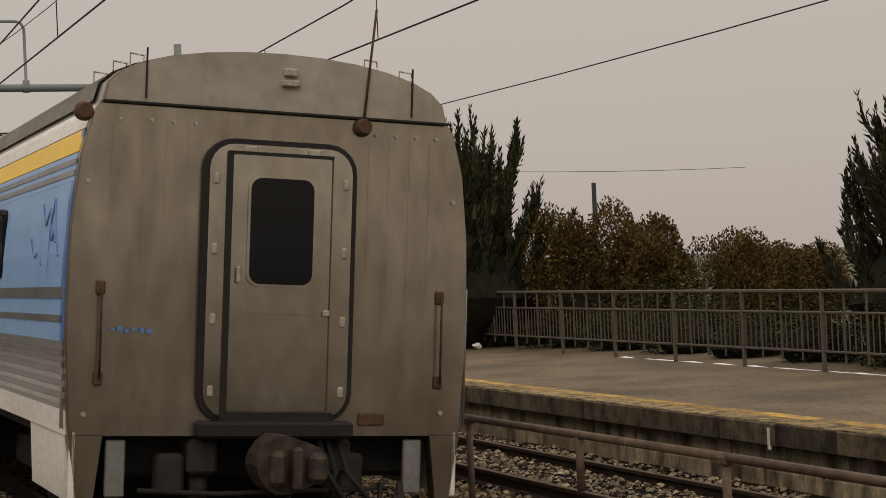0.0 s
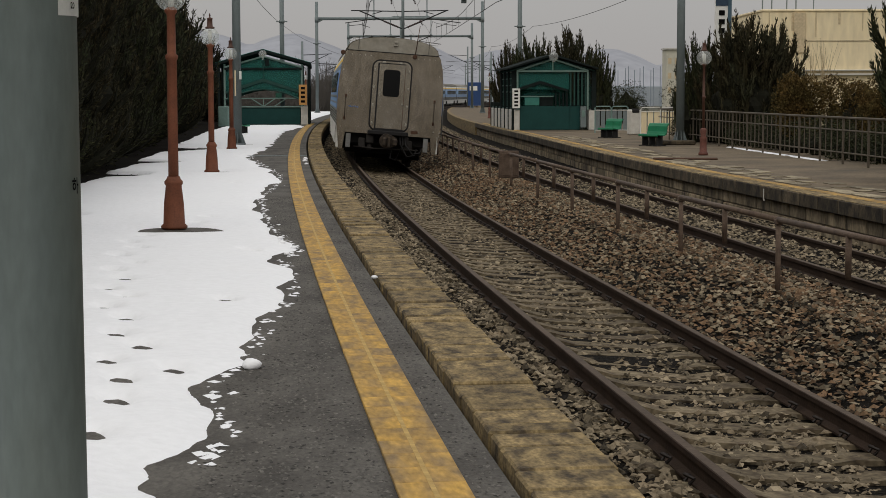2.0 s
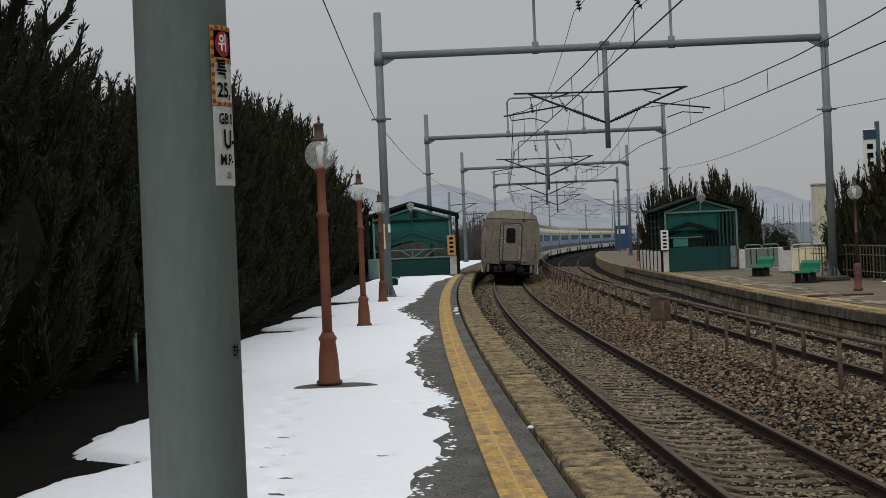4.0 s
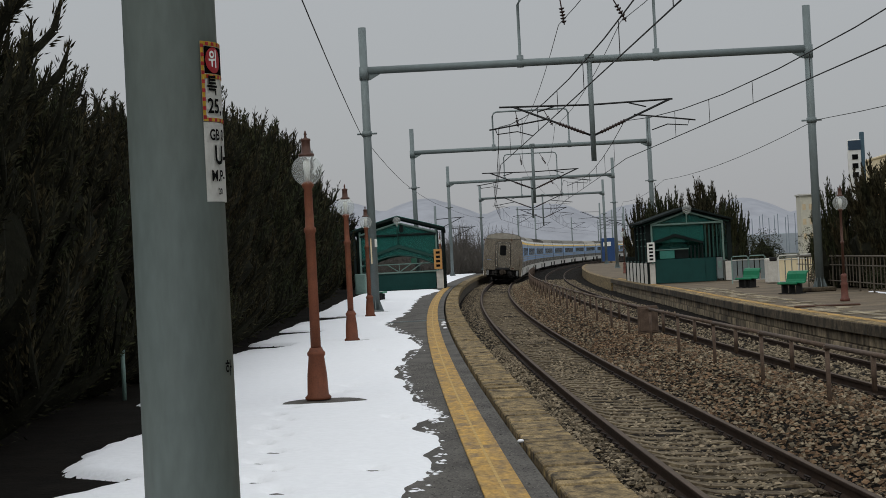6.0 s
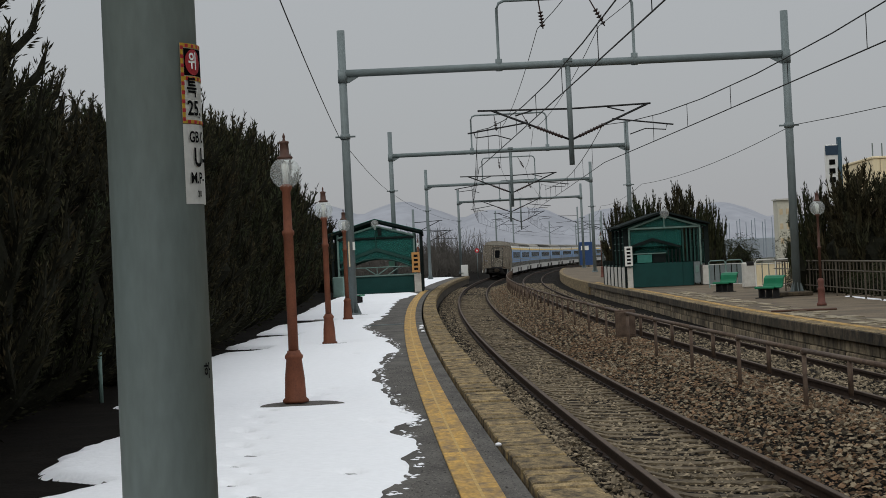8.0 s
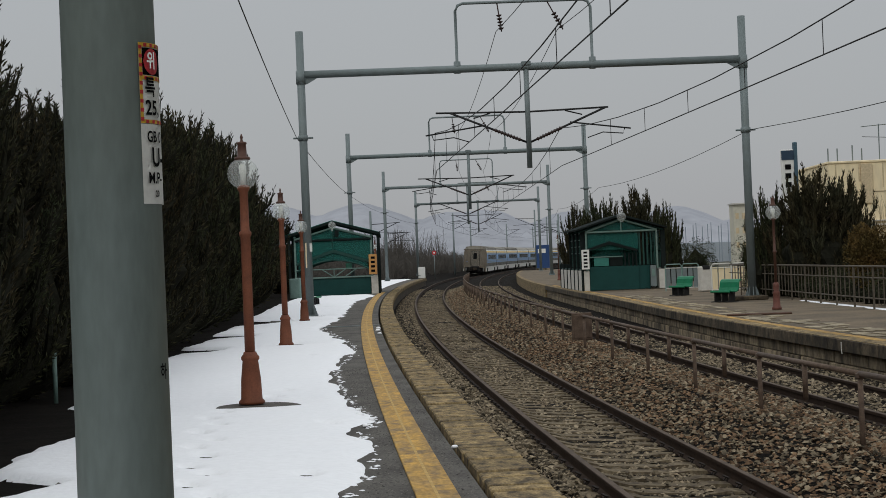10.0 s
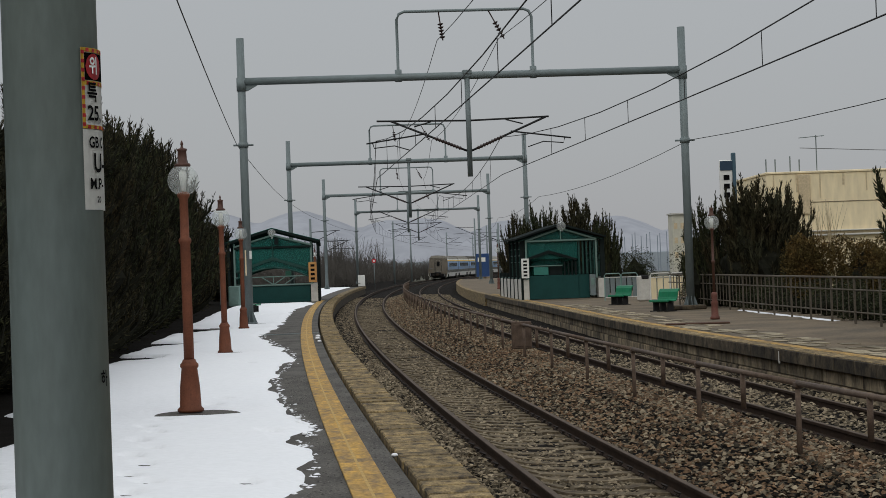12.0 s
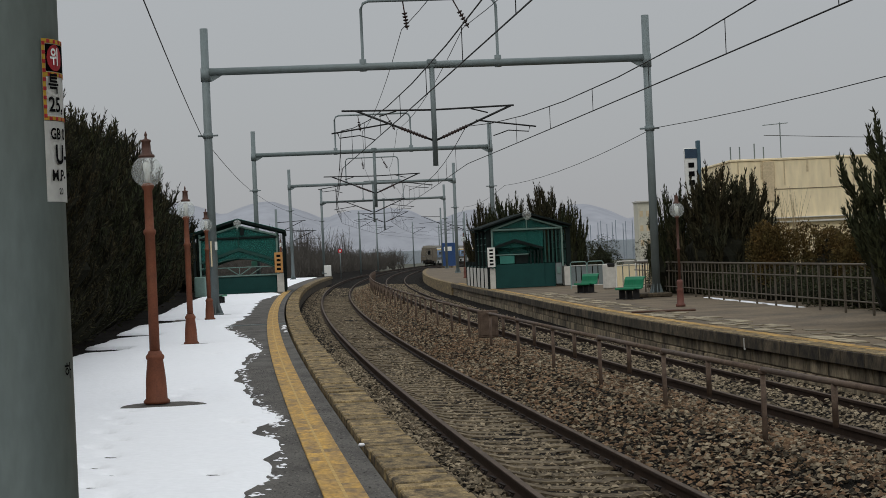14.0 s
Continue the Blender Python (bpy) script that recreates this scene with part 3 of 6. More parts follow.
def coach(rear):
    g = thing("railway_coach", Matrix(), "stainless and blue passenger coach with white skirt", "train coach", "coaches of the train")
    zs = [0.95, 1.3, 1.6, 2.0, 2.4, 2.75, 2.9, 3.05, 3.2, 3.3]
    prof = [(side_x(z), z) for z in zs] + roof_arc()[1:-1] + [(-side_x(z), z) for z in zs[::-1]]
    bm = bmesh.new()
    prism(bm, prof, 0.0, COACH)
    part("body", bm, M_stainless, g)
    bm = bmesh.new()
    arc = roof_arc()
    n = len(arc)
    a = [bm.verts.new((p[0] * 1.012, 0.25, p[1] + 0.015)) for p in arc]
    b = [bm.verts.new((p[0] * 1.012, COACH - 0.2, p[1] + 0.015)) for p in arc]
    for k in range(n - 1):
        bm.faces.new((a[k], a[k + 1], b[k + 1], b[k])).smooth = True
    bmesh.ops.solidify(bm, geom=bm.faces[:], thickness=0.02)
    part("roof", bm, M_roof, g)
    for sg in (-1, 1):
        def band(name, z0, z1, mat, out=0.006, y0=0.06, y1=COACH - 0.06, lbl=""):
            bm = bmesh.new()
            zz = [z0 + (z1 - z0) * k / 3 for k in range(4)]
            inner = [(sg * (side_x(z) - 0.02), z) for z in zz]
            outer = [(sg * (side_x(z) + out), z) for z in zz[::-1]]
            prism(bm, inner + outer, y0, y1)
            bmesh.ops.recalc_face_normals(bm, faces=bm.faces[:])
            return part(name, bm, mat, g, lbl)
        band("upper_white_band", 3.1, 3.26, M_train_white)
        band("yellow_stripe", 2.93, 3.09, M_train_yellow)
        band("upper_blue_band", 2.72, 2.92, M_train_blue)
        for z in (2.76, 2.84):
            band("grey_line", z, z + 0.04, M_train_grey, 0.012)
        band("grey_line", 1.73, 1.78, M_train_grey, 0.012)
        band("window_band", 1.98, 2.72, M_train_blue, 0.004)
        band("lower_blue_band", 1.6, 1.9, M_train_blue)
        band("waist_ribs", 1.9, 1.98, M_train_grey, 0.015)
        band("grey_band", 1.12, 1.6, M_train_grey, 0.004)
        for k in range(5):
            band("corrugation", 1.16 + k * 0.085, 1.2 + k * 0.085, M_stainless, 0.016)
        band("end_edge", 1.6, 3.09, M_train_blue_dk, 0.012, 0.04, 0.14)
        for y0, y1 in ((0.1, 1.7), (4.7, COACH - 4.7), (COACH - 1.7, COACH - 0.1)):
            bm = bmesh.new()
            o = sg * 1.43
            prism(bm, [(y0, 0.5), (y1, 0.5), (y1, 1.12), (y0, 1.12)] if y0 > 1 and y1 < 22 else [(y0, 0.5), (y1 - 0.25, 0.5), (y1, 1.12), (y0, 1.12)] if y0 < 1 else [(y0 + 0.25, 0.5), (y1, 0.5), (y1, 1.12), (y0, 1.12)], o - 0.025, o + 0.025, axis="x")
            bmesh.ops.recalc_face_normals(bm, faces=bm.faces[:])
            part("skirt", bm, M_train_white, g)
        band("skirt_top", 0.95, 1.12, M_train_white, 0.008)
        for k in range(10):
            y = 3.1 + k * 1.78
            bm = bmesh.new()
            zz = (2.06, 2.66)
            prism(bm, [(p, q) for p, q in rounded(y, y + 1.45, *zz, 0.1, 3)], sg * 1.475, sg * 1.518, axis="x")
            bmesh.ops.recalc_face_normals(bm, faces=bm.faces[:])
            part("window", bm, M_dark_glass, g)
    for y in (3.2, COACH - 3.2):
        bm = bmesh.new()
        for sx in (-0.75, 0.75):
            box(bm, sx * 1.35, y, 0.5, 0.16, 3.1, 0.28, 0.03)
            box(bm, sx * 1.35, y, 0.75, 0.25, 0.7, 0.3, 0.04)
        box(bm, 0, y, 0.6, 2.2, 0.6, 0.36, 0.03)
        bogie = part("bogie", bm, M_under, g, "dirty black bogie frame")
        for sx in (-0.75, 0.75):
            for dy in (-1.15, 1.15):
                bm = bmesh.new()
                rod(bm, (sx - 0.06, y + dy, 0.43), (sx + 0.06, y + dy, 0.43), 0.43, n=20)
                part("wheel", bm, M_under, bogie)
    bm = bmesh.new()
    box(bm, 0, COACH / 2, 0.68, 2.5, 12.6, 0.7, 0.05)
    box(bm, 0, COACH / 2, 0.88, 2.6, COACH - 0.6, 0.14, 0.02)
    part("underframe", bm, M_under, g)
    if rear:
        rear_end(g)
    else:
        bm = bmesh.new()
        box(bm, 0, -0.3, 2.0, 1.2, 0.62, 2.1, 0.1)
        part("gangway", bm, M_black, g)
    return g


def rear_end(g):
    """The last coach's end wall with its door, coupler, handrails and fittings."""
    f = -0.0
    def add(name, outline, y0, y1, mat, lbl="", parent=g):
        bm = bmesh.new()
        prism(bm, outline, y0, y1)
        bmesh.ops.recalc_face_normals(bm, faces=bm.faces[:])
        return part(name, bm, mat, parent, lbl)
    zs = [0.95, 1.3, 1.6, 2.0, 2.4, 2.75, 2.9, 3.05, 3.2, 3.27]
    add("end_wall", [(side_x(z) - 0.01, z) for z in zs] + [(-side_x(z) + 0.01, z) for z in zs[::-1]], -0.03, -0.002, M_stainless, "dull dirty stainless end wall")
    add("roof_end", [(p[0] * 0.985, p[1] - 0.005) for p in roof_arc()], -0.045, -0.002, M_roof, "weathered roof end panel")
    bm = bmesh.new()
    box(bm, 0, -0.05, 3.285, 2.6, 0.03, 0.02, 0.005)
    part("gutter", bm, M_black, g)
    add("gangway_seal", rounded(-0.575, 0.575, 1.045, 3.075, 0.22), -0.085, -0.03, M_black, "black rubber door surround")
    frame_ob = add("door_frame", rounded(-0.535, 0.535, 1.085, 3.035, 0.18), -0.1, -0.06, M_stain2, "bare stainless door frame")
    door = add("end_door", rounded(-0.37, 0.37, 1.13, 2.96, 0.02, 2), -0.115, -0.09, M_stain2, "bare stainless end door")
    add("door_gap", rounded(-0.41, -0.368, 1.11, 2.985, 0.01, 1), -0.118, -0.085, M_black, "", door)
    add("door_gap", rounded(-0.38, 0.385, 2.96, 2.985, 0.005, 1), -0.118, -0.085, M_black, "", door)
    add("door_gap", rounded(0.37, 0.382, 1.13, 2.96, 0.004, 1), -0.116, -0.085, M_rust, "", door)
    add("sill", rounded(-0.42, 0.42, 1.05, 1.125, 0.02, 2), -0.14, -0.08, M_black, "", door)
    add("door_rib", rounded(-0.28, 0.3, 1.83, 1.85, 0.005, 1), -0.122, -0.11, M_stain2, "", door)
    add("window_rim", rounded(-0.255, 0.255, 2.02, 2.82, 0.09), -0.128, -0.11, M_stain2, "", door)
    add("window", rounded(-0.235, 0.235, 2.04, 2.8, 0.08), -0.133, -0.12, M_dark_glass, "dark window with rounded corners", door)
    add("kick_plate", rounded(-0.36, 0.36, 1.14, 1.26, 0.01, 1), -0.122, -0.11, M_stain2, "", door)
    bm = bmesh.new()
    box(bm, -0.315, -0.14, 2.1, 0.03, 0.04, 0.12, 0.01)
    box(bm, 0.35, -0.13, 1.84, 0.05, 0.03, 0.05, 0.01)
    part("handle", bm, M_clamp, door)
    for z in (1.27, 1.78, 2.28, 2.78):
        for x in (-0.485, 0.485):
            bm = bmesh.new()
            box(bm, x, -0.1, z, 0.045, 0.03, 0.08, 0.01)
            part("hinge_clamp", bm, M_clamp, frame_ob)
    for x in (-0.24, 0.24):
        bm = bmesh.new()
        box(bm, x, -0.105, 3.0, 0.1, 0.03, 0.05, 0.01)
        part("hinge_clamp", bm, M_clamp, frame_ob)
    for x in (-1.22, -1.0, -0.84, -0.68, 0.68, 0.84, 1.0, 1.16):
        bm = bmesh.new()
        box(bm, x, -0.031, 2.58, 0.006, 0.005, 1.16)
        part("panel_seam", bm, M_stainless, g)
        bm = bmesh.new()
        rod(bm, (x + 0.05, -0.03, 3.17), (x + 0.05, -0.045, 3.17), 0.014, n=8)
        part("rivet", bm, M_clamp, g)
    for x, z in ((-1.38, 2.72), (-1.36, 1.1), (1.3, 1.12), (1.36, 2.7)):
        bm = bmesh.new()
        rod(bm, (x, -0.03, z), (x, -0.045, z), 0.018, n=10)
        part("rivet", bm, M_clamp, g)
    for y0, z0, pts in ((0.35, 2.1, ((0, 0.1), (0.18, 0.3), (0.3, 0.22), (0.5, 0.46), (0.62, 0.34), (0.85, 0.5))), (0.5, 2.0, ((0, 0.3), (0.1, 0.5), (0.2, 0.62), (0.26, 0.4), (0.3, 0.05))), (1.1, 2.05, ((0, 0.1), (0.12, 0.2), (0.3, 0.16), (0.5, 0.3)))):
        for sg in (-1, 1):
            bm = bmesh.new()
            tube(bm, [(sg * (side_x(z0 + q) + 0.004), y0 + p, z0 + q) for p, q in pts], 0.012, 5)
            part("painted_ridge_line", bm, M_train_blue_dk, g)
    for x, w in ((0, 2.6),):
        bm = bmesh.new()
        box(bm, x, -0.028, 2.08, w, 0.008, 0.006)
        part("panel_seam", bm, M_stainless, g)
    for x in (-1.27, 1.27):
        bm = bmesh.new()
        tube(bm, [(x, -0.03, 1.35), (x, -0.09, 1.35), (x, -0.09, 1.98), (x, -0.03, 1.98)], 0.009)
        rail_ob = part("handrail", bm, M_coupler, g, "thin dull iron handrail")
        for z in (1.35, 1.98):
            bm = bmesh.new()
            box(bm, x, -0.045, z, 0.06, 0.035, 0.1, 0.01)
            part("bracket", bm, M_rust, rail_ob)
    for x in (-1.4, 1.45):
        bm = bmesh.new()
        tube(bm, [(x, 0.12, 0.98), (x * 1.06, 0.1, 1.0), (x * 1.06, 0.1, 2.05), (x, 0.12, 2.05)], 0.016)
        part("side_handrail", bm, M_train_grey, g)
    for x in (-1.43, 0.62):
        bm = bmesh.new()
        lathe(bm, [(0.06, -0.09), (0.07, -0.02), (0.05, 0.05)], 14)
        ob = part("tail_lamp", bm, M_rust, g, "round rusty tail lamp")
        ob.matrix_basis = pose(x, -0.07, 3.22 if x > 0 else 3.2, 90, 0, 0)
    bm = bmesh.new()
    rod(bm, (0.62, -0.06, 3.25), (0.7, -0.05, 4.1), 0.01)
    part("aerial", bm, M_rust, g)
    for x, y in ((-1.05, 0.05), (0.7, 0.05), (0.98, 0.05), (-1.12, 0.3), (-1.2, 0.6)):
        z = 3.3 + 0.42 * max(0.0, 1 - (x / 1.3) ** 2) ** 0.4
        bm = bmesh.new()
        tube(bm, [(x - 0.05, y, z - 0.02), (x - 0.05, y, z + 0.07), (x + 0.05, y, z + 0.06), (x + 0.05, y, z - 0.03)], 0.008)
        part("roof_grab", bm, M_stain2, g)
    for x in (-1.0, 1.0):
        bm = bmesh.new()
        box(bm, x, -0.05, 3.5, 0.012, 0.012, 0.36 if x else 0.3)
        part("roof_seam", bm, M_black, g)
    bm = bmesh.new()
    box(bm, 0.05, -0.06, 3.58, 0.1, 0.04, 0.06, 0.01)
    box(bm, 0.05, -0.07, 3.5, 0.14, 0.03, 0.05, 0.01)
    part("marker_lamp", bm, M_clamp, g)
    bm = bmesh.new()
    for k in range(6):
        box(bm, -1.18 + k * 0.052, -0.04, 1.69 + 0.008 * math.sin(k * 2.3), 0.03 + 0.012 * (k % 2), 0.01, 0.018 + 0.01 * ((k * 2) % 3))
    part("lettering_bar", bm, M_train_blue_dk, g, "small blue lettering strip")
    bm = bmesh.new()
    box(bm, 0.75, -0.04, 1.07, 0.2, 0.015, 0.09, 0.01)
    part("plate", bm, M_rust, g)
    # Added black boxes that stand for the deep shade under the coach end.
    for name, x, y, z, sx, sy, sz in (("headstock", 0, 0.35, 0.8, 2.36, 0.25, 0.34), ("tank", -0.2, 1.0, 0.62, 2.0, 0.6, 0.5), ("brake_gear", 0.1, 1.75, 0.42, 1.9, 0.5, 0.4)):
        bm = bmesh.new()
        box(bm, x, y, z, sx, sy, sz, 0.04)
        part(name, bm, M_under_shade, g)
    for x in (-0.5, 0.5):
        bm = bmesh.new()
        box(bm, x, 0.12, 0.8, 0.22, 0.3, 0.26, 0.03)
        rod(bm, (x, 0.1, 0.66), (x, 0.1, 0.48), 0.07, n=10)
        part("air_valve", bm, M_under, g)
    bm = bmesh.new()
    tube(bm, [(-0.95, 0.05, 0.56), (-0.4, -0.05, 0.54), (0.2, -0.02, 0.55), (0.9, 0.05, 0.56)], 0.02)
    part("brake_pipe", bm, M_under, g)
    bm = bmesh.new()
    box(bm, 0, -0.06, 1.0, 1.15, 0.22, 0.12, 0.02)
    part("buffer_plate", bm, M_black, g)
    bm = bmesh.new()
    rod(bm, (0, 0.4, 0.76), (0, -0.25, 0.76), 0.13, n=14)
    prism(bm, [(0.27 * math.cos(a) * (1.05 if math.cos(a) > 0 else 0.9), 0.78 + 0.2 * math.sin(a) * (1 + 0.12 * math.cos(3 * a))) for a in [k * math.pi / 8 for k in range(16)]], -0.5, -0.2)
    box(bm, 0.03, -0.55, 0.76, 0.07, 0.14, 0.3, 0.02)
    box(bm, -0.1, -0.55, 0.76, 0.12, 0.12, 0.26, 0.04)
    box(bm, 0.19, -0.52, 0.76, 0.14, 0.12, 0.22, 0.04)
    bmesh.ops.recalc_face_normals(bm, faces=bm.faces[:])
    part("coupler", bm, M_coupler, g, "heavy rusty knuckle coupler")
    for x in (-1.12, -0.72, 0.62, 1.1):
        bm = bmesh.new()
        if abs(x) < 0.8:
            box(bm, x, 0.1, 0.68, 0.2, 0.2, 0.28, 0.03)
        else:
            box(bm, x, 0.02, 0.72, 0.14, 0.05, 0.4, 0.01)
        part("step_bracket", bm, M_under if abs(x) < 0.8 else M_train_grey, g)
    for x0, x1, z in ((0.35, 0.8, 0.32), (0.42, 0.1, 0.2), (0.5, 0.95, 0.4)):
        bm = bmesh.new()
        tube(bm, [(x0, -0.05, 0.92), (x0 + 0.02, -0.2, 0.7), ((x0 + x1) / 2, -0.28, z + 0.05), (x1, -0.15, z + 0.1), (x1 + 0.05, 0.0, 0.6)], 0.022)
        part("brake_hose", bm, M_black, g)
    for x in (-1.42, 1.42):
        bm = bmesh.new()
        box(bm, x, 0.0, 0.74, 0.05, 0.06, 0.5, 0.015)
        part("corner_skirt", bm, M_train_white, g)
        bm = bmesh.new()
        prism(bm, [(x * 0.86, 0.96), (x * 1.03, 0.96), (x * 0.975, 0.48), (x * 0.9, 0.48)], -0.03, 0.1)
        bmesh.ops.recalc_face_normals(bm, faces=bm.faces[:])
        part("corner_column", bm, M_stainless, g)


M_clamp = material("dull_cast_clamp", (0.42, 0.39, 0.33), 0.5, metal=0.3, var=0.3, scale=20)
M_coupler = material("greasy_coupler_iron", (0.075, 0.055, 0.038), 0.7, metal=0.3, var=0.5, scale=10, fine=40, bump=0.4, tint=(0.025, 0.02, 0.016))

# Near-black colour for the blocks that imitate shade below the floor.
M_under_shade = material("sooty_underframe", (0.012, 0.011, 0.01), 0.9, var=0.4, scale=8, fine=40, bump=0.3)

TRAIN = []


def build_train():
    last = coach(True)
    TRAIN.append(last)
    second = coach(False)
    TRAIN.append(second)
    for _ in range(12):
        TRAIN.append(copy_thing(second, Matrix()))


def train_s(t):
    return 6.5 + 18.4 * t + 0.27 * t * t


def motions():
    ts = [0.0, 0.25, 0.5, 0.75, 1.0, 1.5, 2.0, 2.5, 3.0, 3.5, 4.0, 4.5, 5.0, 5.5, 6.0, 6.5, 7.0, 7.5, 8.0, 8.5, 9.0, 9.5, 10.0, 10.5, 11.0, 11.5, 12.0, 12.5, 13.0, 13.5, 14.0]
    for k, ob in enumerate(TRAIN):
        rows = []
        for t in ts:
            s = train_s(t) + k * PITCH
            xa, ya, _ = trk(s + 3.2)
            xb, yb, _ = trk(s + COACH - 3.2)
            h = math.atan2(xb - xa, yb - ya)
            x, y = xa - math.sin(h) * 3.2, ya - math.cos(h) * 3.2
            lean = math.degrees(math.atan2(2 * CANT, 1.5))
            rows.append((t, pose(x, y, RZ, 0, 0, -math.degrees(h)) @ pose(0.035, 0, 0, 0, lean + 0.3, 0)))
        walk(ob, rows)



# ---- the platforms' surfaces ----
def sheet(rows, s0, s1, step=1.0):
    """A strip whose (d, z) outline may change along the track: rows is a function of s."""
    n, verts, faces = len(rows(s0)), [], []
    count = max(1, int(round((s1 - s0) / step)))
    for k in range(count + 1):
        s = s0 + (s1 - s0) * k / count
        for d, z in rows(s):
            x, y, _ = trk(s, d)
            verts.append((x, y, z))
    for k in range(count):
        for j in range(n):
            a, b = k * n + j, k * n + (j + 1) % n
            faces.append((a, b, b + n, a + n))
    faces.append(tuple(range(n))[::-1])
    faces.append(tuple(count * n + j for j in range(n)))
    return verts, faces


def far_edge(s):
    """Where the far platform's edge lies; it draws away from the track further on."""
    u = min(1.0, max(0.0, (s - 28) / 40))
    return 5.66 + 0.75 * u * u * (3 - 2 * u)


def fence_d(s):
    u = min(1.0, max(0.0, (s - 30) / 20))
    return 10.0 + 0.65 * u


def fixed(name, mesh, m, parent):
    """One more object on a shared mesh, under a parent that stands at the origin."""
    ob = new(name, mesh)
    ob.matrix_basis = m
    ob.parent = parent
    return ob


def build_far_platform():
    base = part("platform_far", sheet(lambda s: [(far_edge(s) + 0.3, -1.0), (14, -1.0), (14, FAR_Z - 0.012), (far_edge(s) + 0.3, FAR_Z - 0.012)], S_LO, 200), M_pave)
    structure(base, "worn far platform with patchy paving")
    bm = bmesh.new()
    box(bm, 0.15, 0, -0.11, 0.34, 0.992, 0.22, 0.012)
    slab = part("coping_slab", bm, [M_dirtwall], base)
    bm = bmesh.new()
    box(bm, 0.16, 0, 0.002, 0.32, 0.985, 0.02, 0.004)
    top = part("coping_top", bm, M_coping, base)
    bm = bmesh.new()
    box(bm, 0.2, 0, 0, 0.2, 0.955, 0.232, 0.018)
    panel = part("wall_block", bm, M_concrete, base)
    bm = bmesh.new()
    box(bm, 0, 0, 0, 0.2, 0.985, 0.014, 0.003)
    line = part("yellow_line", bm, M_yellow_worn, base)
    first = True
    for k in range(100):
        s = -8.0 + k
        e = far_edge(s)
        for proto, d, z, ds in ((slab, e, FAR_Z, 0), (panel, e, FAR_Z - 0.345, 0), (panel, e, FAR_Z - 0.588, 0.42), (panel, e, FAR_Z - 0.831, 0.15), (top, e, FAR_Z, 0), (line, e + 0.47, FAR_Z, 0)):
            m = on(s + ds, far_edge(s + ds) + d - e, z)
            if first and ds == 0:
                proto.matrix_basis = m
            else:
                fixed(proto.name.split(".")[0], proto.data, m, base)
        first = False
    part("far_coping", sheet(lambda s: [(far_edge(s), -1.0), (far_edge(s) + 0.3, -1.0), (far_edge(s) + 0.3, FAR_Z), (far_edge(s), FAR_Z)], 91.6, 200), M_coping, base, kind="stuff")
    for s in (8.6, 16.9, 24.6):
        bm = bmesh.new()
        box(bm, -0.012, 0, -0.15, 0.03, 0.05, 0.22, 0.01)
        ob = part("drain_pipe", bm, M_whitepaint, base, "short white drain pipe")
        ob.matrix_basis = on(s, far_edge(s), FAR_Z)
    rng = random.Random(5)
    bm = bmesh.new()
    for _ in range(170):
        s, d = rng.uniform(20, 62), rng.choice((0.85, 1.2, 1.55)) + rng.uniform(-0.05, 0.05)
        x, y, h = trk(s, far_edge(s) + d)
        box(bm, x, y, FAR_Z - 0.002 + rng.uniform(-0.003, 0.003), rng.uniform(0.2, 0.32), rng.uniform(0.25, 0.8), 0.012, 0, Matrix.Rotation(-h + rng.uniform(-0.06, 0.06), 4, "Z"))
    part("paving_remnants", bm, M_whitepaint_old, base, "pale worn paving slabs", "stuff")


M_whitepaint_old = material("pale_worn_slab", (0.36, 0.3, 0.2), 0.9, var=0.45, scale=6, fine=40, bump=0.3, island=True, tint=(0.2, 0.165, 0.11))


M_yellow_pale = material("pale_yellow_rib", (0.57, 0.38, 0.13), 0.85, var=0.3, scale=7, fine=34, bump=0.3)


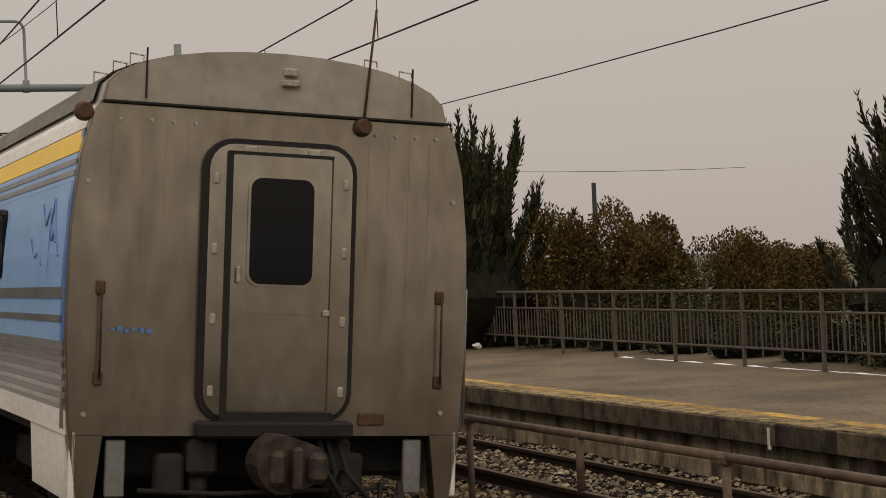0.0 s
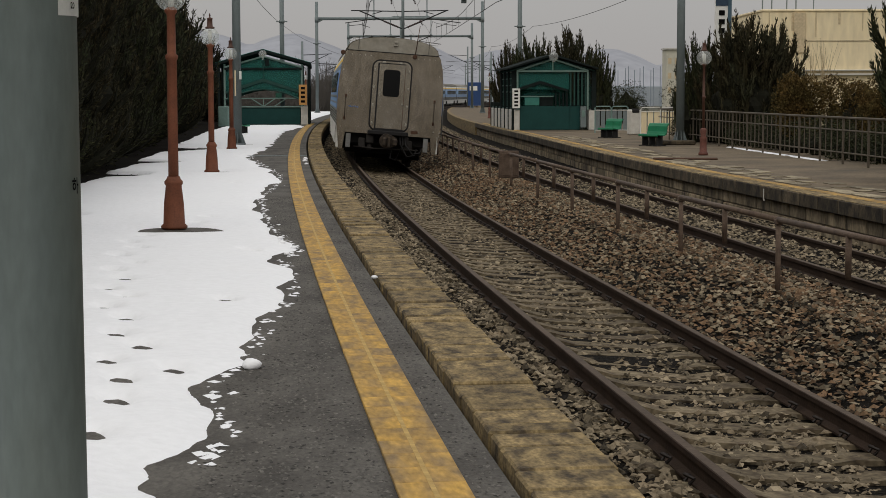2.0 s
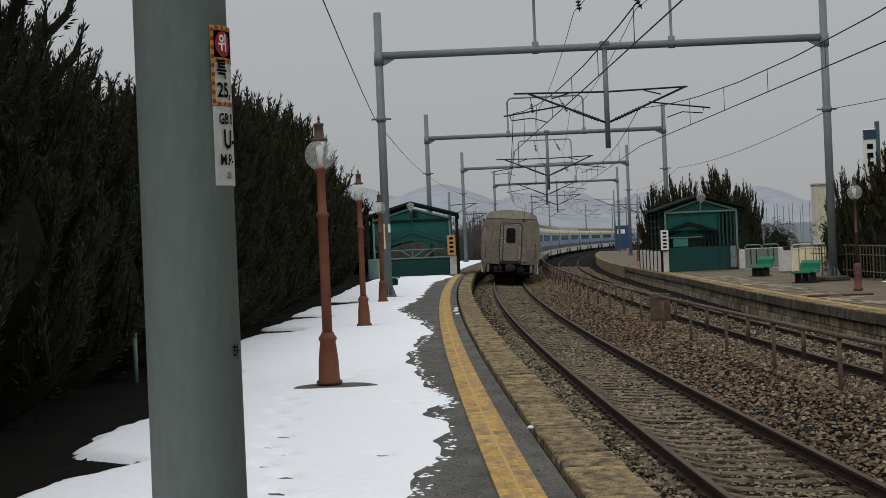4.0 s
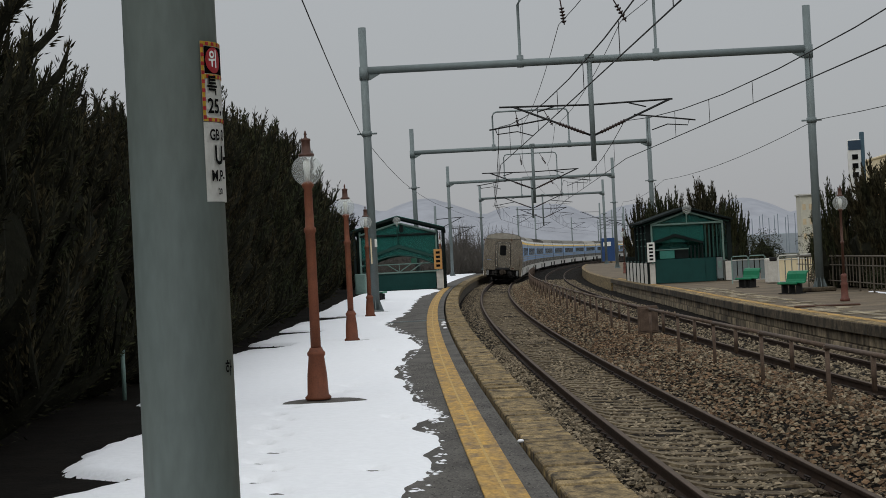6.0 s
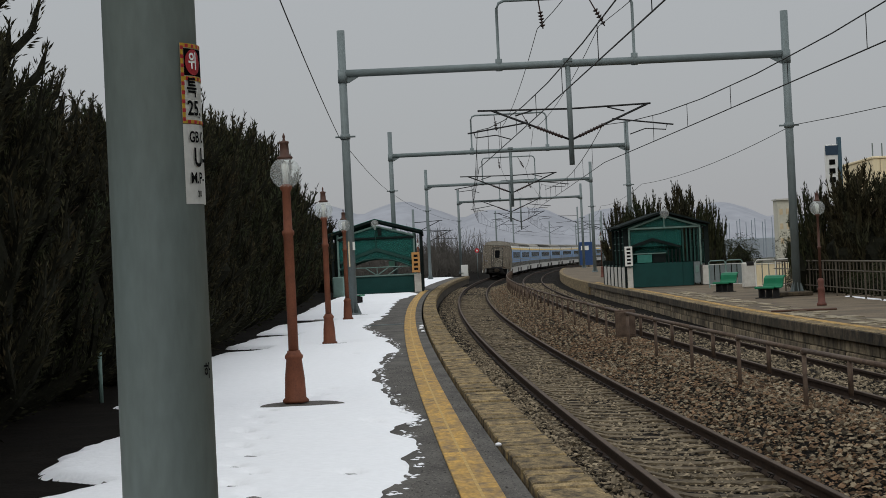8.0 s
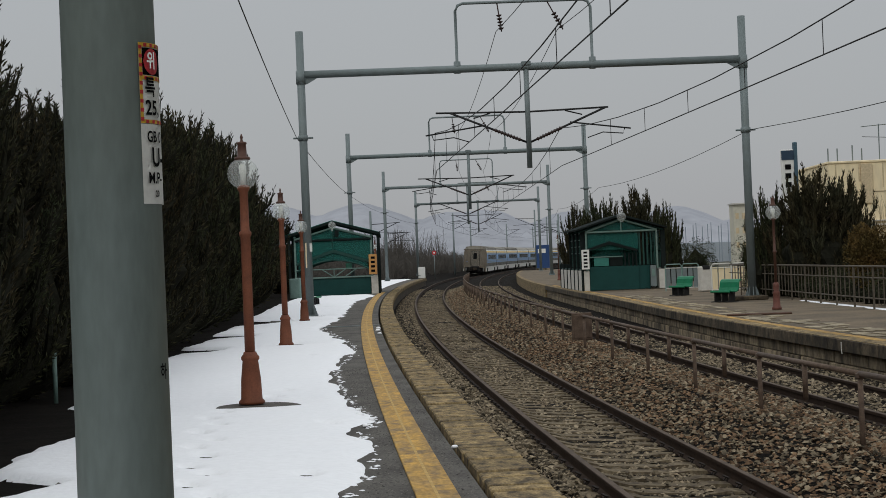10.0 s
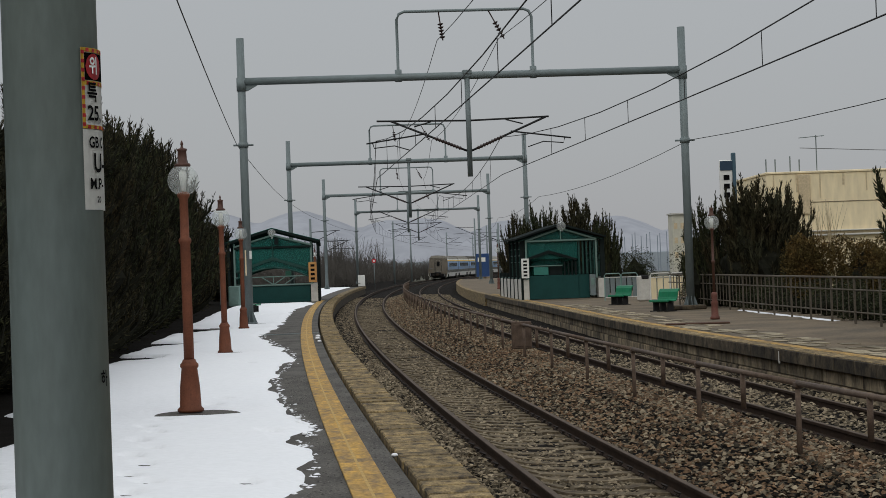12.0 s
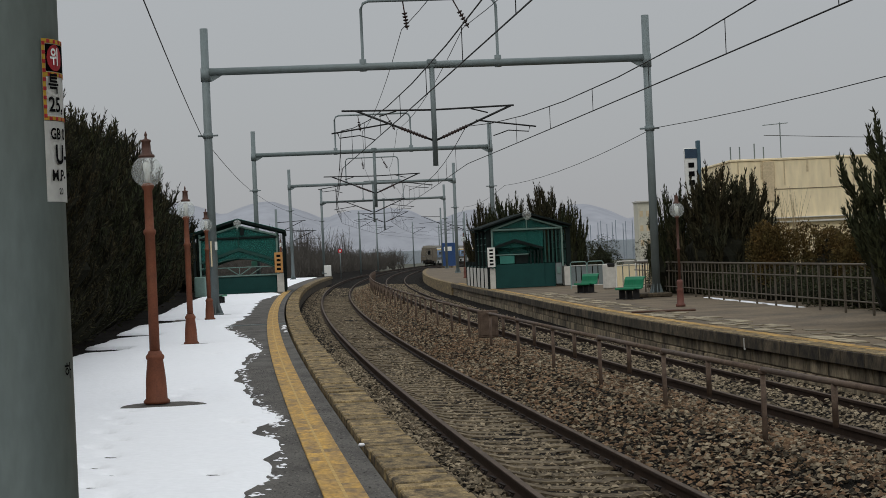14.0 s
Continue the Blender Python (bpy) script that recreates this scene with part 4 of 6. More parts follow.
def build_near_platform():
    base = bpy.data.objects["platform_near"]
    slabs = []
    for ln in (0.21, 0.3, 0.36, 0.48):
        bm = bmesh.new()
        box(bm, 0, 0, -0.1, 0.455, ln, 0.2, 0.012)
        slabs.append((ln, part("coping_slab", bm, M_coping, base)))
    bm = bmesh.new()
    box(bm, 0, 0, -0.002, 0.3, 0.296, 0.02, 0.003)
    box(bm, 0.0, 0, 0.0072, 0.022, 0.294, 0.004, mat=1)
    tile = part("tactile_tile", bm, [M_yellow, M_yellow_pale], base)
    rng = random.Random(3)
    s = 0.8
    for k in range(296):
        ln, slab = slabs[k] if k < 4 else rng.choice(slabs)
        m = on(s + ln / 2, -1.95 + rng.uniform(-0.006, 0.006), rng.uniform(-0.014, 0.006), rng.uniform(-0.9, 0.9))
        s += ln + rng.uniform(0.004, 0.016)
        if k < 4:
            slab.matrix_basis = m
        else:
            fixed("coping_slab", slab.data, m, base)
    coping_end = s
    for k in range(298):
        m = on(1.0 + k * 0.297, -2.575, 0.0, rng.uniform(-0.3, 0.3))
        if k == 0:
            tile.matrix_basis = m
        else:
            fixed("tactile_tile", tile.data, m, base)
    part("far_coping", along([(-2.21, -0.2), (-1.72, -0.2), (-1.72, 0.0), (-2.21, 0.0)], coping_end, 152, 1.0), M_coping, base, kind="stuff")
    part("edge_wall", along([(-2.2, -1.0), (-1.8, -1.0), (-1.8, -0.2), (-2.2, -0.2)], S_LO, 152, 1.0), M_dirtwall, base)
    for s in (40.3,):
        bm = bmesh.new()
        box(bm, 0, 0, -0.003, 1.9, 0.1, 0.022, 0.004)
        ob = part("drain_cover", bm, M_steel, base, "steel drain strip across the platform")
        ob.matrix_basis = on(s, -3.2)
    part("verge_top", along([(-2.4, -1.0), (-40, -1.0), (-40, -0.3), (-4.4, -0.35), (-2.7, -0.8)], 150, 260, 2.0), M_shaded_soil, base)


PRINTS = [(7.0, -4.19), (6.2, -4.21), (5.6, -4.0), (5.0, -4.18), (4.3, -4.04), (3.6, -4.02), (2.7, -4.08), (4.6, -3.76), (9.0, -4.48), (8.4, -4.28), (7.7, -4.39),
          (9.8, -4.4), (10.5, -4.55), (11.2, -4.42), (12.0, -4.6), (12.8, -4.48), (13.6, -4.62), (14.4, -4.5), (8.1, -3.5), (16.4, -4.0), (17.4, -3.9), (12.4, -3.3), (26.0, -3.7)]
EDGE = [(-10, -3.7), (2.0, -3.66), (2.6, -3.42), (4.0, -3.58), (5.5, -3.33), (7.0, -3.2), (9.5, -2.93), (11.5, -3.05), (12.5, -2.85), (16, -3.12), (21.5, -3.27), (26, -2.98), (29, -2.9), (33, -3.2),
        (38.5, -3.75), (42, -3.6), (49.5, -3.31), (60, -3.3), (69, -3.35), (79, -2.75), (84, -3.0)]
BACK = [(-10, -5.4), (4, -5.5), (6.0, -6.2), (7.4, -5.9), (8.4, -5.45), (9.3, -6.1), (11, -6.2), (13, -5.6), (15, -5.7), (16.5, -6.5), (18, -5.6), (22, -6.3), (26, -6.6), (28.5, -6.3), (29.4, -5.5), (30.6, -5.55),
        (31.2, -6.5), (35, -6.2), (36, -5.3), (37, -5.35), (37.8, -6.4), (43, -6.3), (44.4, -5.4), (46, -4.9), (47.4, -4.9), (48.2, -6.3), (58, -6.4), (70, -6.6), (84, -6.6)]


def curve_at(tab, s):
    for (a, u), (b, v) in zip(tab[:-1], tab[1:]):
        if s <= b:
            return u + (v - u) * max(0.0, (s - a) / (b - a))
    return tab[-1][1]


def build_snow():
    verts, faces, idx = [], [], {}
    ds, dd = 0.07, 0.06
    ns, nd = int((84 - -4) / ds), int((6.8 - 2.4) / dd)
    field = np.zeros((ns + 1, nd + 1))
    bare = [(15.3, -4.27, 0.42), (30.8, -4.3, 0.36), (46.0, -4.33, 0.36), (50.2, -4.4, 0.55), (61.2, -4.35, 0.4)]
    for i in range(ns + 1):
        s = -4 + i * ds
        lo, hi = curve_at(BACK, s), curve_at(EDGE, s)
        for j in range(nd + 1):
            d = -2.4 - j * dd
            w = noise.fractal((s * 0.8, d * 2.2, 0), 0.9, 2.2, 4) * 0.2
            near = (hi + noise.noise((s * 0.7, d * 1.2, 4)) * 0.2 + noise.noise((s * 1.7, d * 2.5, 4)) * 0.08 + noise.noise((s * 3.6, d * 5, 7)) * (0.02 + 0.05 * max(0.0, 1 - abs(s) / 11))) - d
            f = min(near * 0.5, (d - lo) + w * 0.5 + noise.noise((s * 3, d * 2, 2)) * 0.12)
            for bs, bd, br in bare:
                q = math.hypot((s - bs) * (0.8 if s < bs else 0.55), (d - bd) * 0.85 if d < bd else (d - bd) * 0.5)
                f = min(f, (q - br * 0.72) * 0.5 + w * 0.1)
            for ps, pd in PRINTS:
                if abs(s - ps) < 0.5 and abs(d - pd) < 0.3:
                    f = min(f, (math.hypot((s - ps) / 0.13, (d - pd + 0.25 * (s - ps)) / 0.06) - 1) * 0.1 + w * 0.05)
            field[i, j] = f
    for i in range(ns + 1):
        s = -4 + i * ds
        for j in range(nd + 1):
            if field[max(0, i - 1):i + 2, max(0, j - 1):j + 2].max() > 0:
                d = -2.4 - j * dd
                x, y, _ = trk(s, d)
                f = field[i, j]
                idx[i, j] = len(verts)
                verts.append((x, y, -0.02 + (0.05 * min(1.0, f / 0.12) ** 0.7 if f > 0 else max(-0.05, f * 0.5)) + (0.012 * noise.noise((s, d * 1.5, 9)) if f > 0.1 else 0)))
    for i in range(ns):
        for j in range(nd):
            q = [(i, j), (i + 1, j), (i + 1, j + 1), (i, j + 1)]
            if all(p in idx for p in q) and max(field[p] for p in q) > 0:
                faces.append([idx[p] for p in q][::-1])
    ob = smooth(part("snow_cover", (verts, faces), M_snow))
    tagged(ob, "thin melting snow with footprints on the platform", "snow", kind="stuff")
    verts, faces = along([(-3.0, 0.0), (-3.3, 0.03), (-5.2, 0.04), (-5.8, 0.0)], 100, 150, 1.0, False)
    ob = part("snow_strip", (verts, faces), M_snow)
    tagged(ob, "far strip of old snow on the platform", "snow", kind="stuff")
    rng = random.Random(8)
    for s, d, r in ((4.7, -3.3, 0.06), (13.2, -2.98, 0.05), (12.7, -2.86, 0.035), (13.9, -2.98, 0.035), (12.0, -2.94, 0.03), (9.6, -2.22, 0.03), (37.5, -2.3, 0.07), (36.2, -2.32, 0.06), (34.5, -2.3, 0.05)):
        bm = bmesh.new()
        bmesh.ops.create_icosphere(bm, subdivisions=2, radius=r)
        for v in bm.verts:
            v.co *= 1 + 0.35 * noise.noise(v.co * 14 + Vector((s, d, 0)))
            v.co.z *= 0.55
        ob = smooth(part("snow_lump", bm, M_snow))
        ob.matrix_basis = on(s, d, r * 0.3, rng.uniform(0, 360))
        tagged(ob, "small lump of old snow on the asphalt", "snow lump", "snow lumps")


# ---- tracks ----
BED = [(-3.2, RZ - 0.24), (-1.35, RZ - 0.15), (-0.98, RZ - 0.115), (-0.6, RZ - 0.17), (0.6, RZ - 0.235), (0.98, RZ - 0.23), (1.4, RZ - 0.14), (2.0, RZ + 0.06), (2.7, RZ - 0.02), (3.1, RZ - 0.05), (5.0, RZ - 0.14), (6.6, RZ - 0.2)]


def build_track():
    bed = bpy.data.objects["ballast_bed"]
    bm = bmesh.new()
    prism(bm, [(-1.03, -0.2), (1.03, -0.2), (1.03, -0.03), (0.95, 0.0), (0.5, 0.0), (0.35, -0.03), (-0.35, -0.03), (-0.5, 0.0), (-0.95, 0.0), (-1.03, -0.03)], -0.13, 0.13)
    bmesh.ops.recalc_face_normals(bm, faces=bm.faces[:])
    proto = part("sleeper", bm, M_sleeper, bed)
    roll = math.degrees(math.atan2(2 * CANT, 1.5))
    rng = random.Random(2)
    first = True
    clips = bmesh.new()
    for d0, count, lift in ((0.0, 180, 0.0), (4.02, 110, 0.03)):
        for k in range(count):
            s = 0.5 + k * 0.56
            m = on(s, d0, RZ + lift - 0.155 + rng.uniform(-0.008, 0.008), rng.uniform(-0.6, 0.6)) @ pose(0, 0, 0, 0, roll, 0)
            if first:
                proto.matrix_basis = m
                first = False
            else:
                fixed("sleeper", proto.data, m, bed)
            if s < 48:
                for x in (-0.86, -0.64, 0.64, 0.86):
                    mm = m @ pose(x, 0, 0.02)
                    pts = [mm @ Vector(p) for p in ((0, -0.05, 0.0), (0.03, -0.05, 0.035), (-0.02, 0, 0.05), (0.03, 0.05, 0.035), (0, 0.05, 0.0))]
                    tube(clips, pts, 0.011, 4)
    part("rail_clips", clips, M_clip, bed, "dark rail fastening clips", "stuff")


def build_stones():
    bed = bpy.data.objects["ballast_bed"]
    rng = np.random.default_rng(4)
    octa = np.array([(1, 0, 0.1), (-1, 0, 0.1), (0, 1, 0.1), (0, -1, 0.1), (0.35, 0.25, 0.9), (-0.4, -0.2, 0.85)], float)
    tris = np.array([(0, 2, 4), (2, 5, 4), (2, 1, 5), (1, 3, 5), (3, 4, 5), (3, 0, 4)])
    bd, bz = np.array([p[0] for p in BED]), np.array([p[1] for p in BED])
    L = np.array(LINE)
    lots = (("ballast_stones", M_stone, 34000, 0.5, 30, -1.66, 5.55, 0.02, 0.046), ("rusty_ballast_stones", M_rust_stone, 11000, 3, 36, 0.95, 3.0, 0.02, 0.046),
            ("track_stones", M_stone, 11000, 0.5, 36, -0.66, 0.66, 0.016, 0.034), ("shoulder_stones", M_stone, 8000, 0.5, 36, -1.68, -0.86, 0.018, 0.04),
            ("further_ballast_stones", M_stone, 42000, 28, 130, -1.66, 5.55, 0.022, 0.045), ("further_rusty_stones", M_rust_stone, 13000, 34, 120, 1.0, 3.1, 0.022, 0.042))
    for name, mat, n, s_lo, s_hi, d_lo, d_hi, r0, r1 in lots:
        s = s_lo + (s_hi - s_lo) * rng.random(n) ** 1.25
        d = rng.uniform(d_lo, d_hi, n)
        keep = np.ones(n, bool)
        for r in (-0.75, 0.75, 3.27, 4.77):
            keep &= abs(d - r) > 0.1
        s, d = s[keep], d[keep]
        n = len(s)
        i = np.clip(((s - L[0, 0]) / STEP).astype(int), 0, len(L) - 1)
        h = L[i, 3]
        u = s - L[i, 0]
        x = L[i, 1] + np.sin(h) * u + d * np.cos(h)
        y = L[i, 2] + np.cos(h) * u - d * np.sin(h)
        r = rng.uniform(r0, r1, n)
        z = np.interp(d, bd, bz) + r * rng.uniform(-0.25, 1.25, n)
        between = np.abs(d) < 0.68
        z = np.where(between, RZ - 0.228 - d * 0.05 + r * rng.uniform(-0.3, 1.0, n), z)
        v = octa[None] * (0.75 + 0.45 * rng.random((n, 6, 1))) + rng.normal(0, 0.13, (n, 6, 3))
        v[:, :4, 2] += rng.uniform(0.0, 0.6, (n, 4))
        v[:, :, 1] *= rng.uniform(0.55, 1.0, n)[:, None]
        a = rng.uniform(0, 6.28, n)
        c, q = np.cos(a)[:, None], np.sin(a)[:, None]
        vx, vy = v[:, :, 0] * c - v[:, :, 1] * q, v[:, :, 0] * q + v[:, :, 1] * c
        v = np.stack([vx, vy, v[:, :, 2]], 2) * r[:, None, None] + np.stack([x, y, z], 1)[:, None]
        f = tris[None] + (np.arange(n) * 6)[:, None, None]
        part(name, (v.reshape(-1, 3).tolist(), f.reshape(-1, 3).tolist()), mat, bed, "loose ballast stones", "stuff")


def build_grit():
    """Loose grit on the asphalt and flakes of snow at the snow's fringe."""
    base = bpy.data.objects["platform_near"]
    rng = np.random.default_rng(14)
    octa = np.array([(1, 0, 0), (-1, 0, 0), (0, 1, 0), (0, -1, 0), (0, 0, 1), (0, 0, -1)], float)
    tris = np.array([(0, 2, 4), (2, 1, 4), (1, 3, 4), (3, 0, 4), (2, 0, 5), (1, 2, 5), (3, 1, 5), (0, 3, 5)])
    for name, mat, n, s0, s1, r0, r1, flat, lbl in (("asphalt_grit", M_grit, 20000, -1.0, 22, 0.004, 0.012, 0.5, "fine loose grit on the asphalt"), ("dark_grit", M_dark_grit, 6000, -1.0, 22, 0.005, 0.014, 0.35, "dark worn spots of the asphalt"), ("snow_flakes", M_snow, 380, 2.0, 40, 0.008, 0.035, 0.3, "scattered crumbs of snow")):
        s = s0 + (s1 - s0) * rng.random(n) ** 1.3
        d = rng.uniform(-3.75, -2.26, n)
        if mat is M_snow:
            edge = np.array([curve_at(EDGE, q) for q in s])
            d = edge + np.abs(rng.normal(0, 0.06, n))
        else:
            d = np.where(d > np.array([curve_at(EDGE, q) for q in s]) + 0.12, d, -2.0)
        ok = (np.abs(d + 2.575) > 0.17) & (d < -2.25)
        s, d = s[ok], d[ok]
        P = np.array([trk(a, b)[:2] for a, b in zip(s, d)])
        m = len(s)
        r = rng.uniform(r0, r1, m)
        v = octa[None] * (0.7 + 0.6 * rng.random((m, 6, 1))) + rng.normal(0, 0.2, (m, 6, 3))
        v[:, :, 2] *= flat
        v[:, :, 1] *= 1.5
        v = v * r[:, None, None] + np.concatenate([P, np.full((m, 1), -0.012)], 1)[:, None]
        f = tris[None, :4] + (np.arange(m) * 6)[:, None, None]
        part(name, (v.reshape(-1, 3).tolist(), f.reshape(-1, 3).tolist()), mat, base, lbl, "stuff")


M_grit = material("pale_grit", (0.14, 0.13, 0.116), 0.9, var=0.2, island=True, objrand=0.4, bump=0)
M_dark_grit = material("dark_grit", (0.05, 0.046, 0.041), 0.9, var=0.2, island=True, objrand=0.4, bump=0)


def pipe_d(s):
    """The pipe fence swings slightly away from the near track at its near end."""
    return 2.1 + 0.25 * min(1.0, max(0.0, (14 - s) / 8))


def build_mid_fence():
    """A low pipe fence between the two tracks, in bays."""
    bm = bmesh.new()
    rod(bm, (0, 0, -0.6), (0, 0, 0.28), 0.03, n=8)
    box(bm, 0, 0, 0.28, 0.08, 0.09, 0.06, 0.01)
    post = part("post", bm, M_midfence)
    bm = bmesh.new()
    rod(bm, (0, 2.0, 0.3), (0, 2.0, -0.12), 0.032, n=8)
    stub = part("hanging_stub", bm, M_midfence)
    bm = bmesh.new()
    rod(bm, (0, 0, 0.3), (0, 4.0, 0.3), 0.032, n=10)
    pipe = part("top_pipe", bm, M_midfence)
    for k in range(-6, 36):
        s = 12.0 + k * 4.0
        xa, ya, _ = trk(s, pipe_d(s))
        xb, yb, _ = trk(s + 4.0, pipe_d(s + 4.0))
        h = math.atan2(xb - xa, yb - ya)
        g = thing("pipe_fence_bay", pose(xa, ya, 0, 0, 0, -math.degrees(h)), "low rusty pipe fence bay between the tracks", "fence", "bays of the pipe fence")
        for ob in (post, stub, pipe):
            if k == -6:
                ob.parent = g
            else:
                fixed(ob.name.split(".")[0], ob.data, Matrix(), g)
    bm = bmesh.new()
    box(bm, 0, 0, 0.06, 0.44, 0.08, 0.6, 0.015)
    box(bm, 0, -0.045, 0.06, 0.36, 0.02, 0.5, 0.008)
    b = part("fence_box", bm, M_midfence)
    b.matrix_basis = on(32.4, 2.1, 0, 0)
    tagged(b, "rusty brown plate box fixed to the pipe fence", "box")


# ---- fence along the far platform ----
def build_far_fence():
    bm = bmesh.new()
    box(bm, 0, 0, 0.54, 0.05, 0.05, 1.1, 0.006)
    post = part("post", bm, M_fence)
    rails = []
    for z, r in ((1.07, 0.026), (0.78, 0.018), (0.26, 0.018)):
        bm = bmesh.new()
        rod(bm, (0, 0, z), (0, 2.0, z), r, n=6)
        rails.append(part("rail", bm, M_fence))
    bm = bmesh.new()
    box(bm, 0, 0, 0.6, 0.02, 0.02, 0.94)
    bar = part("picket", bm, M_fence)
    bm = bmesh.new()
    box(bm, 0, 0, 0.6, 0.026, 0.026, 0.96)
    top_bar = part("upper_bar", bm, M_fence)
    bm = bmesh.new()
    box(bm, 0, 0, 0.52, 0.014, 0.014, 0.52)
    low_bar = part("lower_bar", bm, M_fence)
    first = True
    for k in range(32):
        s = -6.0 + k * 2.0
        xa, ya, _ = trk(s, fence_d(s))
        xb, yb, _ = trk(s + 2, fence_d(s + 2))
        h = math.atan2(xb - xa, yb - ya)
        ln = math.hypot(xb - xa, yb - ya) / 2.0
        g = thing("picket_fence", pose(xa, ya, FAR_Z, 0, 0, -math.degrees(h)), "brown steel picket fence panel along the platform", "fence", "fence panels of the far platform")
        g.scale = (1, ln, 1)
        parts = [(post, 0)] + [(r, 0) for r in rails] + [(bar, 0.5), (bar, 1.5), (top_bar, 1.0)] + ([(low_bar, 0.1 + 0.13 * j) for j in range(15)] if s < 27 else [])
        used = set()
        for ob, y in parts:
            m = Matrix.Translation((0, y, 0))
            if first and ob.name not in used:
                ob.parent = g
                ob.matrix_basis = m
                used.add(ob.name)
            else:
                fixed(ob.name.split(".")[0], ob.data, m, g)
        first = False


# ---- shelters ----
def shelter_left():
    """A gabled shelter: a solid sill panel, open bays with trusses, green glazing above."""
    m = pose(-7.8, 91.8, 0, 0, 0, 3.0)
    g = thing("platform_shelter", m, "green glazed platform shelter with a gabled roof", "shelter", "platform shelters")
    w, deep, ez, az = 2.0, 7.0, 3.1, 3.78

    def bar(name, a, b, r, mat_, lbl="", n=6):
        bm = bmesh.new()
        rod(bm, a, b, r, n=n)
        return part(name, bm, mat_, g, lbl)

    def slab(name, x, y, z, sx, sy, sz, mat_, lbl="", parent=None):
        bm = bmesh.new()
        box(bm, x, y, z, sx, sy, sz, 0.008)
        return part(name, bm, mat_, parent or g, lbl)
    for x in (-w, w):
        for y in (0.0, deep / 2, deep):
            p = slab("post", x, y, 1.6, 0.1, 0.12, 3.1, M_steel_lt if y == 0 else M_green_dk)
            slab("post_base", x + 0.12 * (1 if x > 0 else -1), y - 0.02, 0.47, 0.36 if x > 0 else 0.2, 0.18, 0.94, M_whitepaint, "white painted post base", p)
            slab("outer_post", x + (0.36 if x > 0 else -0.3), y, 1.55, 0.13, 0.13, 3.1, M_black_roof)
    for sg in (-1, 1):
        for y in (-0.3, deep / 2, deep):
            bm = bmesh.new()
            prism(bm, [(0, az), (sg * (w + 0.48), ez - 0.02), (sg * (w + 0.48), ez + 0.1), (0, az + 0.12)], y, y + 0.14)
            bmesh.ops.recalc_face_normals(bm, faces=bm.faces[:])
            part("rafter", bm, M_black_roof, g, "dark roof edge")
        bm = bmesh.new()
        prism(bm, [(0, az + 0.12), (sg * (w + 0.48), ez + 0.1), (sg * (w + 0.48), ez + 0.13), (0, az + 0.15)], -0.32, deep + 0.2)
        bmesh.ops.recalc_face_normals(bm, faces=bm.faces[:])
        part("roof", bm, M_green_roof, g, "green translucent roof sheet")
        bm = bmesh.new()
        box(bm, sg * (w + 0.44), deep / 2, ez - 0.02, 0.1, deep + 0.4, 0.16, 0.01)
        part("eaves_beam", bm, M_black_roof, g)
        for y in (-0.08, deep / 2, deep - 0.1):
            bar("gable_bar", (0, y, az - 0.24), (sg * w, y, ez - 0.12), 0.05, M_steel_lt)
            bm = bmesh.new()
            prism(bm, [(0, 2.24), (sg * (w - 0.05), 1.62), (sg * (w - 0.05), 1.74), (0, 2.4)], y - 0.03, y + 0.03)
            bmesh.ops.recalc_face_normals(bm, faces=bm.faces[:])
            part("arch_bar", bm, M_green_dk, g)
            bm = bmesh.new()
            tube(bm, [(0, y, 1.84), (sg * 0.6, y, 1.78), (sg * 1.2, y, 1.62), (sg * (w - 0.05), y, 1.3)], 0.045)
            part("arch_bar", bm, M_green_dk, g)
            bm = bmesh.new()
            prism(bm, [(0, 1.88), (sg * 0.6, 1.82), (sg * 1.2, 1.66), (sg * 1.8, 1.4), (sg * 1.8, 1.66), (0, 2.23)], y + 0.04, y + 0.055)
            bmesh.ops.recalc_face_normals(bm, faces=bm.faces[:])
            part("arch_pane", bm, M_green_lt, g, "green translucent pane")
        bar("truss_bar", (0, -0.06, 0.95), (sg * 0.62, -0.06, 1.36), 0.03, M_steel_lt)
    bar("truss_bar", (0, -0.06, 0.95), (0, -0.06, 1.4), 0.025, M_steel_lt)
    bar("truss_bar", (0.55, -0.06, 0.95), (1.2, -0.06, 1.36), 0.025, M_steel_lt)
    for z, r, mt in ((2.9, 0.06, M_black_roof), (1.37, 0.03, M_steel_lt), (0.93, 0.045, M_steel_lt)):
        bar("cross_bar", (-w, -0.06, z), (w, -0.06, z), r, mt)
    slab("lower_panel", 0, 0, 0.46, 2 * w - 0.2, 0.05, 0.9, M_green)
    for y in (0.0, deep):
        bm = bmesh.new()
        prism(bm, [(-w + 0.06, 1.74), (0, 2.42), (w - 0.06, 1.74), (w - 0.06, 2.98), (0, az - 0.22), (-w + 0.06, 2.98)], y, y + 0.02)
        bmesh.ops.recalc_face_normals(bm, faces=bm.faces[:])
        part("gable_pane", bm, M_green_lt, g, "green translucent pane")
    bar("hanging_stay", (0, -0.1, 2.4), (0, -0.1, 3.5), 0.025, M_green_dk)
    slab("lamp_bracket", 0.22, -0.16, 3.22, 0.2, 0.12, 0.36, M_black_roof)
    for x in (-w, w):
        for k in range(2):
            y0 = deep / 4 + k * deep / 2
            slab("side_pane", x, y0, 2.3, 0.03, deep / 2 - 0.2, 1.1, M_green_lt)
            slab("side_sill", x, y0, 0.46, 0.04, deep / 2 - 0.2, 0.9, M_green)
            for z in (1.0, 1.72):
                bar("side_rail", (x, y0 - 1.7, z), (x, y0 + 1.7, z), 0.03, M_green_dk)
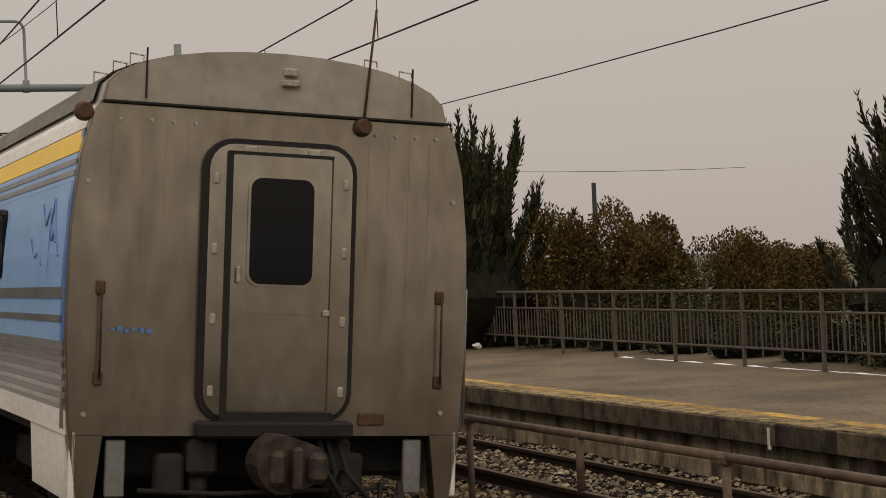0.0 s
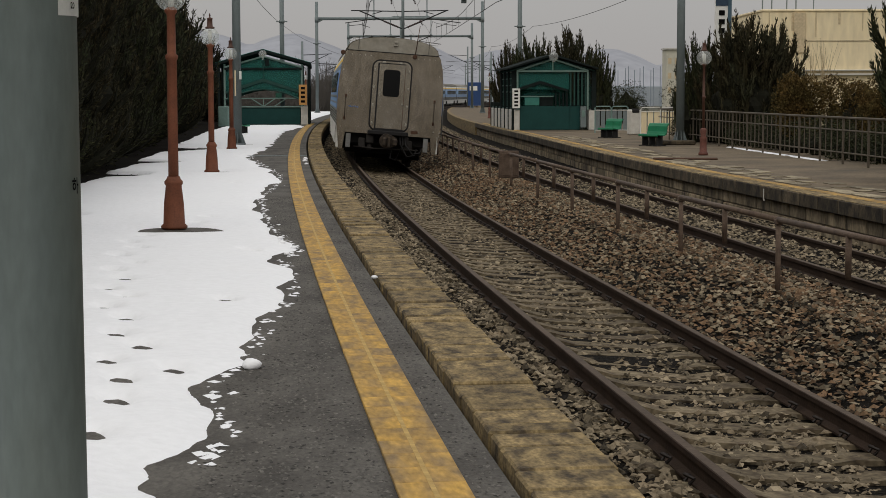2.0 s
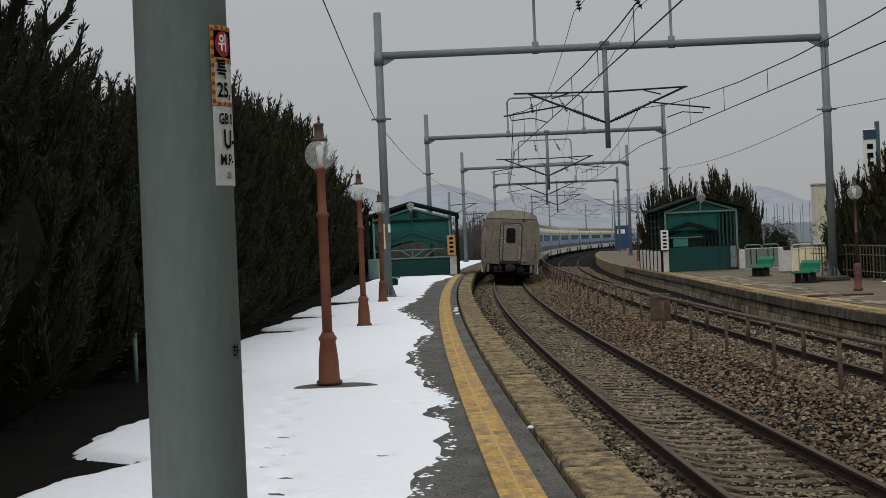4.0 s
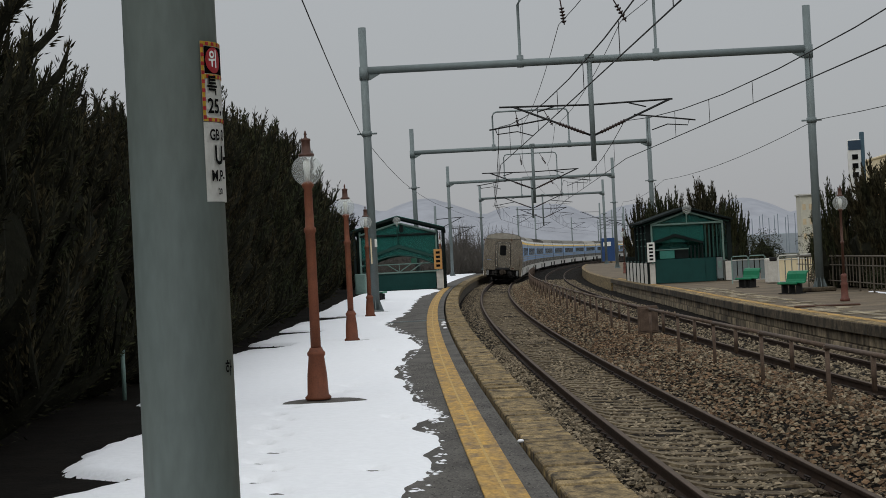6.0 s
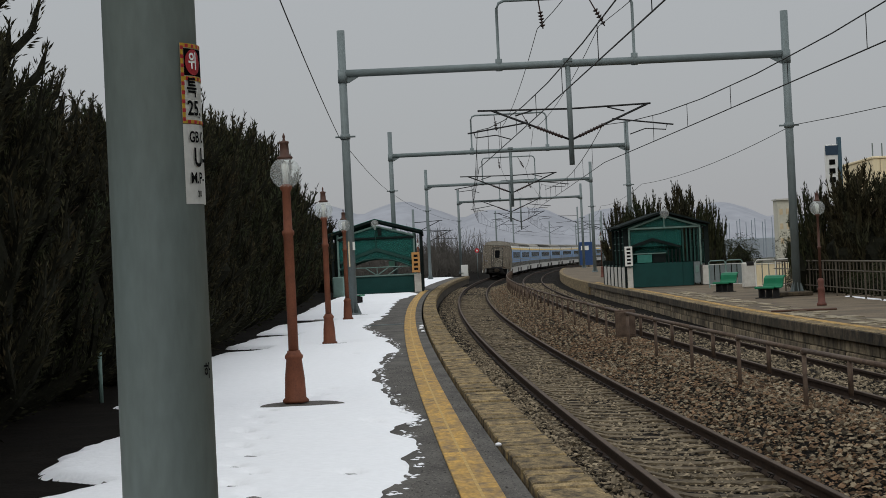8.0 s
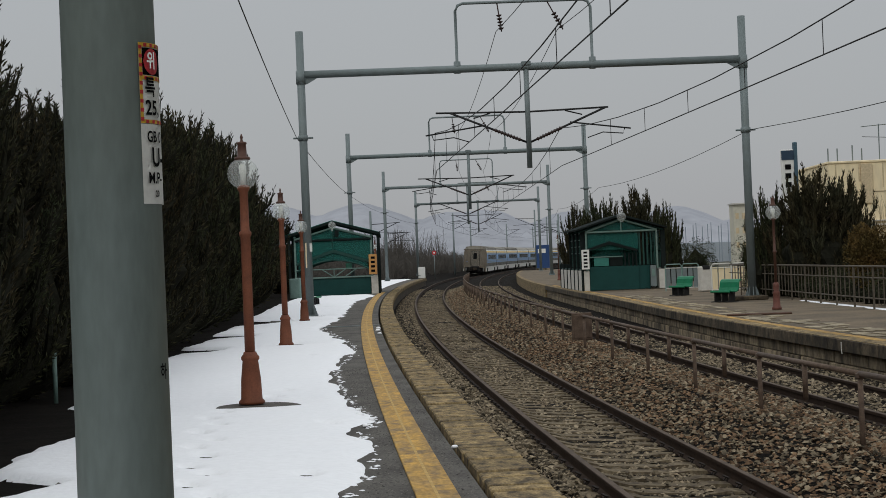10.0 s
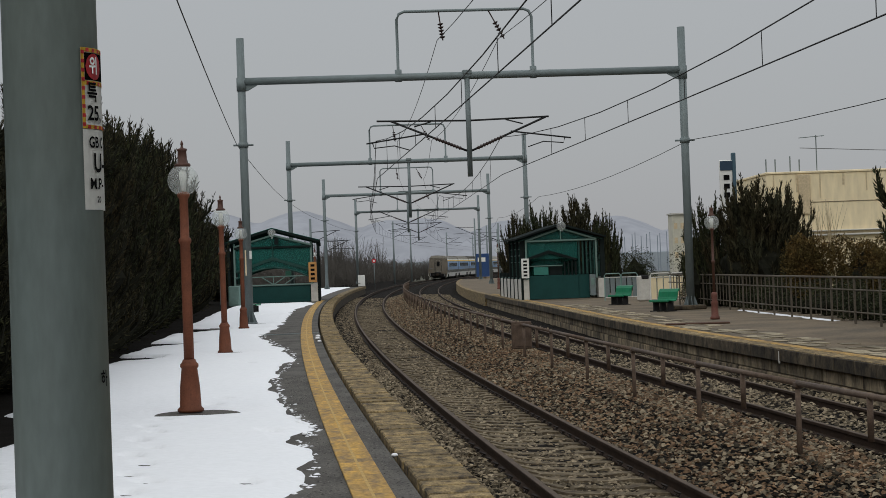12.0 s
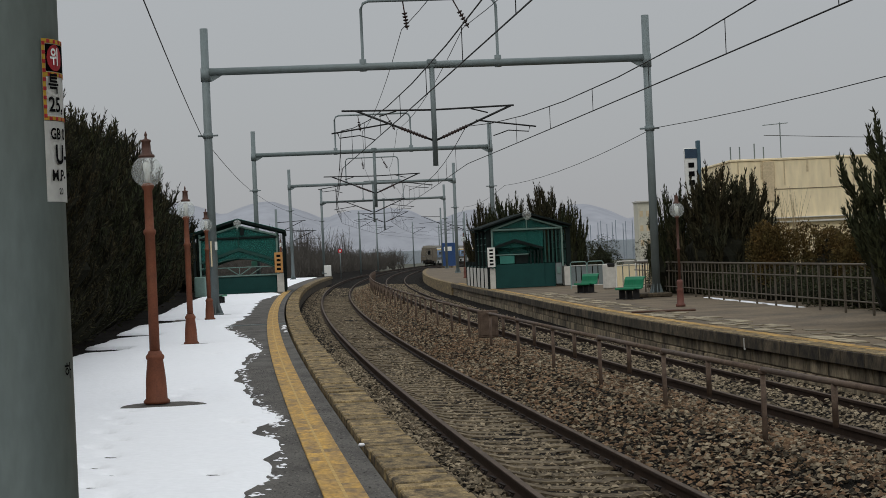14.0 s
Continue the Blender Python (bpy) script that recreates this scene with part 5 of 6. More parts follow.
    slab("back_sill", 0, deep, 0.46, 2 * w - 0.1, 0.05, 0.9, M_green)
    slab("notice", 0.62, deep - 0.1, 1.5, 0.34, 0.03, 0.34, M_label, "small pale notice sheet")
    slab("seat", 0.0, 1.4, 0.46, 2.6, 0.42, 0.06, M_green_dk)
    for x in (-1.0, 1.0):
        slab("seat_leg", x, 1.4, 0.22, 0.08, 0.3, 0.44, M_black)
    bm = bmesh.new()
    lathe(bm, [(0.05, 3.35), (0.05, 3.42)] + [(0.21 * math.sin(radians(a)), 3.66 - 0.2 * math.cos(radians(a))) for a in range(25, 170, 18)] + [(0.04, 3.87)], 16, 0.0, -0.5)
    part("gable_lamp", bm, M_globe, g, "clear round gable lamp")
    for z, x1 in ((2.75, -3.1), (1.95, -3.0)):
        bar("side_arm", (-w - 0.3, -0.1, z), (x1, -0.1, z), 0.035, M_black_roof)
    bar("side_stay", (-w - 0.75, -0.1, 0.0), (-w - 0.75, -0.1, 3.0), 0.05, M_steel)
    bm = bmesh.new()
    lathe(bm, [(0.04, 2.5)] + [(0.19 * math.sin(radians(a)), 2.68 - 0.19 * math.cos(radians(a))) for a in range(25, 170, 18)] + [(0.04, 2.87)], 16, -3.2, -0.1)
    part("side_lamp", bm, M_globe, g, "clear round lamp on a side arm")
    return g


def notice(m, w, h, mat, lines, label, post=0.0):
    ob = thing("notice_board", m, label, "sign")
    bm = bmesh.new()
    box(bm, 0, 0, 0, w, 0.04, h, 0.006)
    part("panel", bm, mat, ob)
    for k in range(lines):
        bm = bmesh.new()
        z = h / 2 - h * (k + 0.8) / (lines + 0.6)
        box(bm, 0, -0.024, z, w * 0.5, 0.006, h / (lines + 0.6) * 0.55)
        part("character_bar", bm, M_ink, ob)
    if post:
        bm = bmesh.new()
        rod(bm, (0, 0.03, -post), (0, 0.03, h / 2), 0.03, n=8)
        part("post", bm, M_steel, ob)
    return ob


def shelter_right():
    """A deeper open shelter: a pale gable frame with a screen, trellised sides on white plinths."""
    x, y, h = trk(72.5, 6.95)
    g = thing("platform_shelter", pose(x, y, FAR_Z, 0, 0, -math.degrees(h)), "dark green shelter with trellised sides and a gabled roof", "shelter", "platform shelters")
    w, deep, ez, az = 3.2, 11.0, 2.8, 3.3
    mid = w / 2

    def slab(name, x, y, z, sx, sy, sz, mat_, lbl="", parent=None):
        bm = bmesh.new()
        box(bm, x, y, z, sx, sy, sz, 0.008)
        return part(name, bm, mat_, parent or g, lbl)

    def bar(name, a, b, r, mat_):
        bm = bmesh.new()
        rod(bm, a, b, r, n=6)
        return part(name, bm, mat_, g)
    for xx in (-0.12, w + 0.28):
        for k in range(7):
            yy = 0.1 + k * deep / 6
            p = slab("post", xx, yy, 1.36 if k < 4 else 0.6, 0.2, 0.17, 2.72 if k < 4 else 1.2, M_black_roof)
            if k < 6:
                slab("plinth", xx, yy + deep / 12, 0.46, 0.14, deep / 6 - 0.2, 0.92, M_whitepaint, "white painted plinth panel", p)
        for z in (0.97, 1.7, 2.0, 2.3, 2.6):
            bar("trellis_rail", (xx, 0.1, z), (xx, (6.0 if z > 1 else deep) + 0.1, z), 0.03, M_green_dk)
        for k in range(24):
            if k % 4 and k < 13:
                yy = 0.1 + k * deep / 24
                slab("trellis_bar", xx, yy, 1.85 if k % 2 else 1.5, 0.04, 0.05, 1.6 if k % 2 else 1.1, M_green_dk)
    slab("plinth", 0.0, 0.0, 0.46, 0.24, 0.16, 0.92, M_whitepaint, "white painted plinth panel")
    slab("plinth", w + 0.18, -0.05, 0.44, 0.3, 0.2, 0.86, M_whitepaint, "white painted plinth panel")
    for sg in (-1, 1):
        bm = bmesh.new()
        prism(bm, [(mid, az), (mid + sg * (mid + 0.42), ez - 0.1), (mid + sg * (mid + 0.42), ez - 0.03), (mid, az + 0.09)], -0.35, 6.2)
        bmesh.ops.recalc_face_normals(bm, faces=bm.faces[:])
        part("roof", bm, M_black_roof, g, "dark sheet roof")
        for k in range(5):
            bar("rafter", (mid, k * 1.5, az - 0.1), (mid + sg * (mid + 0.3), k * 1.5, ez - 0.16), 0.035, M_green_dk)
        bar("gable_bar", (mid, -0.12, az - 0.14), (mid + sg * mid, -0.12, ez - 0.16), 0.045, M_steel_lt)
        bm = bmesh.new()
        prism(bm, [(mid - 0.55, 2.06), (mid - 0.55 + sg * 1.25, 1.7), (mid - 0.55 + sg * 1.25, 1.8), (mid - 0.55, 2.2)], -0.12, -0.02)
        bmesh.ops.recalc_face_normals(bm, faces=bm.faces[:])
        part("arch_bar", bm, M_black_roof, g)
        bm = bmesh.new()
        prism(bm, [(mid - 0.55, 1.54), (mid - 0.55 + sg * 0.72, 1.54), (mid - 0.55 + sg * 0.72, 1.6), (mid - 0.55, 1.92)], 0.3, 0.32)
        bmesh.ops.recalc_face_normals(bm, faces=bm.faces[:])
        part("arch_pane", bm, M_green_lt, g, "green translucent pane")
    for xx in (0.02, w - 0.02):
        bar("frame_post", (xx, -0.1, 0.9), (xx, -0.1, 2.66), 0.045, M_steel_lt)
    bar("cross_bar", (0, -0.1, 2.62), (w, -0.1, 2.62), 0.045, M_steel_lt)
    bar("cross_bar", (0.05, -0.04, 1.5), (1.65, -0.04, 1.5), 0.025, M_steel_lt)
    bar("hanging_stay", (mid, -0.12, 2.62), (mid, -0.12, 3.1), 0.03, M_steel_lt)
    slab("upper_pane", 1.2, 0.0, 2.2, 2.3, 0.02, 0.78, M_green_lt, "green translucent pane")
    bm = bmesh.new()
    prism(bm, [(0.1, 2.68), (w - 0.1, 2.68), (mid, az - 0.18)], 0.0, 0.02)
    bmesh.ops.recalc_face_normals(bm, faces=bm.faces[:])
    part("gable_pane", bm, M_green_lt, g, "green translucent pane")
    slab("lower_panel", 1.2, 0.0, 0.54, 2.3, 0.05, 1.06, M_green)
    slab("door_panel", 2.6, 0.06, 0.54, 0.5, 0.05, 1.06, M_green)
    # Opaque pane; the light through it is put into its pale colour.
    slab("window_pane", 0.68, -0.02, 1.28, 0.66, 0.03, 0.36, M_pane_pale, "pale green pane with its lit look in the colour")
    # A solid dark plate stands in for the shade within an opening.
    slab("dark_opening", 1.35, 0.1, 1.28, 0.6, 0.03, 0.4, M_black_roof)
    for k in range(4):
        slab("louvre_bar", 1.75 + 0.17 * k, 0.0, 1.35, 0.07, 0.06, 0.62, M_black_roof)
    for k in range(5):
        slab("louvre_bar", 2.42 + 0.17 * k, 0.0, 1.84, 0.075, 0.06, 1.5, M_green_dk)
    slab("meter_box", 2.98, -0.1, 0.58, 0.26, 0.16, 0.94, M_steel, "grey steel meter box")
    slab("meter_cover", 2.98, -0.19, 0.72, 0.16, 0.03, 0.3, M_steel_lt)
    slab("back_panel", mid, 6.0, 1.3, w - 0.1, 0.04, 2.5, M_green_lt)
    slab("inner_screen", mid, 4.0, 1.5, w - 0.5, 0.03, 1.9, M_green_lt, "green translucent pane")
    for xx in (0.55, 1.3, 2.1, 2.7):
        slab("inner_post", xx, 3.9, 1.4, 0.08, 0.08, 2.6, M_green_dk)
    bm = bmesh.new()
    lathe(bm, [(0.05, 3.02)] + [(0.21 * math.sin(radians(a)), 3.26 - 0.21 * math.cos(radians(a))) for a in range(25, 170, 18)] + [(0.04, 3.48)], 16, mid, -0.45)
    part("gable_lamp", bm, M_globe, g, "clear round gable lamp")
    notice(g.matrix_basis @ pose(-0.05, -0.2, 1.42), 0.34, 0.88, M_label, 5, "white upright station notice on the shelter's post")


M_black_roof = material("dark_roof_sheet", (0.018, 0.024, 0.023), 0.95, var=0.3, scale=4, spec=0.05)
M_green_roof = glassy("green_roof_sheet", (0.02, 0.1, 0.08), 0.4, 0.4, (0.3, 0.6, 0.52))
M_pane_pale = material("pale_green_pane", (0.05, 0.22, 0.18), 0.3, var=0.2)
M_steel_lt = material("pale_green_bar", (0.17, 0.26, 0.23), 0.6, var=0.2, scale=6)


def bench():
    g = thing("platform_bench", Matrix(), "green plastic bench on a dark frame", "bench", "platform benches")
    prof = [(-0.26, 0.4), (-0.24, 0.46), (-0.05, 0.43), (0.12, 0.42), (0.2, 0.46), (0.24, 0.56), (0.27, 0.76), (0.34, 0.86), (0.4, 0.88)]
    skin = prof + [(y + 0.03, z - 0.035) for y, z in prof[::-1]]
    for k in range(2):
        bm = bmesh.new()
        x = (k - 0.5) * 0.74
        prism(bm, skin, x - 0.365, x + 0.365, axis="x")
        bmesh.ops.recalc_face_normals(bm, faces=bm.faces[:])
        part("seat_shell", bm, M_bench, g)
    bm = bmesh.new()
    box(bm, 0, 0, 0.36, 1.5, 0.1, 0.08, 0.01)
    part("beam", bm, M_black, g)
    for x in (-0.55, 0, 0.55):
        bm = bmesh.new()
        box(bm, x, 0, 0.17, 0.1, 0.3, 0.34, 0.01)
        box(bm, x, 0, 0.015, 0.14, 0.62, 0.03, 0.005)
        part("leg", bm, M_black, g)
    return g


def build_benches():
    b = bench()
    b.matrix_basis = on(48.6, 8.6, FAR_Z, -58)
    b.scale = (0.58, 0.8, 0.8)
    copy_thing(b, on(58.5, 8.9, FAR_Z, -58))
    copy_thing(b, on(65.5, -4.9, 0.0, 80))


def wrap(ob, r):
    """Bend a flat mesh in x and z round an upright pole of radius r."""
    for v in ob.data.vertices:
        a = v.co.x / r
        rr = r - v.co.y
        v.co.x, v.co.y = rr * math.sin(a), -rr * math.cos(a)


def flat_text(body, size, x, z, lift, mat, parent, name="lettering", squeeze=1.0):
    cu = bpy.data.curves.new("letters", "FONT")
    cu.body, cu.size, cu.align_x, cu.align_y = body, size, "LEFT", "CENTER"
    cu.resolution_u = 3
    cu.offset = 0.022 * size
    tmp = bpy.data.objects.new("letters", cu)
    scene.collection.objects.link(tmp)
    dg = bpy.context.evaluated_depsgraph_get()
    me = bpy.data.meshes.new_from_object(tmp.evaluated_get(dg))
    bpy.data.objects.remove(tmp)
    bpy.data.curves.remove(cu)
    me.materials.clear()
    me.materials.append(mat)
    for v in me.vertices:
        v.co = Vector((x + v.co.x * squeeze, lift, z + v.co.y))
    ob = new(name, me)
    ob.parent = parent
    return ob


def build_pole_labels():
    g = bpy.data.objects["catenary_pole"]
    r = 0.156

    def patch(name, x0, x1, z0, z1, lift, mat, parent, lbl="", round_=0.0, n=10):
        bm = bmesh.new()
        prev = None
        for k in range(n + 1):
            u = k / n
            x = x0 + (x1 - x0) * u
            inset = round_ * (1 - math.sqrt(max(0.0, 1 - (2 * u - 1) ** 2))) if round_ else 0
            pair = [bm.verts.new((x, -lift, z0 + inset)), bm.verts.new((x, -lift, z1 - inset))]
            if prev:
                bm.faces.new((prev[0], pair[0], pair[1], prev[1]))
            prev = pair
        bmesh.ops.solidify(bm, geom=bm.faces[:], thickness=0.001)
        ob = part(name, bm, mat, parent, lbl)
        wrap(ob, r)
        return ob
    x0, x1 = 0.13, 0.32
    warn = patch("warning_label", x0, x1, 2.13, 2.39, 0.003, M_label, g, "warning label with a red disc and striped border")
    for z0, z1 in ((2.376, 2.39), (2.27, 2.284), (2.13, 2.142)):
        patch("border_strip", x0, x1, z0, z1, 0.0045, M_label_yellow, warn)
    patch("border_strip", x0, x0 + 0.012, 2.13, 2.39, 0.0045, M_label_yellow, warn)
    for k in range(9):
        patch("border_stripe", x0, x0 + 0.0125, 2.137 + k * 0.029, 2.149 + k * 0.029, 0.0055, M_red, warn, n=2)
    for k in range(6):
        for z in (2.13, 2.271, 2.377):
            patch("border_stripe", x0 + 0.02 + k * 0.03, x0 + 0.034 + k * 0.03, z, z + 0.011, 0.0055, M_red, warn, n=2)
    patch("dark_field", x0 + 0.014, x1, 2.286, 2.374, 0.0042, M_ink, warn)
    patch("red_disc", x0 + 0.017, x0 + 0.1, 2.288, 2.372, 0.006, M_red, warn, round_=0.042, n=16)
    plate = patch("number_label", x0, x1, 1.87, 2.128, 0.003, M_label, g, "white plate with black markings")
    for body, size, x, z, mat, par, sq in (("위", 0.06, x0 + 0.03, 2.33, M_label, warn, 0.85), ("특", 0.068, x0 + 0.018, 2.243, M_ink, warn, 0.85), ("25,", 0.066, x0 + 0.018, 2.178, M_ink, warn, 0.9),
                                            ("GB 0", 0.05, x0 + 0.02, 2.085, M_ink, plate, 0.75), ("U-", 0.085, x0 + 0.038, 2.018, M_ink, plate, 0.8), ("M.P-", 0.05, x0 + 0.02, 1.952, M_ink, plate, 0.8),
                                            ("20", 0.028, x0 + 0.05, 1.902, M_ink, plate, 0.8), ("하", 0.055, 0.168, 1.325, M_ink, g, 0.7)):
        ob = flat_text(body, size, x, z, -0.0075, mat, par, squeeze=sq)
        wrap(ob, r)
    bm = bmesh.new()
    rod(bm, (0, 0, 2.9), (0, 0, 2.99), 0.15, n=24)
    part("seam_band", bm, M_pole, g)


# ---- small things along the line ----
def build_lineside():
    for dx, z, ht, wd, mt, lbl in ((-0.05, 1.95, 0.8, 0.045, M_cream, "narrow pale yellow strip on the gantry post"), (0.11, 2.2, 0.26, 0.08, M_label, "small white number plate on the gantry post")):
        bm = bmesh.new()
        box(bm, dx, -0.15, z, wd, 0.012, ht, 0.003)
        ob = part("post_plate", bm, mt)
        ob.matrix_basis = on(50.2, -4.4)
        tagged(ob, lbl, "plate")
    rng = random.Random(17)
    for s, d, r in ((27.6, 9.75, 0.16), (26.4, 9.7, 0.13), (25.9, 9.72, 0.12), (25.2, 9.7, 0.1)):
        bm = bmesh.new()
        bmesh.ops.create_icosphere(bm, subdivisions=2, radius=r)
        for v in bm.verts:
            v.co *= 1 + 0.6 * noise.noise(v.co * 9 + Vector((s, d, 0)))
            v.co.z *= 0.6
        ob = part("crumpled_bag", bm, M_label)
        ob.matrix_basis = on(s, d, FAR_Z + r * 0.6, rng.uniform(0, 360))
        tagged(ob, "crumpled white litter bag at the fence foot", "litter", "litter by the fence")
    wire("roof_cable", [(16.6, 76, 6.2), (47.7, 93.5, 6.5)], 0.014, "thin slack cable from the roof of the building", 0.25)
    x, y, h = trk(88, -3.4)
    notice(pose(-5.72, 91.45, 1.55, 0, 0, 3), 0.42, 1.05, M_orange, 4, "orange notice with dark lettering on the shelter post")
    bm = bmesh.new()
    box(bm, 0, 0, 0.5, 0.55, 0.45, 1.0, 0.04)
    box(bm, 0, -0.235, 0.5, 0.42, 0.02, 0.8, 0.006)
    b = part("cabinet", bm, M_steel_lt)
    b.matrix_basis = pose(-9.3, 86.5, 0)
    tagged(b, "grey-green lineside cabinet beside the shelter", "cabinet")
    g = thing("waste_bin", on(63.0, 10.6, FAR_Z, 8), "tall white platform bin with a dark mouth", "bin")
    bm = bmesh.new()
    box(bm, 0, 0, 0.5, 0.44, 0.42, 1.0, 0.05)
    part("body", bm, M_whitepaint, g)
    bm = bmesh.new()
    box(bm, 0.02, -0.18, 0.95, 0.3, 0.14, 0.16, 0.03)
    part("mouth", bm, M_black, g)
    for s, d, ln, mt in ((66.0, 9.85, 0.66, M_steel), (66.0, 10.55, 0.66, M_steel), (60.0, 10.72, 0.74, M_cream), (60.0, 11.5, 0.74, M_cream)):
        g = thing("gate_panel", on(s, d, FAR_Z, -4), "white framed slatted gate panel beside the platform", "gate", "gate panels by the platform")
        bm = bmesh.new()
        tube(bm, [(-ln / 2, 0, 0), (-ln / 2, 0, 1.04), (-ln / 2 + 0.06, 0, 1.1), (ln / 2 - 0.06, 0, 1.1), (ln / 2, 0, 1.04), (ln / 2, 0, 0)], 0.024)
        part("frame", bm, M_whitepaint if mt is M_cream else M_steel_lt, g)
        for z in (0.12, 0.94):
            bm = bmesh.new()
            rod(bm, (-ln / 2, 0, z), (ln / 2, 0, z), 0.016, n=6)
            part("rail", bm, M_whitepaint, g)
        count = int(ln / 0.19)
        for k in range(count):
            bm = bmesh.new()
            box(bm, -ln / 2 + (k + 0.5) * ln / count, 0.02, 0.55, ln / count * 0.82, 0.02, 0.84, 0.004)
            part("slat", bm, mt, g)
    g = thing("help_booth", pose(7.1, 205, FAR_Z, 0, 0, -4), "blue panelled booth on the far platform", "booth")
    bm = bmesh.new()
    box(bm, 0, 0, 1.45, 1.5, 1.2, 2.9, 0.04)
    part("body", bm, M_bluebooth, g)
    bm = bmesh.new()
    box(bm, -0.1, -0.62, 2.2, 0.9, 0.03, 0.5)
    part("poster", bm, M_label, g)
    bm = bmesh.new()
    box(bm, 0, 0, 0.05, 1.7, 1.4, 0.3, 0.03)
    part("plinth", bm, M_concrete, g)
    g = thing("round_signal", pose(-5.2, 190, -0.6), "small round red signal board on a post", "signal")
    bm = bmesh.new()
    rod(bm, (0, 0, 0), (0, 0, 3.2), 0.04)
    part("post", bm, M_steel, g)
    bm = bmesh.new()
    rod(bm, (0, -0.06, 3.0), (0, -0.02, 3.0), 0.24, n=20)
    part("disc", bm, M_red, g)
    bm = bmesh.new()
    rod(bm, (0, -0.08, 3.0), (0, -0.05, 3.0), 0.1, n=16)
    part("lens", bm, M_label, g)
    bm = bmesh.new()
    box(bm, 0, 0, 0.6, 0.75, 0.5, 1.2, 0.03)
    ob = part("relay_cabinet", bm, M_label)
    ob.matrix_basis = pose(-6.62, 190, -0.3)
    tagged(ob, "white relay cabinet beside the line", "cabinet")
    g = thing("station_nameboard", pose(10.55, 60, FAR_Z, 0, 0, 8), "tall navy and white station sign tower", "sign")
    bm = bmesh.new()
    box(bm, 0.26, 0, 2.6, 0.12, 0.2, 5.2, 0.02)
    part("post", bm, M_bluegrey, g)
    bm = bmesh.new()
    box(bm, -0.02, 0, 4.0, 0.46, 0.1, 1.9, 0.02)
    part("board", bm, M_label, g)
    bm = bmesh.new()
    box(bm, -0.02, -0.06, 4.76, 0.44, 0.02, 0.32)
    part("heading", bm, M_navy, g)
    for k in range(3):
        bm = bmesh.new()
        box(bm, -0.02, -0.06, 4.36 - k * 0.3, 0.2, 0.02, 0.17)
        part("character_bar", bm, M_ink, g)
    for s, d in ((43.5, 7.2),):
        bm = bmesh.new()
        box(bm, 0, 0, 0.01, 1.6, 0.5, 0.04, 0.01)
        ob = part("steel_cover", bm, M_rust)
        ob.matrix_basis = on(s - 6, d, FAR_Z, -12)
        tagged(ob, "dark rusty cover plate on the far platform", "cover plate")
    bm = bmesh.new()
    box(bm, 0, 0, 0.06, 1.3, 1.3, 0.14, 0.03)
    ob = part("post_plinth", bm, M_dirtwall)
    ob.matrix_basis = on(50.2, 9.55, FAR_Z)
    tagged(ob, "low dark concrete plinth round the gantry post", "plinth")
    bm = bmesh.new()
    rod(bm, (0, 0, 0), (0, 0, 0.75), 0.03, n=8)
    ob = part("marker_stake", bm, M_steel_lt)
    ob.matrix_basis = on(17.6, -6.9, -0.05)
    tagged(ob, "short grey stake in the soil", "stake")


M_bluegrey = material("blue_grey_paint", (0.07, 0.13, 0.17), 0.6, var=0.2)


def build_fence_snow():
    rows = lambda s: [(fence_d(s) + 0.0 - 0.14 * noise.noise((s * 0.9, 0, 1)) - 0.05 * noise.noise((s * 3, 0, 1)), FAR_Z - 0.02), (fence_d(s) + 0.06, FAR_Z + 0.004), (fence_d(s) + 0.16, FAR_Z + 0.01), (fence_d(s) + 0.25, FAR_Z - 0.02)]
    for s0, s1 in ((36, 47), (12.5, 20)):
        thin = lambda s: [(fence_d(s) + 0.02, FAR_Z - 0.02), (fence_d(s) + 0.08, FAR_Z - 0.006 + 0.022 * noise.noise((s * 2.3, 5, 1))), (fence_d(s) + 0.16, FAR_Z - 0.02)]
        ob = part("snow_strip", sheet(rows if s0 > 30 else thin, s0, s1, 0.2), M_snow)
        tagged(ob, "thin line of old snow along the fence foot", "snow", kind="stuff")


# ---- trees ----
def leaf_cloud(rng, flames, per, blade, spread):
    """Fine scale-leaf sprigs set round bent tapering flames (points, radius), as vertices and faces."""
    vs = []
    for pts, rad in flames:
        length = float(np.linalg.norm(np.diff(pts, axis=0), axis=1).sum())
        n = max(8, int(per * length * (0.4 + rad * 2.4)))
        u = rng.random(n) ** 0.9
        q = u * (len(pts) - 1)
        k = np.minimum(q.astype(int), len(pts) - 2)
        a, b = pts[k], pts[k + 1]
        d = b - a
        d /= np.linalg.norm(d, axis=1)[:, None] + 1e-9
        off = rng.normal(0, 1, (n, 3))
        off -= (off * d).sum(1)[:, None] * d
        off /= np.linalg.norm(off, axis=1)[:, None] + 1e-9
        r = rad * np.minimum(1.0, 0.45 + u * 2) * (1 - u) ** 0.8 * (0.45 + 0.6 * rng.random(n))
        c = a + (q - k)[:, None] * (b - a) + off * r[:, None]
        way = d + off * spread + rng.normal(0, 0.22, (n, 3))
        way /= np.linalg.norm(way, axis=1)[:, None]
        side = np.cross(way, rng.normal(0, 1, (n, 3)))
        side /= np.linalg.norm(side, axis=1)[:, None] + 1e-9
        ln = blade * rng.uniform(0.6, 1.5, n)[:, None]
        w = ln * 0.13
        vs.append(np.stack([c - side * w * 0.6, c + way * ln * 0.4 + side * w, c + way * ln, c + way * ln * 0.35 - side * w], 1))
    v = np.concatenate(vs)
    n = len(v)
    return v.reshape(-1, 3).tolist(), np.arange(n * 4).reshape(n, 4).tolist()


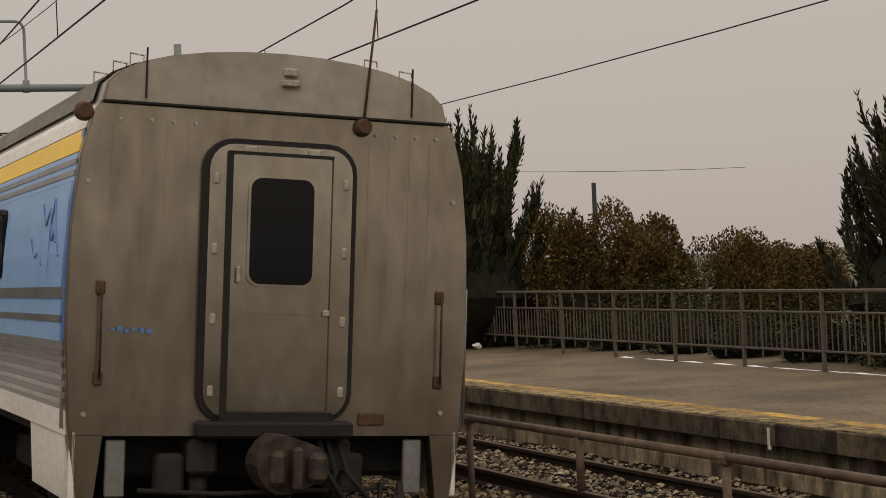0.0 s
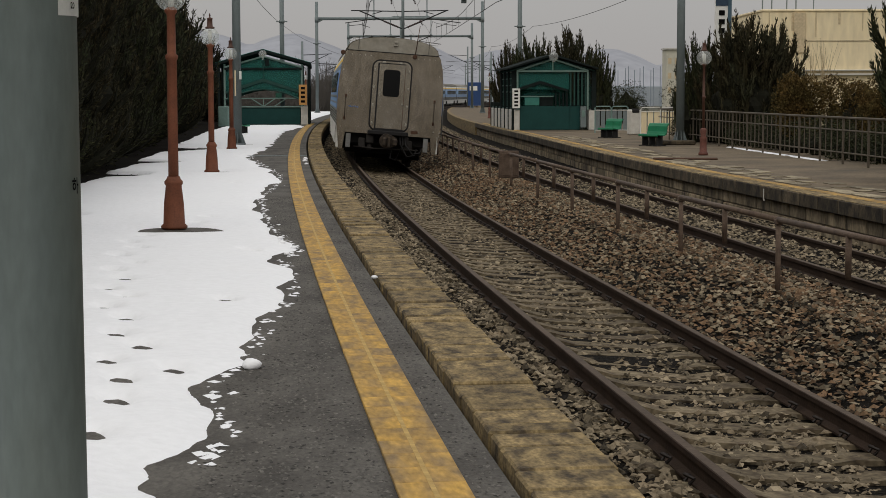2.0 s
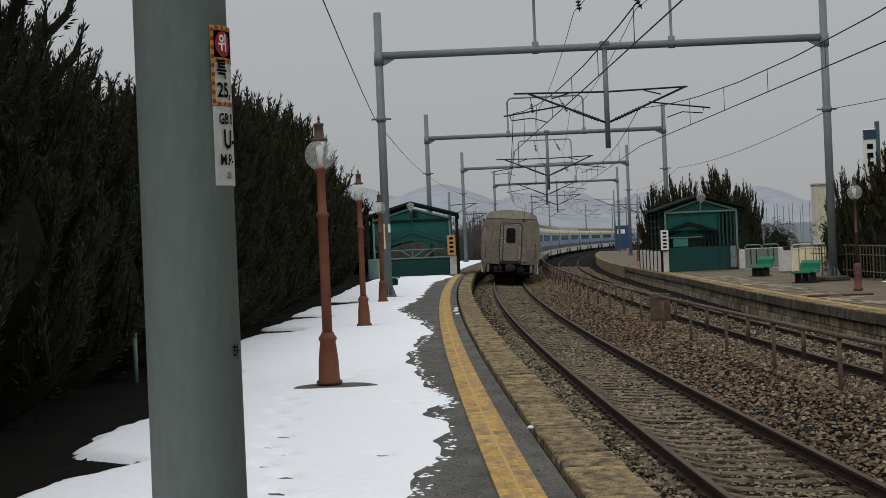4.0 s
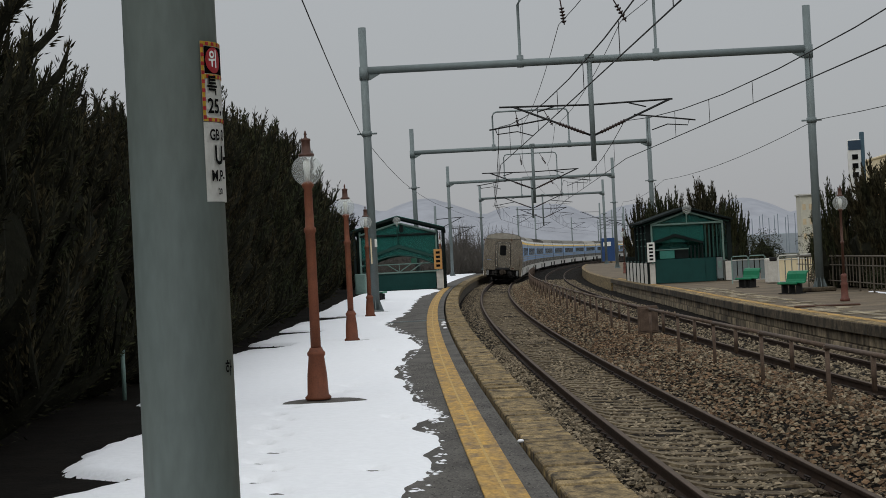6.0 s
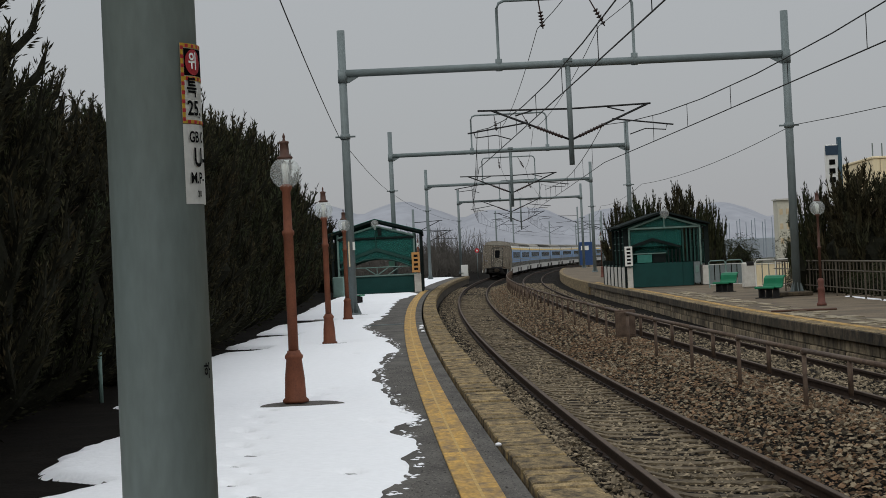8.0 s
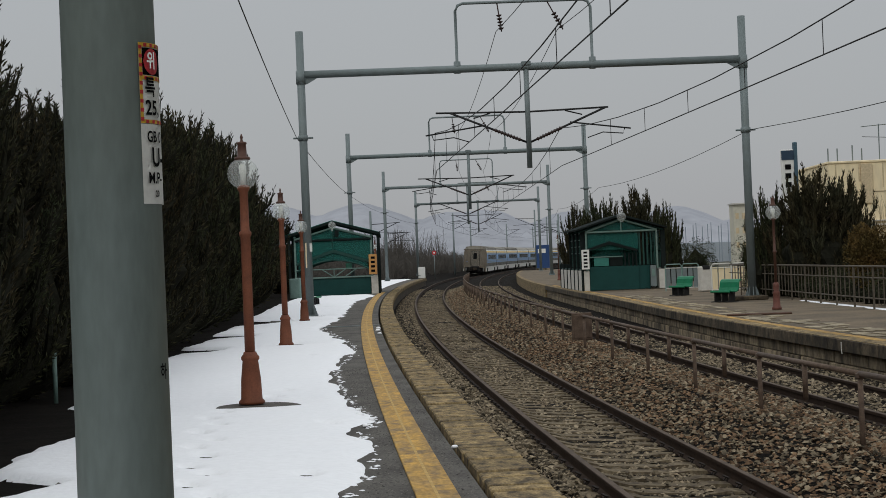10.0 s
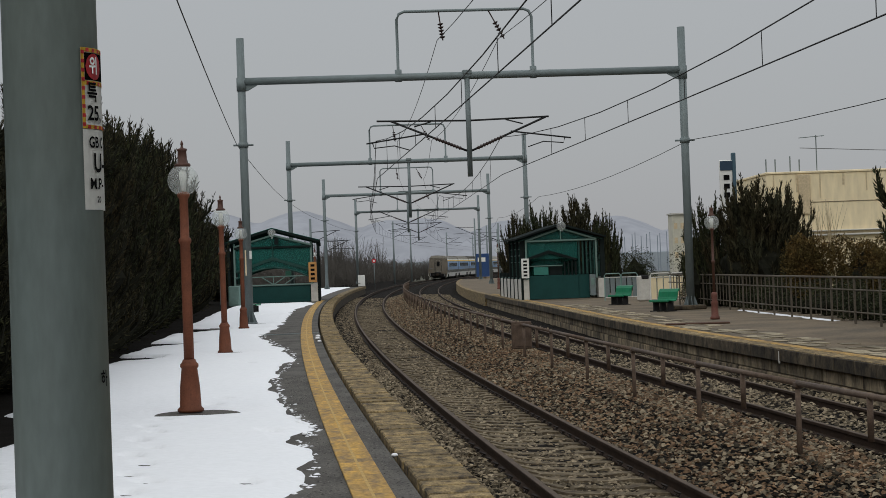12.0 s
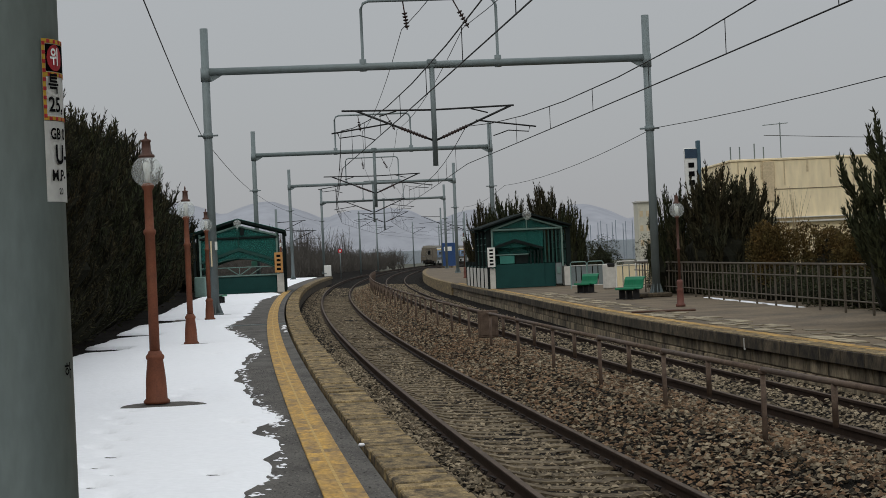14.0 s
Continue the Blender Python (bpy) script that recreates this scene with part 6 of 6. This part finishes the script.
def juniper_mesh(seed, tall, wide, blades=25000, blade=0.12, limbs=70, dome=False):
    """A juniper of bent limbs that sweep outwards and end in pointed, upturned flames."""
    rng = np.random.default_rng(seed)
    flames = []
    for k in range(limbs):
        q = (k + 0.5) / limbs
        a = k * 2.39996 + rng.uniform(-0.4, 0.4)
        if dome:
            r = wide * math.sqrt(q) * rng.uniform(0.9, 1.12)
            tip_z = tall * (1.0 - 0.5 * q ** 1.1) * rng.uniform(0.86, 1.04)
            if k % 3 == 0:
                tip_z *= rng.uniform(0.5, 0.8)
        else:
            tip_z = tall * (0.16 + 0.84 * q ** 0.9)
            h = tip_z / tall
            r = wide * (1.0 if h < 0.45 else 1 - 0.88 * ((h - 0.45) / 0.55) ** 1.5) * rng.uniform(0.75, 1.12)
        out = np.array([math.cos(a), math.sin(a), 0.0])
        z0 = max(0.05, tip_z - rng.uniform(1.3, 1.9) * (1.25 if dome else 0.8))
        base = out * r * 0.3 + np.array([0, 0, z0])
        bend = out * r * rng.uniform(0.75, 0.98) + np.array([0, 0, z0 + (tip_z - z0) * rng.uniform(0.3, 0.5)])
        tip = out * r * rng.uniform(0.96, 1.1) + np.array([rng.normal(0, 0.08), rng.normal(0, 0.08), tip_z])
        u = np.linspace(0, 1, 7)[:, None]
        pts = base * (1 - u) ** 2 + bend * 2 * u * (1 - u) + tip * u ** 2
        rad = rng.uniform(0.17, 0.28) * wide / 1.7
        flames.append((pts, rad))
        for j in range(5):
            p = pts[rng.integers(2, 6)]
            b = a + rng.uniform(-1.3, 1.3)
            ln = rng.uniform(0.35, 0.75)
            o = np.array([math.cos(b), math.sin(b), 0.0])
            lean = rng.uniform(0.2, 0.55) if dome else rng.uniform(0.4, 1.0)
            flames.append((np.array([p, p + o * ln * lean * 0.6 + np.array([0, 0, ln * 0.4]), p + o * ln * lean * 0.85 + np.array([0, 0, ln])]), rad * 0.5))
    total = sum(float(np.linalg.norm(np.diff(p, axis=0), axis=1).sum()) * (0.4 + r * 2.4) for p, r in flames)
    bm = bmesh.new()
    for pts, rad in flames:
        m = len(pts) - 1
        for i in range(m):
            u0, u1 = i / m, (i + 1) / m
            rod(bm, pts[i], pts[i + 1], rad * 0.62 * min(1, 0.5 + u0 * 2) * (1 - u0) ** 0.8, rad * 0.62 * min(1, 0.5 + u1 * 2) * max(0.02, 1 - u1) ** 0.8, 5)
    return leaf_cloud(rng, flames, blades / total, blade, 0.28 if dome else 0.6), bm


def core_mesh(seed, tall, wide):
    """A rough closed body that stands for the shaded dense inner twigs of a crown."""
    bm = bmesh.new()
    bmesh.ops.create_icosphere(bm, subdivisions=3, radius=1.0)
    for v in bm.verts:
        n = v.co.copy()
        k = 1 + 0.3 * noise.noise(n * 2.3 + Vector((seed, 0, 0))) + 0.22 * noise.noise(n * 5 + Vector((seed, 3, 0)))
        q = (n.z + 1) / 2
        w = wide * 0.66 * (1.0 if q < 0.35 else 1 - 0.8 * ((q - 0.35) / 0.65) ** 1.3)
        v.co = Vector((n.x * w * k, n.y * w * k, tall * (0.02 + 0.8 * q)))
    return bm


def tree(name, seed, tall, wide, mat, label, category, group, **kw):
    g = thing(name, Matrix(), label, category, group)
    bm = bmesh.new()
    rod(bm, (0, 0, -0.3), (0.05, 0, tall * 0.5), 0.11, 0.05, 10)
    rod(bm, (0.05, 0, tall * 0.5), (0.0, 0.05, tall * 0.9), 0.05, 0.015, 8)
    for k in range(6):
        a = k * 1.1
        rod(bm, (0, 0, 0.2 + k * tall * 0.1), (math.cos(a) * wide * 0.6, math.sin(a) * wide * 0.6, 0.6 + k * tall * 0.12), 0.035, 0.01, 6)
    part("trunk", bm, M_bark, g)
    leaves, sprays = juniper_mesh(seed, tall, wide, **kw)
    part("inner_crown", core_mesh(seed, tall * (0.82 if kw.get("dome") else 1.0), wide * (1.25 if kw.get("dome") else 1.0)), M_shaded_twigs, g)
    part("inner_sprays", sprays, mat if kw.get("dome") else M_shaded_twigs, g)
    part("crown", leaves, mat, g)
    return g


# Twig colour darkened to give the shade inside the crowns.
M_shaded_twigs = material("dense_inner_twigs", (0.02, 0.02, 0.013), 0.95, var=0.4, scale=9, fine=40, bump=0.6, spec=0.1)


def bush_mesh(seed, sx, sy, tall, n=5200, blade=0.06):
    rng = np.random.default_rng(seed)
    lumps = [(rng.uniform(-0.6, 0.6) * sx, rng.uniform(-0.6, 0.6) * sy, tall * rng.uniform(0.35, 0.75), rng.uniform(0.35, 0.6)) for _ in range(9)]
    vs = []
    for x, y, z, r in lumps:
        m = n // 9
        d = rng.normal(0, 1, (m, 3))
        d /= np.linalg.norm(d, axis=1)[:, None]
        c = np.array([x, y, z]) + d * (r * np.array([sx, sy, tall * 0.75])) * rng.uniform(0.75, 1.08, (m, 1))
        way = d + rng.normal(0, 0.5, (m, 3)) + np.array([0, 0, 0.4])
        way /= np.linalg.norm(way, axis=1)[:, None]
        side = np.cross(way, rng.normal(0, 1, (m, 3)))
        side /= np.linalg.norm(side, axis=1)[:, None] + 1e-9
        ln = blade * rng.uniform(0.6, 1.5, m)[:, None]
        vs.append(np.stack([c - side * ln * 0.35, c + way * ln * 0.5 + side * ln * 0.35, c + way * ln, c + way * ln * 0.4 - side * ln * 0.4], 1))
    v = np.concatenate(vs)
    v = v[v[:, :, 2].min(1) > 0.02]
    return v.reshape(-1, 3).tolist(), np.arange(len(v) * 4).reshape(-1, 4).tolist()


def bush(seed, sx, sy, tall, mat, label, n=5200):
    g = thing("bush", Matrix(), label, "bush", "bushes behind the fence")
    for k in range(4):
        a = k * 1.6
        bm = bmesh.new()
        rod(bm, (math.cos(a) * 0.1, math.sin(a) * 0.1, -0.2), (math.cos(a) * sx * 0.5, math.sin(a) * sy * 0.5, tall * 0.6), 0.03, 0.01, 6)
        part("stem", bm, M_bark, g)
    core = core_mesh(seed, tall * 1.0, 1.0)
    for v in core.verts:
        v.co.x *= sx * 0.85
        v.co.y *= sy * 0.85
    part("inner_crown", core, M_shaded_twigs, g)
    part("crown", bush_mesh(seed, sx, sy, tall, n), mat, g)
    return g


def build_trees():
    label = "dense dark juniper tree with ragged upright sprays"
    group = "junipers behind the near platform"
    near = [tree("juniper_tree", 11 + k, 5.0, 1.75, M_juniper if k != 1 else M_juniper_green, label, "tree", group, blades=44000, blade=0.07, limbs=80) for k in range(3)]
    far = [tree("juniper_tree", 31 + k, 4.8, 1.75, M_juniper if k else M_juniper_green, label, "tree", group, blades=15000, blade=0.13, limbs=60) for k in range(2)]
    rng = random.Random(21)
    spots = [(3.0, -8.9, 1.0), (6.2, -8.6, 1.0), (9.4, -8.3, 1.1), (12.4, -8.1, 1.18), (15.2, -8.2, 0.95), (18.2, -8.0, 0.88), (21.4, -7.9, 0.86), (24.6, -7.8, 0.92), (27.8, -7.7, 1.0), (31.0, -7.6, 1.08),
             (34.4, -7.7, 1.1), (38.0, -7.8, 1.17), (42.0, -7.8, 1.18), (46.0, -7.9, 1.22), (50.0, -7.9, 1.26), (55.0, -8.0, 1.3), (60.0, -8.1, 1.33), (66.0, -8.2, 1.18), (73.0, -8.5, 1.08), (80.0, -8.9, 1.04), (88.0, -9.6, 0.95), (97.0, -8.9, 0.95),
             (8.0, -10.6, 1.2), (13.0, -10.4, 1.2), (28.5, -10.0, 0.9)]
    used = set()
    for i, (s, d, k) in enumerate(spots):
        kind = (near if s < 36 else far)[i % (3 if s < 36 else 2)]
        m = on(s, d, -0.05, rng.uniform(0, 360))
        if kind.name in used:
            ob = copy_thing(kind, m)
        else:
            ob = kind
            ob.matrix_basis = m
            used.add(kind.name)
        ob.scale = (rng.uniform(0.92, 1.05), rng.uniform(0.92, 1.05), k)
    label = "dark juniper with flame-like pointed sprays behind the fence"
    kinds = [tree("juniper_tree", 41 + k, 4.3, 1.6, M_juniper_green if k % 2 else M_juniper, label, "tree", "junipers behind the far platform", blades=40000 if k < 2 else 20000, blade=0.11 if k < 2 else 0.13, limbs=84, dome=True) for k in range(4)]
    spots = [(10.9, 57.5, 1.05, 1.0), (10.5, 33.0, 1.12, 1.1), (13.8, 21.0, 1.08, 1.0), (6.3, 92.0, 0.85, 1.14), (8.3, 92.5, 0.95, 1.2), (9.8, 59.5, 0.62, 0.9), (12.0, 58.0, 0.7, 0.95),  (9.4, 90, 0.65, 1.0), (5.3, 96, 0.65, 1.05)]
    for i, (x, y, w, k) in enumerate(spots):
        m = pose(x, y, -0.3, 0, 0, i * 77)
        kind = kinds[i % 2 + (0 if y < 40 else 2)]
        if kind.name in used:
            ob = copy_thing(kind, m)
        else:
            ob = kind
            ob.matrix_basis = m
            used.add(kind.name)
        ob.scale = (w, w, k)
    b1 = bush(71, 1.0, 0.9, 2.3, M_bush, "rounded olive-brown evergreen bush behind the fence", 17000)
    b2 = bush(72, 1.2, 1.0, 2.4, M_bush, "rounded olive-brown evergreen bush behind the fence", 17000)
    b3 = bush(73, 1.3, 1.0, 2.3, M_juniper_green, "dark green low hedge bush behind the fence", 5000)
    spots = [(11.2, 50.5, 1.0, 0.98), (13.0, 51.5, 1.0, 0.92), (14.6, 50.0, 1.0, 0.9), (12.27, 31.0, 0.9, 1.14), (13.1, 29.9, 1.02, 1.06), (14.4, 29.2, 0.8, 0.88), (16.4, 32.0, 1.1, 0.82), (18.0, 33.0, 1.0, 0.78), (12.2, 45.0, 0.8, 0.9), (12.3, 41.0, 0.8, 0.85), (10.2, 98.0, 1.2, 0.85), (12.6, 104, 1.25, 1.0), (16.4, 106, 1.35, 1.0)] + [(trk(s, fence_d(s) + 1.3)[0], trk(s, fence_d(s) + 1.3)[1], 0.85, 0.46 + 0.07 * math.sin(s)) for s in range(8, 60, 2)]
    for i, (x, y, w, k) in enumerate(spots):
        m = pose(x, y, -0.2, 0, 0, i * 61)
        if i < 2:
            ob = (b1, b2)[i]
            ob.matrix_basis = m
        elif i == 10:
            ob = b3
            ob.matrix_basis = m
        else:
            ob = copy_thing(b3 if i > 10 else (b1, b2)[i % 2], m)
        ob.scale = (w, w, k)


# ---- distance ----
def build_distance():
    g = thing("station_building", pose(19.4, 75, -0.75, 0, 0, 0), "cream rendered flat-roofed building behind the trees", "building")
    bm = bmesh.new()
    box(bm, 0, 4, 2.9, 9.0, 8, 5.8, 0.03)
    part("wall", bm, M_cream, g)
    bm = bmesh.new()
    box(bm, 0, 4, 5.84, 9.1, 8.1, 0.1, 0.02)
    part("parapet", bm, M_cream, g)
    bm = bmesh.new()
    box(bm, 0, -0.06, 3.3, 9.0, 0.3, 0.06, 0.02)
    box(bm, 0, -0.06, 3.12, 9.0, 0.3, 0.08, 0.02)
    part("ledge", bm, M_whitepaint, g)
    for z in (4.55,):
        bm = bmesh.new()
        box(bm, 0, -0.01, z, 9.0, 0.03, 0.025)
        part("render_joint", bm, M_concrete, g)
    bm = bmesh.new()
    box(bm, -2.9, -0.03, 4.9, 0.5, 0.1, 1.7, 0.01)
    part("flue_pier", bm, M_cream_dirty_haze, g, "stained cream pier on the wall")
    for k in range(9):
        bm = bmesh.new()
        x = -4.2 + k * 1.0
        box(bm, x, -0.012, 5.5 - 0.13 * (k % 3), 0.05 + 0.04 * (k % 2), 0.015, 0.5 + 0.26 * (k % 3))
        part("rain_streak", bm, M_cream_dirty_haze, g)
    for x in (-4.3, -3.9, -3.25, -2.85):
        bm = bmesh.new()
        rod(bm, (x, 1.0, 5.8), (x, 1.0, 6.55 + 0.1 * math.sin(x * 5)), 0.03, n=6)
        part("roof_stake", bm, M_steel, g)
    for x in (-2.2,):
        bm = bmesh.new()
        rod(bm, (x, 0.5, 5.8), (x, 0.5, 7.45), 0.025, n=6)
        rod(bm, (x - 0.75, 0.5, 7.35), (x + 0.35, 0.5, 7.42), 0.018, n=5)
        for k in range(6):
            rod(bm, (x - 0.7 + k * 0.2, 0.25, 7.36 + k * 0.01), (x - 0.7 + k * 0.2, 0.75, 7.36 + k * 0.01), 0.01, n=4)
        part("television_aerial", bm, M_steel, g)
    bm = bmesh.new()
    rng = random.Random(7)
    for k in range(26):
        x = 0.2 + rng.uniform(-0.5, 0.5)
        rod(bm, (x, -1.0, 2.4), (x + rng.uniform(-0.6, 0.6), -1.0, 4.0 + rng.uniform(-0.3, 0.5)), 0.012, 0.004, 4)
    ob = part("bare_shrub", bm, M_twig_pale)
    ob.matrix_basis = pose(17.0, 75, -0.6)
    tagged(ob, "thin bare shrub against the cream wall", "shrub", kind="stuff")
    g = thing("tower_block", pose(44.5, 300, -1.0, 0, 0, 0), "small cream block building in the distance", "building")
    bm = bmesh.new()
    box(bm, 0, 4, 5.0, 2.3, 5, 10, 0.05)
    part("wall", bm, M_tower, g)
    # The windows borrow the pale stained cream, which gives them a hazed tone.
    for z in (3, 5.5, 8):
        for x in (-0.55, 0.55):
            bm = bmesh.new()
            box(bm, x, 1.48, z, 0.55, 0.1, 1.0)
            part("window", bm, M_cream_dirty_haze, g)
    bm = bmesh.new()
    box(bm, 0, 3.8, 10.1, 2.8, 5.4, 0.25)
    part("roof", bm, M_whitepaint, g)
    for name, dist, items, zb in (("far_hills", 2200, ((-520, 60, 260), (-330, 92, 190), (-170, 84, 130), (-20, 70, 150), (130, 62, 130), (270, 62, 110), (360, 42, 120), (520, 30, 160), (700, 36, 200), (900, 34, 200)), -10),):
        verts, faces = [], []
        n = 240
        for i in range(n + 1):
            x = -1100 + 2600 * i / n
            top = max(h * math.exp(-((x - c) / w) ** 2) for c, h, w in items) + 5 * noise.noise((x * 0.02, 0, 0)) + 2 * noise.noise((x * 0.09, 4, 0))
            for j, u in enumerate((0.0, 0.5, 0.8, 1.0, 0.6)):
                verts.append((x, dist + j * 90 + 20 * noise.noise((x * 0.02, j, 0)), zb + (top - zb) * u))
        for i in range(n):
            for j in range(4):
                a = i * 5 + j
                faces.append((a, a + 5, a + 6, a + 1))
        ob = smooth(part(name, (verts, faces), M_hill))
        structure(ob, "pale hazy hills on the horizon")
    # the woods and thickets at the bend
    rng = np.random.default_rng(9)
    segs_v, segs_f = [], []
    def twig(a, b, r):
        n0 = len(segs_v)
        d = b - a
        s1 = np.cross(d, [0.3, 0.5, 0.8])
        s1 = s1 / (np.linalg.norm(s1) + 1e-9) * r
        s2 = np.cross(d, s1)
        s2 = s2 / (np.linalg.norm(s2) + 1e-9) * r
        for p, k in ((a, 1.0), (b, 0.35)):
            for q in (s1, s2, -s1 - s2):
                segs_v.append(tuple(p + q * k))
        for k in range(3):
            segs_f.append((n0 + k, n0 + (k + 1) % 3, n0 + 3 + (k + 1) % 3, n0 + 3 + k))
    for _ in range(260):
        s = rng.uniform(150, 330)
        d = rng.uniform(-15, -5.2) - max(0, (170 - s) * 0.05)
        x, y, _h = trk(s, d)
        tall = rng.uniform(1.8, 4.2) * (1.75 if 205 < s < 262 and d < -7 else 1.0)
        base = np.array([x, y, -0.9])
        for _k in range(9):
            top = base + np.array([rng.normal(0, 0.9), rng.normal(0, 0.9), tall * rng.uniform(0.6, 1.0)])
            twig(base, top, 0.04)
            for _j in range(9):
                p = base + (top - base) * rng.uniform(0.35, 0.9)
                twig(p, p + np.array([rng.normal(0, 0.55), rng.normal(0, 0.55), rng.uniform(0.2, 1.2)]), 0.016)
    ob = part("bare_thicket", (segs_v, segs_f), M_twig)
    tagged(ob, "bare grey-brown winter thicket beside the bend, lightened for haze", "thicket", kind="stuff")
    # a line of further catenary masts
    for s, d, hgt in ((150, -6.4, 7.0), (230, -3.4, 8.6), (230, 7.6, 8.6), (262, -3.6, 8.0), (276, 7.4, 8.6), (300, 7.8, 8.4), (322, -3.2, 8.6), (322, 7.2, 8.6), (368, 7.0, 8.6), (368, -3.0, 8.6), (410, 6.8, 8.4), (210, 11.0, 7.4), (175, -7.0, 6.5), (250, 12.5, 7.0), (340, 12.0, 8)):
        x, y, h = trk(s, d)
        g = thing("catenary_mast", pose(x, y, -0.8, 0, 0, -math.degrees(h)), "slim grey catenary mast in the distance", "mast", "far catenary masts")
        bm = bmesh.new()
        rod(bm, (0, 0, 0), (0, 0, hgt), 0.12, 0.1, 8)
        part("shaft", bm, M_steel, g)
        bm = bmesh.new()
        sg = 1 if d < 0 else -1
        rod(bm, (0, 0, hgt - 1.2), (sg * 2.6, 0, hgt - 1.1), 0.035, n=5)
        rod(bm, (0, 0, hgt - 2.2), (sg * 2.3, 0, hgt - 1.15), 0.035, n=5)
        rod(bm, (sg * 0.6, 0, hgt - 1.9), (sg * 2.9, 0, hgt - 2.0), 0.025, n=5)
        part("cantilever_arm", bm, M_wire, g)
    # stadium-like row of floodlight posts and a low wall far to the right
    for k in range(26):
        bm = bmesh.new()
        rod(bm, (0, 0, 0), (0, 0, 7.2 + 0.4 * math.sin(k * 2.1)), 0.09, 0.07, 6)
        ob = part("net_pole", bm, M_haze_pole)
        ob.matrix_basis = pose(31 + k * 0.95 + 0.25 * math.sin(k * 3.7), 330, -1)
        tagged(ob, "thin pole of a distant net fence, paled for haze", "pole", "poles of the distant net fence")
    bm = bmesh.new()
    box(bm, 0, 0, 1.4, 60, 4, 5.0, 0.1)
    ob = part("low_hall", bm, M_haze_hall)
    ob.matrix_basis = pose(48, 345, -1)
    tagged(ob, "long low hall in the distance, paled blue for haze", "building")
    bm = bmesh.new()
    box(bm, 0, 0, 1.2, 40, 3, 5.4, 0.1)
    ob = part("long_shed", bm, M_haze_hall)
    ob.matrix_basis = pose(6, 520, -1)
    tagged(ob, "long low grey shed in the distance, paled for haze", "building")
    bm = bmesh.new()
    rod(bm, (0, 0, 0), (0, 0, 4.3), 0.09, 0.07, 8)
    ob = part("utility_pole", bm, M_wire)
    ob.matrix_basis = pose(19.4, 48, -0.5)
    tagged(ob, "dark utility pole behind the bushes", "pole")


M_twig_pale = material("pale_dry_twig", (0.42, 0.33, 0.2), 0.95, var=0.3, bump=0)
# Tower, net poles and hall: distance haze is put into these base colours.
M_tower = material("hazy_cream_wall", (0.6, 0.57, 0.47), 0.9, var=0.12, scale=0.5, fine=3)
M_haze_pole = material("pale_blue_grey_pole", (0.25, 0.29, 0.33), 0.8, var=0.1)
M_cream_dirty_haze = material("stained_cream_render", (0.66, 0.53, 0.34), 0.9, var=0.3, scale=2, fine=12, tint=(0.5, 0.4, 0.26))
M_haze_hall = material("pale_blue_sheet_wall", (0.36, 0.4, 0.44), 0.8, var=0.15, scale=0.3, fine=3)

build_setting()
build_rails()
build_gantries()
build_wires()
build_lamps()
build_pole()
build_pole_labels()
build_train()
build_near_platform()
build_far_platform()
build_snow()
build_grit()
build_mid_fence()
build_far_fence()
build_fence_snow()
shelter_left()
shelter_right()
build_benches()
build_lineside()
build_trees()
build_distance()
build_track()
build_stones()

motions()
